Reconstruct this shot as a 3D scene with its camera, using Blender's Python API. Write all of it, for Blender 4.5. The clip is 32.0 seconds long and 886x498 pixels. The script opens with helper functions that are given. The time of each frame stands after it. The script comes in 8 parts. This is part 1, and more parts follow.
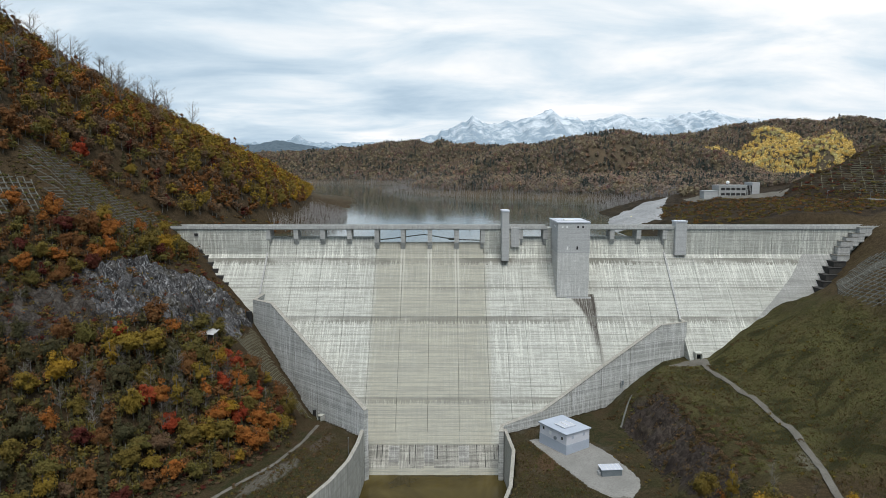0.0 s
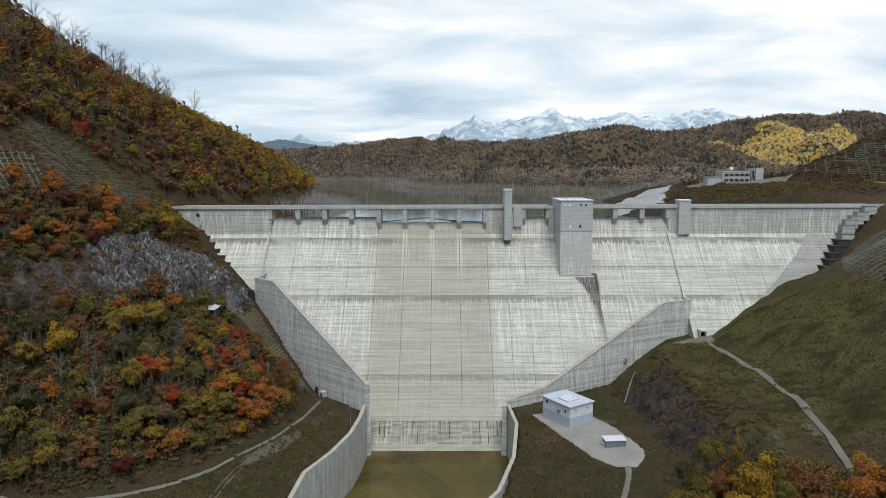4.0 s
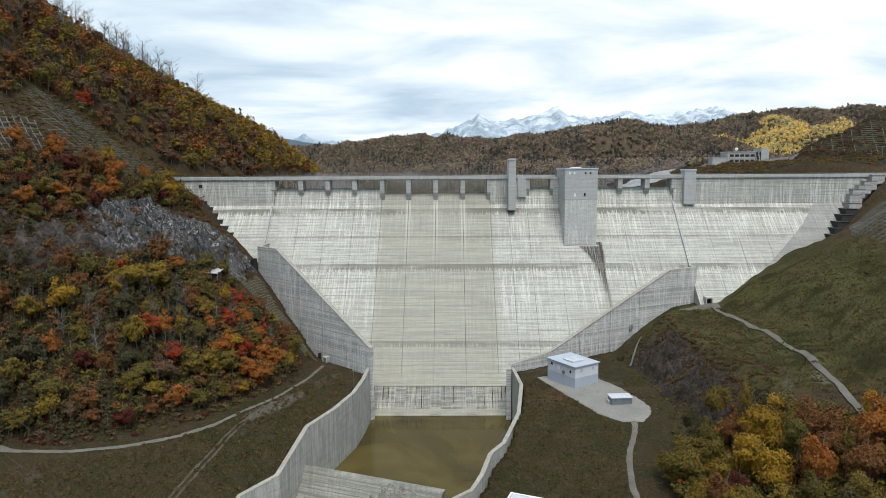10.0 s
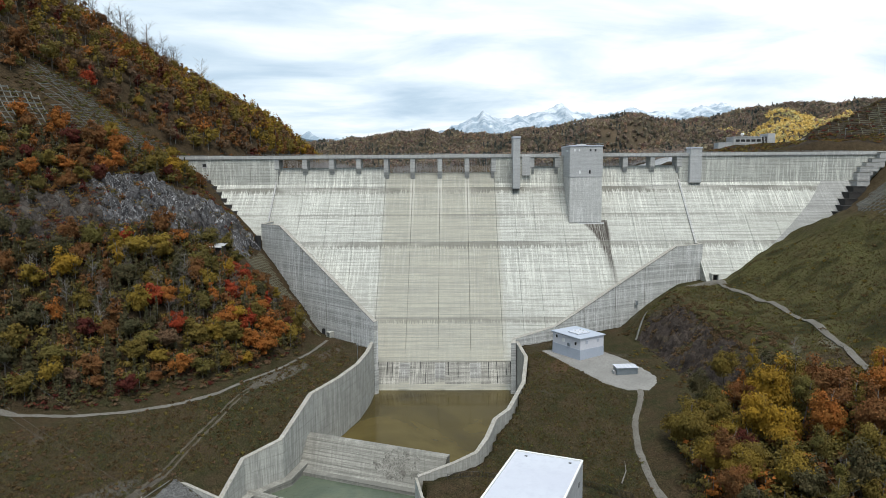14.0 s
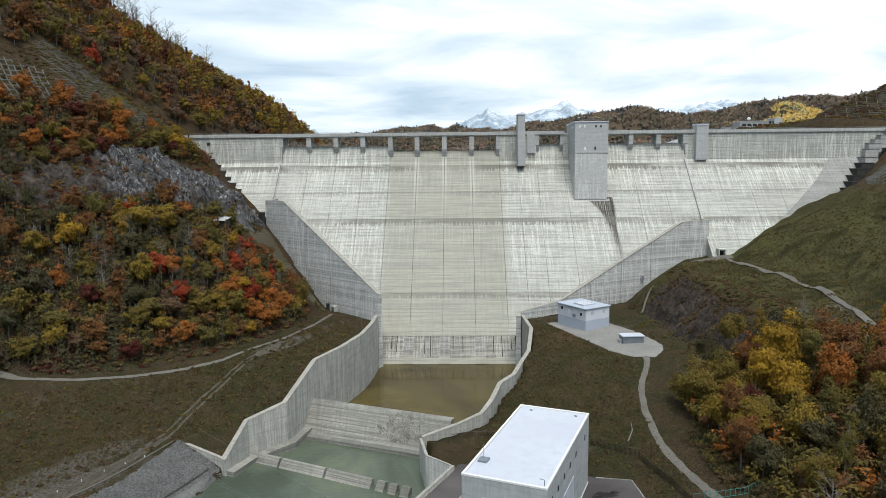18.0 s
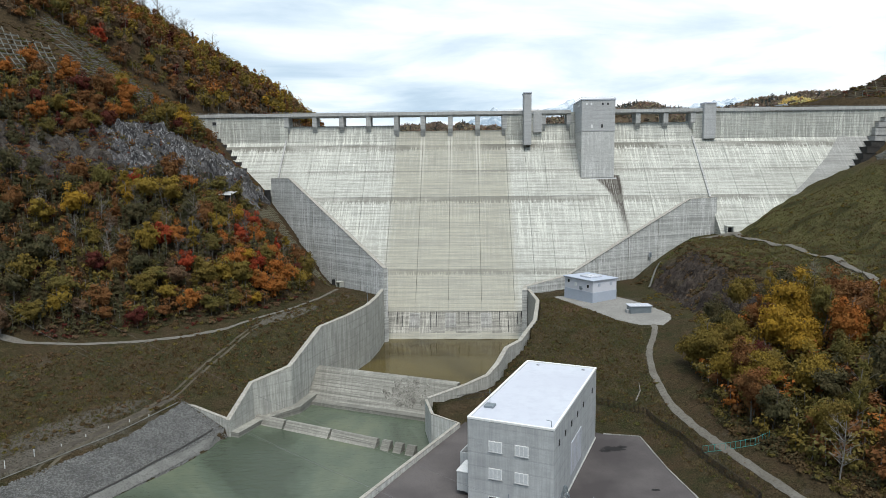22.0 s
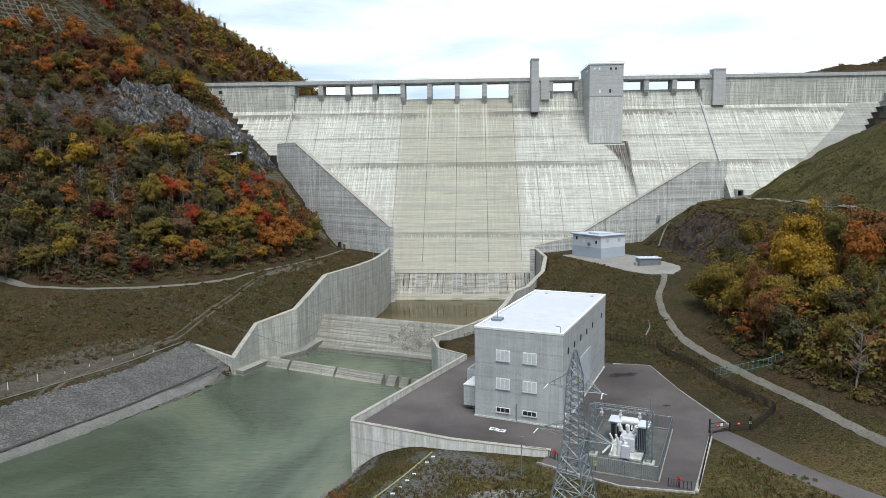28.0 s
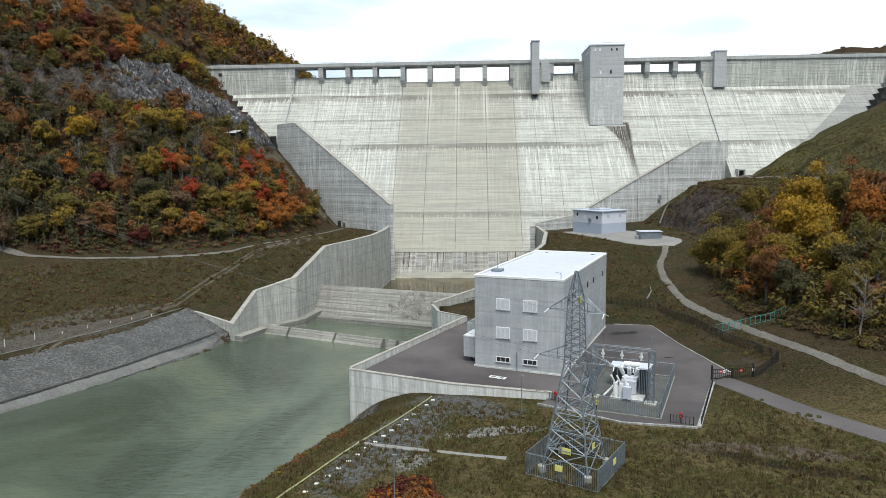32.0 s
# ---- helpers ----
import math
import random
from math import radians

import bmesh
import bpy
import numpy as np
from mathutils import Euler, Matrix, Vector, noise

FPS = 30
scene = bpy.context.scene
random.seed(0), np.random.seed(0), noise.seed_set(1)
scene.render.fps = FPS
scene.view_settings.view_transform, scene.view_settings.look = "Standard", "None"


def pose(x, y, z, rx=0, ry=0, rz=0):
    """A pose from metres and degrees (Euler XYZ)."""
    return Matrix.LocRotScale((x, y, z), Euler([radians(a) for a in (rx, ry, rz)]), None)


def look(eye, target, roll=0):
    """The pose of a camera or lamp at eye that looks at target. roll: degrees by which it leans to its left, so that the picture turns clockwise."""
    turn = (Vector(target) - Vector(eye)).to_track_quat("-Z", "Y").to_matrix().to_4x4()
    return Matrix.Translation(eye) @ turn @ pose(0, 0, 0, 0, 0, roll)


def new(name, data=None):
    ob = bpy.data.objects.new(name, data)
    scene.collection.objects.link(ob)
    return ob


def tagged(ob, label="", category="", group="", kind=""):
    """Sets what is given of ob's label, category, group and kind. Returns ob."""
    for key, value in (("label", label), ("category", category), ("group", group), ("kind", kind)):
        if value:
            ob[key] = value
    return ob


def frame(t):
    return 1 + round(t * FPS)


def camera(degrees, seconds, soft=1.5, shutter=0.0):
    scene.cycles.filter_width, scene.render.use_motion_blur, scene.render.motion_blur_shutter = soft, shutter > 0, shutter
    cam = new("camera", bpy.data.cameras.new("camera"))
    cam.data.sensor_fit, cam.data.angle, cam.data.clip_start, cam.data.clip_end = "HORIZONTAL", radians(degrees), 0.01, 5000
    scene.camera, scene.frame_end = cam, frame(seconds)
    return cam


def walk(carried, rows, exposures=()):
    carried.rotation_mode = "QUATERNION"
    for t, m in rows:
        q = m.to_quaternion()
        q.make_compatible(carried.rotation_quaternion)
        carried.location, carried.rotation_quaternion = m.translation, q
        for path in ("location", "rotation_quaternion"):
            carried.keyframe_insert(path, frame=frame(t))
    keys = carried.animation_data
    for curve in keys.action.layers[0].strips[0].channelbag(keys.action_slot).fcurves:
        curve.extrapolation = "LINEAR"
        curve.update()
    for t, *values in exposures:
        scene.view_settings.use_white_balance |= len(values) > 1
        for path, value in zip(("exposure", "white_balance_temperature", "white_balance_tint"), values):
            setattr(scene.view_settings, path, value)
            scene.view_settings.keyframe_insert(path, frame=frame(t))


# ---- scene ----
cam = camera(67.3, 32.0, soft=0.6)
METRES, EYE, TILT, LEAN, TURN = 92.0, 129.0, -7.0, 0.0, 0.0
ROWS = [
    (0.0, 0.0, 0.0, 0.0, 0.0, 0.0, -0.0),
    (0.5, -0.0009, 0.0017, -0.0166, 0.03, 0.03, 0.04),
    (1.0, -0.0005, 0.0037, -0.0324, 0.05, 0.08, 0.05),
    (1.5, -0.0006, 0.0054, -0.0483, 0.08, 0.1, 0.08),
    (2.0, -0.0003, 0.0077, -0.0638, 0.1, 0.08, 0.06),
    (2.5, 0.0002, 0.0101, -0.0798, 0.14, 0.07, 0.08),
    (3.0, 0.0011, 0.0123, -0.0958, 0.17, 0.06, 0.07),
    (3.5, 0.0018, 0.0136, -0.1114, 0.2, 0.05, 0.1),
    (5.5, 0.0023, 0.0231, -0.1728, 0.35, 0.09, 0.17),
    (6.0, 0.0017, 0.025, -0.189, 0.39, 0.14, 0.19),
    (6.5, 0.0016, 0.0265, -0.2048, 0.43, 0.17, 0.22),
    (7.0, 0.0014, 0.0278, -0.2207, 0.45, 0.17, 0.21),
    (7.5, 0.0026, 0.0298, -0.2362, 0.49, 0.17, 0.2),
    (8.0, 0.0026, 0.0318, -0.2515, 0.51, 0.22, 0.22),
    (8.5, 0.0024, 0.0341, -0.2678, 0.52, 0.22, 0.22),
    (9.0, 0.0032, 0.0357, -0.2839, 0.54, 0.22, 0.22),
    (9.5, 0.0023, 0.0376, -0.2996, 0.55, 0.22, 0.24),
    (10.0, 0.0017, 0.0391, -0.3148, 0.56, 0.21, 0.25),
    (10.5, 0.0034, 0.0419, -0.3306, 0.65, 0.19, 0.25),
    (11.0, 0.0037, 0.0429, -0.3455, 0.71, 0.17, 0.26),
    (11.5, 0.0029, 0.0452, -0.361, 0.76, 0.2, 0.27),
    (12.0, 0.0032, 0.0469, -0.3757, 0.81, 0.21, 0.28),
    (12.5, 0.0035, 0.0489, -0.3906, 0.85, 0.2, 0.28),
    (13.0, 0.0033, 0.0507, -0.4053, 0.9, 0.18, 0.28),
    (13.5, 0.0024, 0.0527, -0.4207, 0.94, 0.15, 0.29),
    (15.5, 0.0035, 0.062, -0.4816, 0.96, 0.08, 0.32),
    (16.0, 0.0027, 0.0638, -0.498, 0.99, 0.07, 0.34),
    (16.5, 0.0036, 0.0661, -0.5136, 1.04, 0.07, 0.35),
    (17.0, 0.0037, 0.0671, -0.5298, 1.15, 0.06, 0.34),
    (17.5, 0.0036, 0.0695, -0.5458, 1.26, 0.06, 0.36),
    (18.0, 0.0037, 0.071, -0.5618, 1.38, 0.06, 0.37),
    (18.5, 0.0053, 0.0737, -0.578, 1.5, 0.09, 0.38),
    (19.0, 0.0042, 0.076, -0.5938, 1.6, 0.1, 0.39),
    (19.5, 0.0037, 0.077, -0.609, 1.65, 0.1, 0.39),
    (20.0, 0.0041, 0.0789, -0.6243, 1.7, 0.11, 0.39),
    (20.5, 0.004, 0.0813, -0.6403, 1.74, 0.11, 0.39),
    (21.0, 0.0027, 0.0827, -0.6559, 1.79, 0.13, 0.39),
    (21.5, 0.0031, 0.0839, -0.6719, 1.85, 0.13, 0.38),
    (22.0, 0.0029, 0.0872, -0.6882, 1.89, 0.14, 0.36),
    (22.5, 0.0034, 0.0894, -0.7048, 1.95, 0.12, 0.37),
    (23.0, 0.0033, 0.0913, -0.7211, 2.01, 0.13, 0.36),
    (23.5, 0.002, 0.0929, -0.7373, 2.03, 0.14, 0.35),
    (24.0, 0.0011, 0.0953, -0.7537, 2.06, 0.17, 0.36),
    (24.5, 0.0012, 0.0972, -0.7698, 2.12, 0.18, 0.36),
    (25.0, 0.0009, 0.0988, -0.7863, 2.15, 0.17, 0.35),
    (25.5, 0.001, 0.1008, -0.8029, 2.18, 0.18, 0.35),
    (27.5, 0.0009, 0.1089, -0.8664, 2.44, 0.18, 0.35),
    (28.0, 0.0013, 0.1108, -0.8834, 2.48, 0.24, 0.36),
    (28.5, 0.0014, 0.1124, -0.8995, 2.52, 0.25, 0.36),
    (29.0, 0.0011, 0.1142, -0.9149, 2.54, 0.26, 0.34),
    (29.5, 0.001, 0.1158, -0.9297, 2.57, 0.27, 0.35),
    (30.0, 0.001, 0.1174, -0.9431, 2.6, 0.28, 0.35),
    (30.5, 0.0006, 0.1188, -0.9564, 2.61, 0.29, 0.34),
    (31.0, 0.0006, 0.1206, -0.9684, 2.59, 0.32, 0.34),
    (31.5, 0.0011, 0.122, -0.9802, 2.56, 0.32, 0.36),
    (32.0, 0.0016, 0.1232, -0.9913, 2.52, 0.32, 0.35),
]
walk(cam, [(t, pose(0, 0, EYE, TILT, LEAN, TURN) @ pose(METRES * x, METRES * y, METRES * z, 90 + pitch, roll, yaw)) for t, x, y, z, yaw, pitch, roll in ROWS],
     exposures=[(0.0, 0.0), (6.0, 0.08), (13.0, 0.2), (23.0, 0.25), (32.0, 0.42)])

# ---- world and sun ----
SUN_DIR = Vector((0.10, -0.42, 0.90)).normalized()
world = bpy.data.worlds.new("overcast_sky")
scene.world = world
world.use_nodes = True


class N:
    """Short node building."""

    def __init__(self, tree):
        self.t = tree
        tree.nodes.clear()

    def __call__(self, kind, ins=None, operation="", use_clamp=False, blend_type=""):
        n = self.t.nodes.new(kind)
        if operation:
            n.operation = operation
        if use_clamp:
            n.use_clamp = True
        if blend_type:
            n.data_type, n.blend_type = "RGBA", blend_type
        for k, v in (ins or {}).items():
            if isinstance(v, bpy.types.NodeSocket):
                self.t.links.new(v, n.inputs[k])
            else:
                n.inputs[k].default_value = v
        return n

    def math(self, op, a, b=0.0, c=0.0, clamp=False):
        return self("ShaderNodeMath", {0: a, 1: b, 2: c}, operation=op, use_clamp=clamp).outputs[0]

    def mix(self, f, a, b, blend="MIX"):
        n = self("ShaderNodeMix", blend_type=blend)
        for i, v in ((0, f), (6, a), (7, b)):
            if isinstance(v, bpy.types.NodeSocket):
                self.t.links.new(v, n.inputs[i])
            else:
                n.inputs[i].default_value = v
        return n.outputs[2]

    def ramp(self, fac, stops):
        n = self("ShaderNodeValToRGB", {0: fac})
        e = n.color_ramp.elements
        while len(e) < len(stops):
            e.new(0.5)
        for el, (p, c) in zip(e, stops):
            el.position, el.color = p, (*c, 1) if len(c) == 3 else c
        return n.outputs[0]

    def noise(self, vec, scale, detail=4.0, rough=0.55, dist=0.0):
        return self("ShaderNodeTexNoise", {"Vector": vec, "Scale": scale, "Detail": detail, "Roughness": rough, "Distortion": dist}).outputs[0]

    def scaled(self, vec, s):
        return self("ShaderNodeMapping", {"Vector": vec, "Scale": s}).outputs[0]


def g(v):
    return (v, v, v)


n = N(world.node_tree)
ray = n("ShaderNodeTexCoord").outputs["Generated"]
sep = n("ShaderNodeSeparateXYZ", {0: ray})
up = n.math("MAXIMUM", sep.outputs[2], 0.0)
den = n.math("ADD", up, 0.16)
flat = n("ShaderNodeCombineXYZ", {0: n.math("DIVIDE", sep.outputs[0], den), 1: n.math("DIVIDE", sep.outputs[1], den), 2: 0.0}).outputs[0]
clouds = n.noise(n.scaled(flat, (0.75, 1.05, 1)), 1.35, 8.0, 0.54, 0.4)
thin = n.noise(n.scaled(flat, (0.4, 1.0, 1)), 0.8, 4.0, 0.5)
sky = n("ShaderNodeTexSky")
sky.sky_type, sky.sun_disc, sky.altitude = "NISHITA", False, 300.0
sky.sun_elevation, sky.sun_rotation = math.asin(SUN_DIR.z), math.atan2(SUN_DIR.x, SUN_DIR.y)
blue = n.mix(1.0, sky.outputs[0], (0.11, 0.11, 0.11, 1), "MULTIPLY")
# the bright veil where the sun stands behind the cloud
glow_dir = n("ShaderNodeVectorMath", {0: ray, 1: (0.26, 0.90, 0.34)}, operation="DOT_PRODUCT").outputs["Value"]
glow = n.math("POWER", n.math("MAXIMUM", glow_dir, 0.0), 5.0)
veil = n.math("ADD", clouds, n.math("MULTIPLY", glow, 0.24))
cloud_col = n.ramp(veil, [(0.32, (0.36, 0.48, 0.60)), (0.47, (0.48, 0.61, 0.73)), (0.62, (0.66, 0.77, 0.86)), (0.82, (1.0, 1.0, 1.0))])
cover = n.ramp(n.math("ADD", thin, n.math("MULTIPLY", glow, 0.5)), [(0.30, g(0.86)), (0.5, g(1.0))])
col = n.mix(cover, blue, cloud_col)
out = n("ShaderNodeBackground", {"Color": col, "Strength": 1.05})
n("ShaderNodeOutputWorld", {0: out.outputs[0]})

sun = new("sun", bpy.data.lights.new("sun", "SUN"))
sun.data.energy, sun.data.angle, sun.data.color = 2.9, radians(30), (1.0, 0.96, 0.9)
sun.matrix_world = look((0, 0, 400), Vector((0, 0, 400)) - SUN_DIR)

# ---- materials ----
def material(name, build, bump=None):
    m = bpy.data.materials.new(name)
    m.use_nodes = True
    k = N(m.node_tree)
    bsdf = k("ShaderNodeBsdfPrincipled")
    build(k, bsdf)
    k("ShaderNodeOutputMaterial", {0: bsdf.outputs[0]})
    return m


def link(k, a, bsdf, name):
    k.t.links.new(a, bsdf.inputs[name])


def world_pos(k):
    return k("ShaderNodeNewGeometry").outputs["Position"]


def bumped(k, bsdf, h, strength=0.3, dist=0.1):
    b = k("ShaderNodeBump", {"Strength": strength, "Distance": dist, "Height": h})
    link(k, b.outputs[0], bsdf, "Normal")


def two_scale(name, c1, c2, c3, big=0.05, small=1.5, rough=0.85, metal=0.0, bump=0.3, bump_dist=0.1, detail=6.0):
    """A plain surface with colour varying at two scales and fine relief."""
    def build(k, b):
        p = world_pos(k)
        a = k.noise(p, big, detail)
        s = k.noise(p, small, detail)
        col = k.mix(k.ramp(a, [(0.35, g(0.0)), (0.65, g(1.0))]), (*c1, 1), (*c2, 1))
        col = k.mix(k.ramp(s, [(0.45, g(0.0)), (0.75, g(1.0))]), col, (*c3, 1))
        link(k, col, b, "Base Color")
        b.inputs["Roughness"].default_value, b.inputs["Metallic"].default_value = rough, metal
        b.inputs["Specular IOR Level"].default_value = 0.06 if rough >= 0.9 else 0.4
        bumped(k, b, s, bump, bump_dist)
    return material(name, build)


def concrete(name, light, dark, lift=1.5, streak=0.5, wet=0.0, stain=0.5, flow=None, bed=0.035, mark=1.0, upright=0.0, grit=0.5):
    """Poured concrete: lift lines, short white lime runs, dark stains; flow: the colour of the worn spillway strip."""
    def build(k, b):
        p = world_pos(k)
        s = k("ShaderNodeSeparateXYZ", {0: p})
        z = s.outputs[2]
        big = k.noise(p, 0.03, 5.0)
        mid = k.noise(k.scaled(p, (1, 1, 2.5)), 0.25, 6.0, 0.6)
        fine = k.noise(p, 2.2, 6.0, 0.65)
        runs = k.noise(k.scaled(p, (1.25, 1.25 if upright else 0.02, 0.07)), 1.0, 4.0, 0.72)
        runs2 = k.noise(k.scaled(p, (0.7, 0.7 if upright else 0.02, 0.05)), 1.0, 5.0, 0.65)
        layer = k.noise(k.scaled(p, (0.9, 0.9, 0.06) if upright else (bed, bed, 1.3)), 1.0, 7.0, 0.8)
        col = k.mix(k.ramp(k.math("MULTIPLY_ADD", mid, 0.5, k.math("MULTIPLY", big, 0.5)), [(0.36, g(0)), (0.64, g(1))]), (*dark, 1), (*light, 1))
        strip = 0.0
        if flow:
            wob = k.math("MULTIPLY_ADD", k.noise(k.scaled(p, (0.5, 0.3, 0.06)), 1.0, 5.0, 0.7), 5.0, -2.5)
            x = k.math("ADD", s.outputs[0], wob)
            left = k("ShaderNodeMapRange", {0: x, 1: -39.0, 2: -35.5}).outputs[0]
            right = k("ShaderNodeMapRange", {0: x, 1: 25.6, 2: 22.0}).outputs[0]
            strip = k.math("MULTIPLY", k.math("MULTIPLY", left, right), 0.85)
            col = k.mix(strip, col, k.mix(mid, (flow[0] * 0.82, flow[1] * 0.82, flow[2] * 0.82, 1), (*flow, 1)))
        shade = (dark[0] * 0.5, dark[1] * 0.5, dark[2] * 0.5, 1)
        col = k.mix(k.math("MULTIPLY", k.ramp(layer, [(0.42, g(1)), (0.56, g(0))]), stain), col, shade)
        white = k.math("MULTIPLY", k.ramp(runs, [(0.49, g(0)), (0.57, g(1))]), streak)
        white = k.math("MULTIPLY", white, k.ramp(k.noise(p, 0.045, 3.0), [(0.35, g(0.25)), (0.6, g(1))]))
        if flow:
            # lime runs start at the ledges and fade on their way down
            low1 = k("ShaderNodeMapRange", {0: z, 1: 56.0, 2: 77.5, 3: 0.45, 4: 1.25}).outputs[0]
            low2 = k("ShaderNodeMapRange", {0: z, 1: 20.0, 2: 51.0, 3: 0.35, 4: 1.1}).outputs[0]
            white = k.math("MULTIPLY", white, k.mix(k.math("LESS_THAN", z, 51.0), low1, low2))
            white = k.math("MULTIPLY", white, k.math("MULTIPLY_ADD", strip, -0.85, 1.0))
        col = k.mix(white, col, (min(0.85, light[0] * 1.42), min(0.85, light[1] * 1.42), min(0.85, light[2] * 1.40), 1))
        black = k.math("MULTIPLY", k.ramp(runs2, [(0.56, g(0)), (0.72, g(1))]), stain * 0.7)
        col = k.mix(black, col, (dark[0] * 0.5, dark[1] * 0.5, dark[2] * 0.5, 1))
        # joints between lifts, and the finer board marks
        f = k.math("FRACT", k.math("DIVIDE", k.math("ADD", z, 200.0), lift))
        line = k.math("MULTIPLY", k.math("LESS_THAN", f, 0.12), k.ramp(k.noise(k.scaled(p, (0.09, 0.09, 0.67)), 1.0, 4.0, 0.7), [(0.36, g(0.08 * mark)), (0.62, g(0.8 * mark))]))
        col = k.mix(line, col, (dark[0] * 0.5, dark[1] * 0.5, dark[2] * 0.5, 1))
        f2 = k.math("FRACT", k.math("DIVIDE", k.math("ADD", z, 200.0), lift / 3))
        line2 = k.math("MULTIPLY", k.math("LESS_THAN", f2, 0.22), k.ramp(k.noise(k.scaled(p, (0.16, 0.16, 1.4)), 1.0, 3.0), [(0.45, g(0)), (0.62, g(0.3 * mark))]))
        col = k.mix(line2, col, (dark[0] * 0.6, dark[1] * 0.6, dark[2] * 0.6, 1))
        col = k.mix(k.math("MULTIPLY", k.ramp(fine, [(0.40, g(1)), (0.60, g(0))]), grit), col, (dark[0] * 0.7, dark[1] * 0.7, dark[2] * 0.7, 1))
        if flow:
            # brown seepage stain below the gate tower: a fan narrowing into a long run
            down = k.math("MAXIMUM", k.math("SUBTRACT", 60.2, z), 0.0)
            width = k.math("MULTIPLY_ADD", k.math("POWER", 2.718, k.math("MULTIPLY", down, -0.11)), 12.5, 2.6)
            ragged = k.math("MULTIPLY_ADD", k.noise(k.scaled(p, (1.6, 0.03, 0.05)), 1.0, 5.0, 0.7), 7.0, -3.5)
            off = k.math("SUBTRACT", 81.6, k.math("ADD", s.outputs[0], k.math("MULTIPLY", ragged, 0.5)))
            seep = k.math("MULTIPLY", k.math("MULTIPLY", k("ShaderNodeMapRange", {0: off, 1: 0.0, 2: 0.9}).outputs[0], k("ShaderNodeMapRange", {0: k.math("SUBTRACT", width, off), 1: 0.0, 2: 1.6}).outputs[0]),
                          k.math("MULTIPLY", k("ShaderNodeMapRange", {0: z, 1: 24.0, 2: 46.0}).outputs[0], k.math("LESS_THAN", z, 61.0)))
            seep = k.math("MULTIPLY", seep, k.ramp(k.noise(k.scaled(p, (2.4, 0.05, 0.10)), 1.0, 5.0, 0.7), [(0.36, g(0.35)), (0.52, g(1))]))
            col = k.mix(k.math("MULTIPLY", seep, 0.92), col, (0.045, 0.034, 0.028, 1))
        if flow:
            # damp drips hanging below the ledges
            comb = k.noise(k.scaled(p, (1.5, 0.02, 0.10)), 1.0, 4.0, 0.7)
            patchy = k.ramp(k.noise(k.scaled(p, (0.035, 0.01, 0.2)), 1.0, 3.0, 0.6), [(0.38, g(0.4)), (0.54, g(1))])
            for top, length, force in ((78.5, 3.6, 0.9), (51.0, 3.4, 0.75), (18.0, 2.6, 0.6), (64.5, 1.4, 0.5)):
                hang = k.math("SUBTRACT", k("ShaderNodeMapRange", {0: z, 1: top - length, 2: top}).outputs[0], k.math("GREATER_THAN", z, top))
                drip = k.math("MULTIPLY", k.ramp(k.math("MULTIPLY_ADD", hang, 0.30, comb), [(0.52, g(0)), (0.62, g(1))]), k.math("MULTIPLY", k.math("GREATER_THAN", hang, 0.02), patchy))
                col = k.mix(k.math("MULTIPLY", drip, force), col, (0.15, 0.145, 0.125, 1))
            # pale runs below the spillway piers
            for px in (-22.5, -7.4, 7.7):
                dx = k.math("ABSOLUTE", k.math("SUBTRACT", k.math("ABSOLUTE", k.math("SUBTRACT", s.outputs[0], px)), 0.75))
                pale = k.math("MULTIPLY", k("ShaderNodeMapRange", {0: dx, 1: 0.75, 2: 0.15}).outputs[0], k("ShaderNodeMapRange", {0: z, 1: 48.0, 2: 80.0}).outputs[0])
                col = k.mix(k.math("MULTIPLY", pale, 0.42), col, (0.56, 0.545, 0.49, 1))
        link(k, col, b, "Base Color")
        b.inputs["Roughness"].default_value, b.inputs["Specular IOR Level"].default_value = 0.88 - wet, 0.2
        bumped(k, b, k.math("SUBTRACT", k.math("ADD", mid, k.math("MULTIPLY", fine, 0.5)), line), 0.4, 0.15)
    return material(name, build)


M = {}
M["dam"] = concrete("dam_concrete", (0.55, 0.555, 0.51), (0.40, 0.40, 0.36), 1.5, 0.66, stain=0.62, flow=(0.385, 0.365, 0.285), mark=1.3)
M["spill"] = M["dam"]
M["plain"] = concrete("wall_concrete", (0.67, 0.675, 0.65), (0.45, 0.455, 0.435), 1.1, 0.6, stain=0.8, bed=0.006)
M["basin"] = concrete("basin_wall_concrete", (0.47, 0.465, 0.43), (0.335, 0.33, 0.30), 3.0, 0.4, stain=0.5, mark=0.5, upright=1.0, grit=0.25)
M["quay"] = concrete("quay_concrete", (0.72, 0.72, 0.69), (0.52, 0.515, 0.48), 3.0, 0.4, stain=0.55, mark=0.5, upright=1.0, grit=0.25)
M["sill"] = concrete("weathered_sill_concrete", (0.36, 0.352, 0.315), (0.22, 0.215, 0.19), 1.7, 0.15, stain=0.9, bed=0.02)
M["crest"] = concrete("crest_concrete", (0.52, 0.52, 0.505), (0.37, 0.37, 0.36), 1.9, 0.3)
M["tower"] = concrete("tower_concrete", (0.50, 0.505, 0.505), (0.40, 0.405, 0.405), 2.0, 0.15, stain=0.25, mark=0.35)
M["shaft"] = concrete("shaft_concrete", (0.60, 0.60, 0.585), (0.46, 0.46, 0.445), 2.0, 0.45, stain=0.3, bed=0.1, mark=0.35)
M["house"] = concrete("powerhouse_concrete", (0.46, 0.475, 0.48), (0.34, 0.352, 0.36), 2.7, 0.18, stain=0.2, mark=0.3, upright=1.0, grit=0.12)
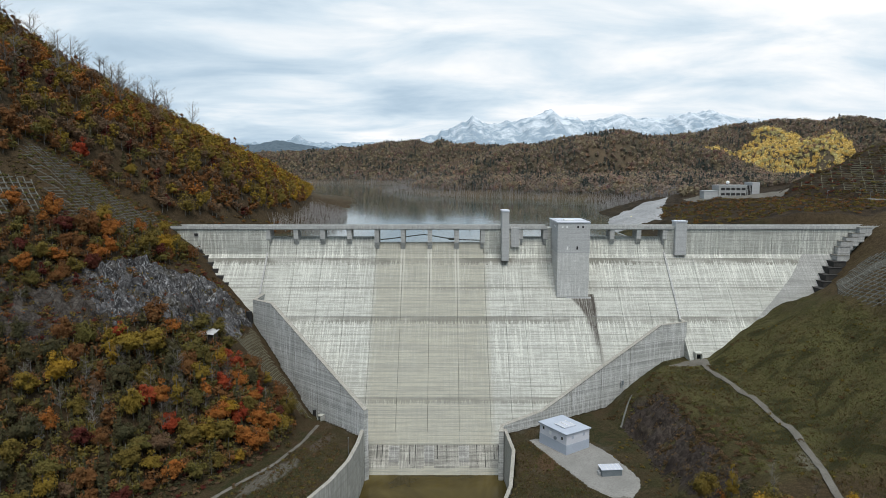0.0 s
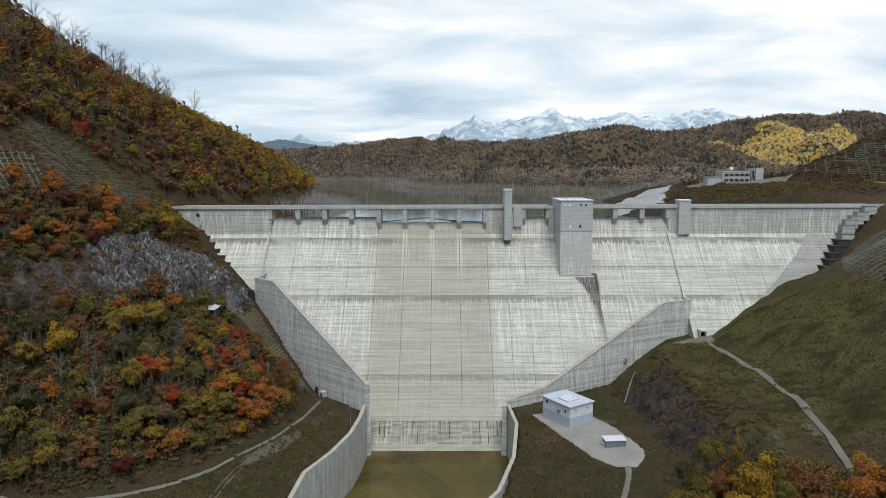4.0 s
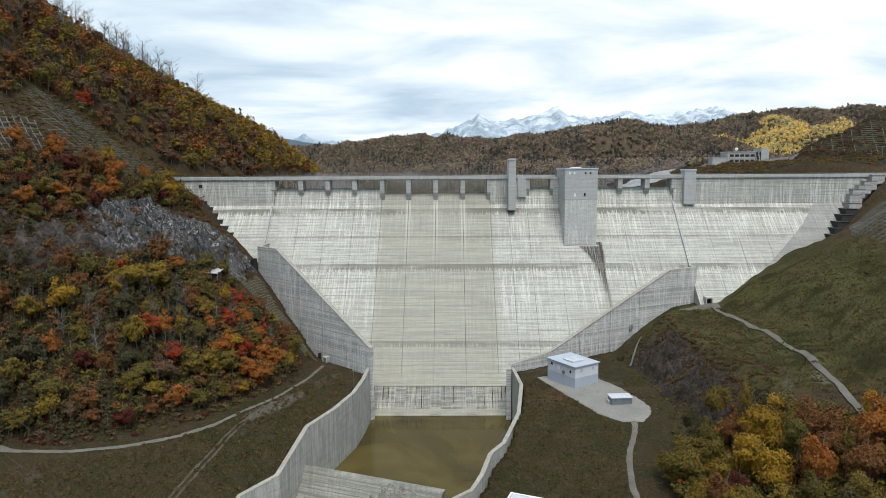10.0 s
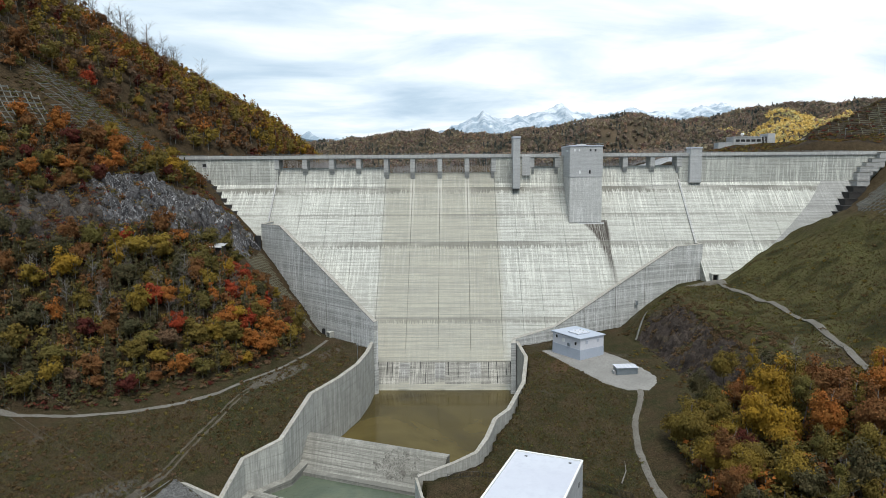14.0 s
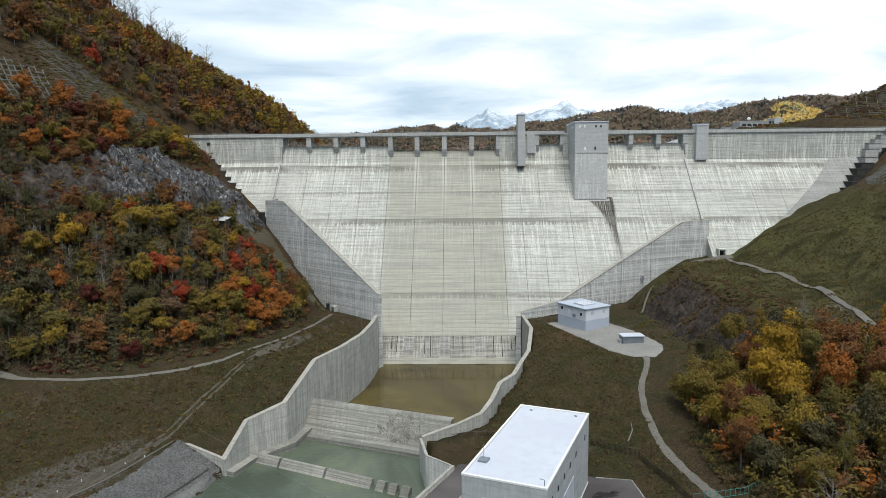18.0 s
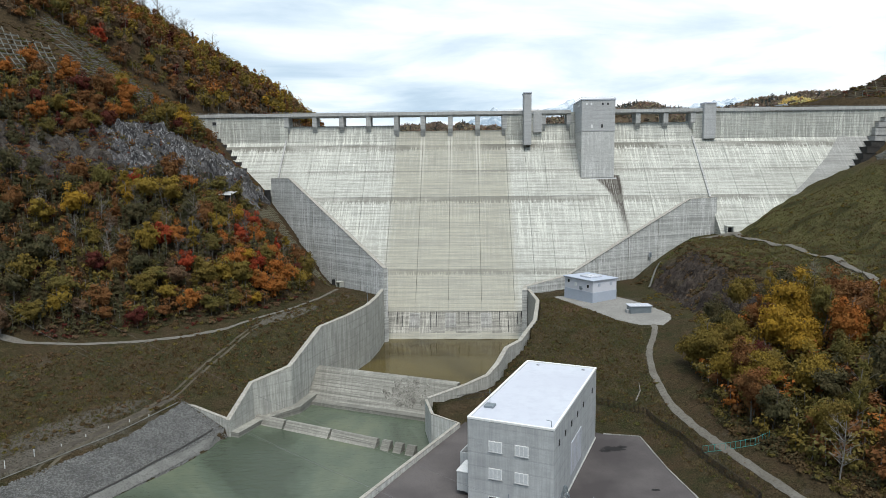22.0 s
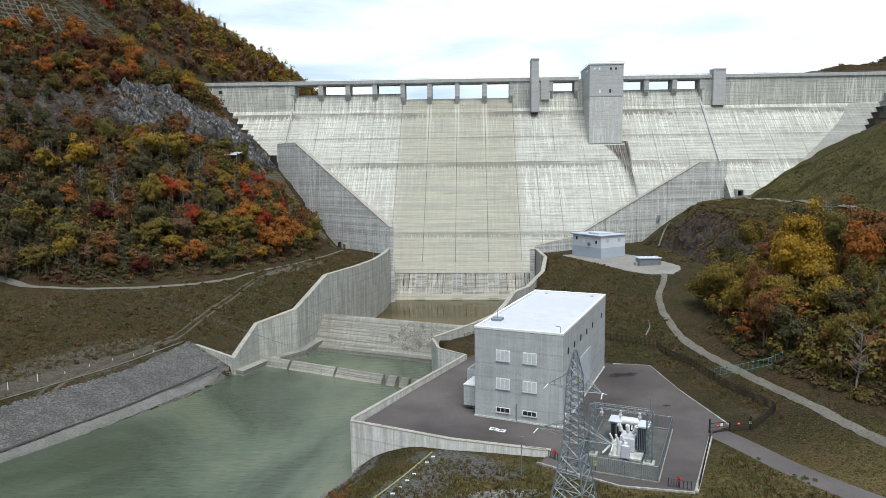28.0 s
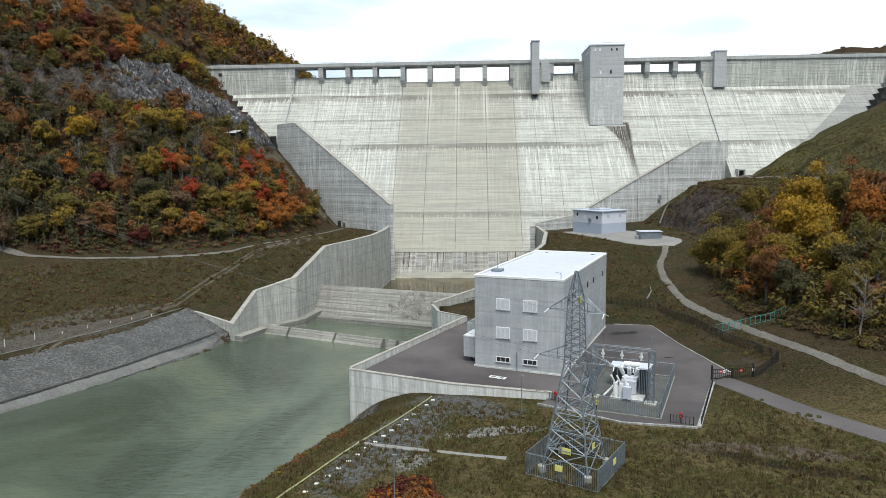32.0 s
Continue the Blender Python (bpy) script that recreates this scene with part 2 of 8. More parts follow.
M["dark"] = two_scale("dark_opening", (0.012, 0.012, 0.013), (0.02, 0.02, 0.02), (0.03, 0.03, 0.03))
M["soil"] = two_scale("bare_soil", (0.058, 0.050, 0.042), (0.085, 0.075, 0.062), (0.036, 0.031, 0.024), 0.2, 1.6, 0.95)
M["asphalt"] = two_scale("asphalt", (0.062, 0.056, 0.057), (0.125, 0.114, 0.112), (0.066, 0.060, 0.060), 0.05, 7.0, 0.9, bump=0.04)
M["track"] = two_scale("worn_earth", (0.070, 0.060, 0.045), (0.098, 0.086, 0.066), (0.045, 0.04, 0.027), 0.25, 1.3, 0.95)
M["gravel"] = two_scale("gravel", (0.122, 0.113, 0.097), (0.160, 0.151, 0.134), (0.082, 0.074, 0.061), 0.15, 2.0, 0.95)
M["roof"] = two_scale("white_roof_sheet", (0.46, 0.48, 0.545), (0.50, 0.525, 0.58), (0.43, 0.45, 0.515), 0.08, 0.6, 0.45, bump=0.03)
M["steel"] = two_scale("galvanised_steel", (0.20, 0.235, 0.26), (0.26, 0.295, 0.32), (0.16, 0.185, 0.21), 0.5, 4.0, 0.5, 0.5, bump=0.05)
M["black"] = two_scale("black_paint", (0.012, 0.012, 0.013), (0.02, 0.02, 0.02), (0.025, 0.023, 0.02), 0.5, 5.0, 0.5, bump=0.05)
M["white"] = two_scale("white_paint", (0.70, 0.71, 0.71), (0.76, 0.76, 0.75), (0.60, 0.60, 0.58), 0.3, 3.0, 0.5, bump=0.05)
M["bluewall"] = two_scale("pale_blue_cladding", (0.56, 0.57, 0.62), (0.60, 0.61, 0.655), (0.52, 0.53, 0.575), 0.2, 2.0, 0.6, bump=0.05)
M["bluelow"] = two_scale("blue_grey_cladding", (0.37, 0.41, 0.48), (0.40, 0.44, 0.51), (0.34, 0.38, 0.45), 0.2, 2.0, 0.6, bump=0.05)

M["netwood"] = two_scale("pale_frame_timber", (0.15, 0.145, 0.105), (0.20, 0.19, 0.14), (0.09, 0.088, 0.06), 0.2, 2.0, 0.9)
M["frame"] = two_scale("weathered_frame_concrete", (0.12, 0.12, 0.108), (0.165, 0.164, 0.148), (0.09, 0.088, 0.075), 0.2, 2.0, 0.9)


SPOTS = [  # bare places: middle, half lengths, turn, colour
    (-11, 92, 21, 5.5, 66, (0.125, 0.127, 0.125)),
    (-2, 104, 11, 4.6, -26, (0.115, 0.115, 0.11)),
    (2.5, 93.4, 8.0, 1.9, 8, (0.26, 0.255, 0.24)),
    (-8, 83.4, 3.2, 2.4, 40, (0.22, 0.215, 0.20)),
    (-26.5, 97, 24, 4.6, 67, (0.135, 0.135, 0.13)),
    (-98, 150, 22, 5.0, 62, (0.105, 0.095, 0.082)),
    (38, 86, 13, 3.0, -6, (0.115, 0.088, 0.070)),
    (40, 82, 12, 1.7, -24, (0.022, 0.017, 0.010)),
    (-102, 158, 27, 4.6, 62, (0.095, 0.085, 0.072)),
    (-66, 243, 17, 4.6, 60, (0.12, 0.112, 0.098)),
    (44, 256, 13, 6.0, 62, (0.090, 0.052, 0.030)),
    (-52, 272, 11, 3.0, 70, (0.085, 0.066, 0.055)),
    (122, 212, 9, 4.5, 70, (0.15, 0.14, 0.125)),
]


def ground_mat(k, b):
    p = world_pos(k)
    s = k("ShaderNodeSeparateXYZ", {0: p})
    big = k.noise(p, 0.022, 5.0, 0.6)
    mid = k.noise(p, 0.13, 6.0, 0.68, 0.5)
    clump = k.noise(p, 0.55, 6.0, 0.75, 0.6)
    fine = k.noise(p, 1.9, 6.0, 0.8)
    tuft = k.noise(p, 4.2, 3.0, 0.7)
    col = k.mix(k.ramp(k.math("MULTIPLY_ADD", mid, 0.65, k.math("MULTIPLY", big, 0.35)), [(0.42, g(0)), (0.58, g(1))]), (0.027, 0.030, 0.012, 1), (0.058, 0.039, 0.023, 1))
    col = k.mix(k.math("MULTIPLY", k.ramp(clump, [(0.50, g(0)), (0.64, g(1))]), 0.7), col, (0.026, 0.023, 0.011, 1))
    col = k.mix(k.math("MULTIPLY", k.ramp(k.noise(p, 0.33, 5.0, 0.7), [(0.54, g(0)), (0.66, g(1))]), 0.6), col, (0.092, 0.068, 0.034, 1))
    # the lower field is greener, its grass longer
    field = k.math("MULTIPLY", k("ShaderNodeMapRange", {0: k.math("MULTIPLY_ADD", mid, 14.0, s.outputs[1]), 1: 122.0, 2: 108.0}).outputs[0], k("ShaderNodeMapRange", {0: s.outputs[0], 1: -45.0, 2: -35.0}).outputs[0])
    col = k.mix(k.math("MULTIPLY", field, 0.75), col, k.mix(k.ramp(mid, [(0.40, g(0)), (0.60, g(1))]), (0.070, 0.068, 0.022, 1), (0.135, 0.105, 0.046, 1)))
    for cx, cy, rx, ry, turn, tone in SPOTS:
        c, d = math.cos(math.radians(turn)), math.sin(math.radians(turn))
        dx, dy = k.math("SUBTRACT", s.outputs[0], cx), k.math("SUBTRACT", s.outputs[1], cy)
        u = k.math("MULTIPLY_ADD", dx, c / rx, k.math("MULTIPLY", dy, d / rx))
        v = k.math("MULTIPLY_ADD", dx, -d / ry, k.math("MULTIPLY", dy, c / ry))
        r2 = k.math("ADD", k.math("MULTIPLY", u, u), k.math("MULTIPLY", v, v))
        r2 = k.math("ADD", r2, k.math("MULTIPLY_ADD", k.math("ADD", mid, clump), 1.9, -1.9))
        col = k.mix(k("ShaderNodeMapRange", {0: r2, 1: 1.0, 2: 0.45}).outputs[0], col, (*tone, 1))
    col = k.mix(k.math("MULTIPLY", k.ramp(fine, [(0.43, g(1)), (0.52, g(0))]), 0.75), col, (0.014, 0.012, 0.006, 1))
    col = k.mix(k.math("MULTIPLY", k.ramp(tuft, [(0.55, g(0)), (0.64, g(1))]), 0.6), col, (0.145, 0.122, 0.076, 1))
    bare = k.ramp(k.noise(p, 0.05, 5.0, 0.7), [(0.60, g(0)), (0.68, g(1))])
    col = k.mix(k.math("MULTIPLY", bare, 0.45), col, k.mix(fine, (0.045, 0.04, 0.032, 1), (0.13, 0.118, 0.10, 1)))
    lush = k.math("MULTIPLY", k("ShaderNodeMapRange", {0: s.outputs[0], 1: 76.0, 2: 104.0}).outputs[0], k.ramp(k.noise(p, 0.03, 5.0, 0.6), [(0.35, g(0.3)), (0.6, g(1))]))
    col = k.mix(k.math("MULTIPLY", lush, 0.7), col, k.mix(k.ramp(fine, [(0.4, g(0)), (0.62, g(1))]), (0.046, 0.047, 0.018, 1), (0.120, 0.108, 0.044, 1)))
    thick = k.math("MULTIPLY", k.ramp(k.noise(k.scaled(p, (1.0, 1.6, 1.0)), 0.055, 6.0, 0.7, 0.9), [(0.50, g(0)), (0.58, g(1))]), k("ShaderNodeMapRange", {0: s.outputs[0], 1: 92.0, 2: 112.0}).outputs[0])
    col = k.mix(k.math("MULTIPLY", thick, 0.85), col, k.mix(fine, (0.012, 0.014, 0.006, 1), (0.036, 0.034, 0.015, 1)))
    cut = k.math("MULTIPLY", k("ShaderNodeMapRange", {0: k.math("MULTIPLY_ADD", mid, 16.0, s.outputs[2]), 1: 68.0, 2: 76.0}).outputs[0], k("ShaderNodeMapRange", {0: s.outputs[0], 1: 185.0, 2: 196.0}).outputs[0])
    col = k.mix(k.math("MULTIPLY", cut, 0.8), col, k.mix(k.ramp(clump, [(0.4, g(0)), (0.6, g(1))]), (0.040, 0.028, 0.018, 1), (0.085, 0.060, 0.036, 1)))
    # leaf litter under the woods: the left valley side, the right wood and everything beyond the dam
    side = k.math("MULTIPLY", k("ShaderNodeMapRange", {0: s.outputs[0], 1: -58.0, 2: -66.0}).outputs[0], k("ShaderNodeMapRange", {0: s.outputs[2], 1: 12.6, 2: 16.0}).outputs[0])
    bend = k.math("MULTIPLY", k.math("MAXIMUM", k.math("SUBTRACT", 130.0, s.outputs[1]), 0.0), 0.32)
    right = k.math("MULTIPLY", k("ShaderNodeMapRange", {0: k.math("ADD", k.math("SUBTRACT", s.outputs[0], bend), k.math("MULTIPLY", mid, 6.0)), 1: 64.0, 2: 69.0}).outputs[0], k("ShaderNodeMapRange", {0: s.outputs[1], 1: 207.0, 2: 196.0}).outputs[0])
    wood = k.math("MAXIMUM", k.math("MAXIMUM", side, right), k.math("MULTIPLY", k("ShaderNodeMapRange", {0: s.outputs[1], 1: 386.0, 2: 400.0}).outputs[0], k("ShaderNodeMapRange", {0: s.outputs[2], 1: 92.0, 2: 100.0}).outputs[0]))
    col = k.mix(k.math("MULTIPLY", wood, 0.85), col, k.mix(k.ramp(k.math("MULTIPLY_ADD", fine, 0.6, k.math("MULTIPLY", clump, 0.4)), [(0.42, g(0)), (0.58, g(1))]), (0.022, 0.017, 0.011, 1), (0.080, 0.055, 0.032, 1)))
    back = k.math("MULTIPLY", k.math("MULTIPLY", k("ShaderNodeMapRange", {0: s.outputs[1], 1: 384.0, 2: 392.0}).outputs[0], k("ShaderNodeMapRange", {0: s.outputs[1], 1: 900.0, 2: 860.0}).outputs[0]), k("ShaderNodeMapRange", {0: s.outputs[0], 1: 120.0, 2: 135.0}).outputs[0])
    col = k.mix(k.math("MULTIPLY", back, 0.9), col, k.mix(k.ramp(k.noise(p, 0.12, 6.0, 0.75), [(0.42, g(0)), (0.62, g(1))]), (0.018, 0.015, 0.012, 1), (0.050, 0.036, 0.023, 1)))
    hills = k("ShaderNodeMapRange", {0: s.outputs[1], 1: 850.0, 2: 930.0}).outputs[0]
    col = k.mix(k.math("MULTIPLY", hills, 0.9), col, k.mix(k.ramp(k.noise(p, 0.02, 5.0, 0.7), [(0.4, g(0)), (0.6, g(1))]), (0.055, 0.048, 0.034, 1), (0.10, 0.075, 0.05, 1)))
    link(k, col, b, "Base Color")
    b.inputs["Roughness"].default_value, b.inputs["Specular IOR Level"].default_value = 0.95, 0.05
    bumped(k, b, k.math("ADD", clump, k.math("MULTIPLY", fine, 0.5)), 0.9, 0.7)


M["ground"] = material("rough_grass", ground_mat)


def water_mat(cols, rough, name, scale, wave=0.25):
    """Murky water: three depths of colour, and ripples."""
    def build(k, b):
        p = world_pos(k)
        a = k.noise(k.scaled(p, (1.0, 0.8, 1.0)), 0.022, 5.0, 0.6, 0.8)
        c = k.ramp(a, [(0.38, cols[0]), (0.50, cols[1]), (0.66, cols[2])])
        link(k, c, b, "Base Color")
        b.inputs["Roughness"].default_value, b.inputs["IOR"].default_value = rough, 1.33
        w = k.math("ADD", k.noise(k.scaled(p, (0.6, 1.5, 1)), scale, 3.0, 0.6, 0.4), k.math("MULTIPLY", k.noise(p, scale * 3.1, 2.0, 0.6), 0.4))
        bumped(k, b, w, wave, 0.3)
    return material(name, build)


M["river"] = water_mat(((0.050, 0.064, 0.044), (0.080, 0.100, 0.072), (0.122, 0.138, 0.092)), 0.08, "river_water", 0.55, 0.55)
M["pool"] = water_mat(((0.034, 0.025, 0.006), (0.062, 0.046, 0.011), (0.100, 0.076, 0.022)), 0.10, "pool_water", 0.2, 0.06)
M["lake"] = water_mat(((0.036, 0.046, 0.034), (0.046, 0.058, 0.042), (0.06, 0.072, 0.052)), 0.07, "lake_water", 0.1, 0.08)

# ---- building helpers ----
def mesh_of(name, verts, faces, mat, smooth=False):
    me = bpy.data.meshes.new(name)
    me.from_pydata([tuple(map(float, v)) for v in verts], [], faces)
    me.materials.append(mat)
    if smooth:
        me.polygons.foreach_set("use_smooth", [True] * len(me.polygons))
    me.update()
    return me


def part(name, bm, mat, parent=None, label=""):
    me = bpy.data.meshes.new(name)
    bmesh.ops.recalc_face_normals(bm, faces=bm.faces)
    bm.to_mesh(me)
    bm.free()
    me.materials.append(mat)
    ob = new(name, me)
    ob.parent = parent
    return tagged(ob, label)


def thing(name, label, category, at=(0, 0, 0), rz=0.0, group="", kind=""):
    ob = new(name)
    ob.empty_display_size = 0.5
    ob.matrix_basis = pose(*at, 0, 0, rz)
    return tagged(ob, label, category, group, kind)


def box(bm, x0, x1, y0, y1, z0, z1, m=None):
    vs = [bm.verts.new((m @ Vector(c)) if m else c) for c in
          ((x0, y0, z0), (x1, y0, z0), (x1, y1, z0), (x0, y1, z0), (x0, y0, z1), (x1, y0, z1), (x1, y1, z1), (x0, y1, z1))]
    for f in ((0, 3, 2, 1), (4, 5, 6, 7), (0, 1, 5, 4), (1, 2, 6, 5), (2, 3, 7, 6), (3, 0, 4, 7)):
        bm.faces.new([vs[i] for i in f])
    return bm


def boxed(x0, x1, y0, y1, z0, z1, bevel=0.0):
    bm = box(bmesh.new(), x0, x1, y0, y1, z0, z1)
    if bevel:
        bmesh.ops.bevel(bm, geom=bm.edges[:], offset=bevel, segments=1, affect="EDGES")
    return bm


def prism_x(bm, profile, x0, x1):
    """A (y, z) outline pushed along x."""
    a = [bm.verts.new((x0, y, z)) for y, z in profile]
    b = [bm.verts.new((x1, y, z)) for y, z in profile]
    k = len(profile)
    bm.faces.new(a), bm.faces.new(b[::-1])
    for i in range(k):
        bm.faces.new((a[i], b[i], b[(i + 1) % k], a[(i + 1) % k]))
    return bm


def rod(bm, a, b, r, sides=6, r2=None):
    a, b = Vector(a), Vector(b)
    q = (b - a).to_track_quat("Z", "Y").to_matrix()
    r2 = r if r2 is None else r2
    ring = []
    for p, rr in ((a, r), (b, r2)):
        ring.append([bm.verts.new(p + q @ Vector((rr * math.cos(6.28318 * i / sides), rr * math.sin(6.28318 * i / sides), 0))) for i in range(sides)])
    for i in range(sides):
        j = (i + 1) % sides
        bm.faces.new((ring[0][i], ring[0][j], ring[1][j], ring[1][i]))
    bm.faces.new(ring[0][::-1]), bm.faces.new(ring[1])
    return bm


def wall_line(pts, thick, bm=None):
    """A wall along (x, y, bottom, top) points, its thickness to the left of its way."""
    bm = bm or bmesh.new()
    rows = []
    for i, (x, y, z0, z1) in enumerate(pts):
        a = Vector(pts[max(i - 1, 0)][:2])
        c = Vector(pts[min(i + 1, len(pts) - 1)][:2])
        d = (c - a).normalized()
        nx, ny = -d.y * thick, d.x * thick
        rows.append([bm.verts.new(v) for v in ((x, y, z0), (x, y, z1), (x + nx, y + ny, z1), (x + nx, y + ny, z0))])
    for a, b in zip(rows, rows[1:]):
        for i in range(4):
            bm.faces.new((a[i], b[i], b[(i + 1) % 4], a[(i + 1) % 4]))
    bm.faces.new(rows[0][::-1]), bm.faces.new(rows[-1])
    return bm


# ---- the lie of the land: heights between contour lines ----
def poly_dist(X, Y, line):
    """Distance to a line, and on which side of it (positive: to its left)."""
    best = np.full(X.shape, 1e9)
    side = np.zeros(X.shape)
    for (x0, y0), (x1, y1) in zip(line, line[1:]):
        dx, dy = x1 - x0, y1 - y0
        t = np.clip(((X - x0) * dx + (Y - y0) * dy) / (dx * dx + dy * dy), 0, 1)
        d = np.hypot(X - x0 - t * dx, Y - y0 - t * dy)
        s = dx * (Y - y0) - dy * (X - x0)
        near = d < best - 1e-6
        best, side = np.where(near, d, best), np.where(near, s, side)
    return best * np.where(side >= 0, 1, -1)


def between(X, Y, contours, low, beyond):
    """Height from contours (z, line), from low to high; each has the high ground on its left."""
    D = [poly_dist(X, Y, line) for z, line in contours]
    Z = np.where(D[0] > 0, contours[0][0], low)
    for i in range(len(contours) - 1):
        z0, z1 = contours[i][0], contours[i + 1][0]
        f = np.clip(D[i], 0, None) / (np.clip(D[i], 0, None) + np.clip(-D[i + 1], 0, None) + 1e-6)
        Z = np.where(D[i] > 0, z0 + (z1 - z0) * f, Z)
    top = np.clip(D[-1], 0, None)
    return np.where(D[-1] > 0, contours[-1][0] + beyond(top), Z), D


LEFT = [
    (-9.6, [(-30, 178), (-65, 173), (-73, 155), (-86, 131), (-97, 112), (-139, 30), (-179, -80)]),
    (-1.2, [(0, 196), (-58, 196), (-82, 183), (-88, 160), (-101, 133), (-112, 110), (-155, 25), (-195, -80)]),
    (10.5, [(0, 222), (-50, 222), (-66, 226), (-84, 228), (-97, 214), (-112, 203), (-138, 191), (-200, 150), (-300, 40)]),
    (12.5, [(-52, 335), (-62, 308), (-62, 290), (-66, 264), (-82, 243), (-112, 213), (-140, 199), (-205, 156), (-310, 44)]),
    (90.0, [(-1400, 1500), (-620, 1250), (-260, 1015), (-190, 985), (-172, 900), (-150, 780), (-132, 670), (-119, 590), (-112, 500), (-134, 400), (-150, 367), (-146, 334), (-150, 302), (-190, 255), (-280, 190), (-380, 60)]),
]
LEFT = [(z, l[::-1]) for z, l in LEFT]
RIGHT = [
    (-9.8, [(10, 330), (6, 230), (-12, 196), (-12, 168), (-22, 119.5), (-27.5, 109.5), (-31, 99.5), (-35, 88), (-62, -80)]),
    (-4.2, [(12, 330), (8, 230), (-11.5, 196), (-11.5, 168.5), (-20, 122), (-16, 113), (-22, 100), (-27, 88), (-34, 70), (-58, -80)]),
    (-1.2, [(14, 330), (10, 230), (-11, 196), (-11, 169), (-18, 123), (-8.4, 110.5), (-12.6, 100), (-18, 88), (-25, 71), (-50, -80)]),
    (-0.05, [(14, 330), (10.5, 230), (-10.6, 196), (-10.6, 169.5), (-17, 123.5), (13, 107.5), (14.5, 101.5), (23, 95.6), (32, 94.6), (46, 96), (58, 88), (78, 56), (108, -80)]),
    (0.0, [(11, 260), (-6, 190), (-5, 171), (20, 170), (45, 160), (50, 138), (52, 118), (62, 95), (80, 60), (110, -80)]),
    (10.5, [(12, 330), (18, 225), (40, 222), (64, 222), (78, 215), (72, 190), (72, 160), (82, 125), (110, 70), (150, -80)]),
    (13.0, [(80, 340), (80, 313), (77, 296), (80, 284), (84, 262), (84, 240), (82, 215), (78, 190), (80, 160), (90, 125), (120, 70), (160, -80)]),
    (30.5, [(114, 345), (112, 329), (104, 310), (100, 298), (100, 276), (104, 255), (104, 225), (100, 190), (112, 140), (140, 70), (200, -80)]),
    (33.0, [(136, 345), (134, 322), (138, 280), (142, 240), (134, 200), (140, 140), (170, 70), (240, -80)]),
    (62.0, [(216, 385), (206, 362), (200, 350), (190, 340), (184, 318), (196, 290), (205, 240), (220, 160), (250, 60), (300, -80)]),
    (96.0, [(246, 420), (245, 376), (243, 352), (240, 330), (240, 300), (250, 220), (280, 120), (330, -80)]),
]
SHORE = [(130, 378), (122, 440), (122, 490), (150, 600), (160, 690), (205, 760), (214, 830), (203, 868), (167, 912), (111, 962), (56, 998), (14, 1017), (-41, 1101), (-98, 1228), (-70, 1330), (-55, 1560), (-120, 1696), (-220, 1811), (-355, 1875), (-435, 1811), (-700, 1780), (-1300, 1700)]
# crests of the hills round the lake (x, y, z), with the fall of their sides
CRESTS = [
    (0.30, [(-760, 2300, 180), (-587, 2300, 183), (-432, 2300, 192), (-278, 2300, 206), (-133, 2300, 225), (-77, 2350, 211), (-8, 2350, 225), (71, 2350, 213), (229, 2350, 208), (420, 2350, 205)]),
    (0.205, [(-97, 1270, 93), (-89, 1340, 112), (-54, 1450, 131), (21, 1560, 150), (89, 1600, 168), (158, 1620, 179), (243, 1650, 186), (312, 1650, 198), (409, 1650, 215), (505, 1650, 204), (566, 1550, 170), (583, 1400, 146), (562, 1200, 116), (533, 1050, 104)]),
    (0.235, [(663, 2000, 222), (728, 1950, 224), (798, 1850, 242), (836, 1800, 245), (926, 1800, 253), (986, 1800, 245), (1075, 1800, 264), (1178, 1800, 252), (1290, 1800, 262), (1500, 1800, 262)]),
    (0.36, [(842, 1760, 244), (800, 1620, 214), (745, 1480, 178), (690, 1380, 150)]),
    (0.40, [(1020, 1740, 240), (960, 1600, 205), (880, 1480, 178), (800, 1400, 150)]),
    (0.50, [(282, 556, 110), (292, 552, 119), (306, 550, 127), (324, 548, 133), (341, 550, 139), (358, 556, 147), (420, 580, 160), (560, 640, 176), (700, 720, 180)]),
]
CHANNEL = [(-97, 400), (-97, 337.5), (-36.4, 281), (-38.2, 254), (-43.9, 234.4), (-50.4, 219.3), (-54.9, 197.2), (-64.6, 188.6), (-67.4, 176.6), (-71, 155), (-90, 121),
           (-173, -80), (-62, -80), (-35.5, 89), (-27.8, 108), (-22.6, 119.4), (-1.8, 163.5), (-7.2, 169.6), (-9.4, 181.6), (0.2, 184), (7, 186), (10.2, 192.6), (13.6, 204.5), (18.7, 212.6), (26.0, 236), (30.0, 264), (28.5, 285), (111.5, 331), (125.5, 336), (126, 400)]


def crest_dist(X, Y, line):
    """Distance to a crest line, and the crest's height at the nearest place."""
    best, high = np.full(X.shape, 1e9), np.zeros(X.shape)
    for (x0, y0, z0), (x1, y1, z1) in zip(line, line[1:]):
        dx, dy = x1 - x0, y1 - y0
        t = np.clip(((X - x0) * dx + (Y - y0) * dy) / (dx * dx + dy * dy), 0, 1)
        d = np.hypot(X - x0 - t * dx, Y - y0 - t * dy)
        high, best = np.where(d < best, z0 + (z1 - z0) * t, high), np.minimum(d, best)
    return best, high


def inside(X, Y, poly):
    r = np.zeros(X.shape, bool)
    for (x0, y0), (x1, y1) in zip(poly, poly[1:] + poly[:1]):
        if y0 != y1:
            c = ((Y >= y0) != (Y >= y1)) & (X < (x1 - x0) * (Y - y0) / (y1 - y0) + x0)
            r ^= c
    return r


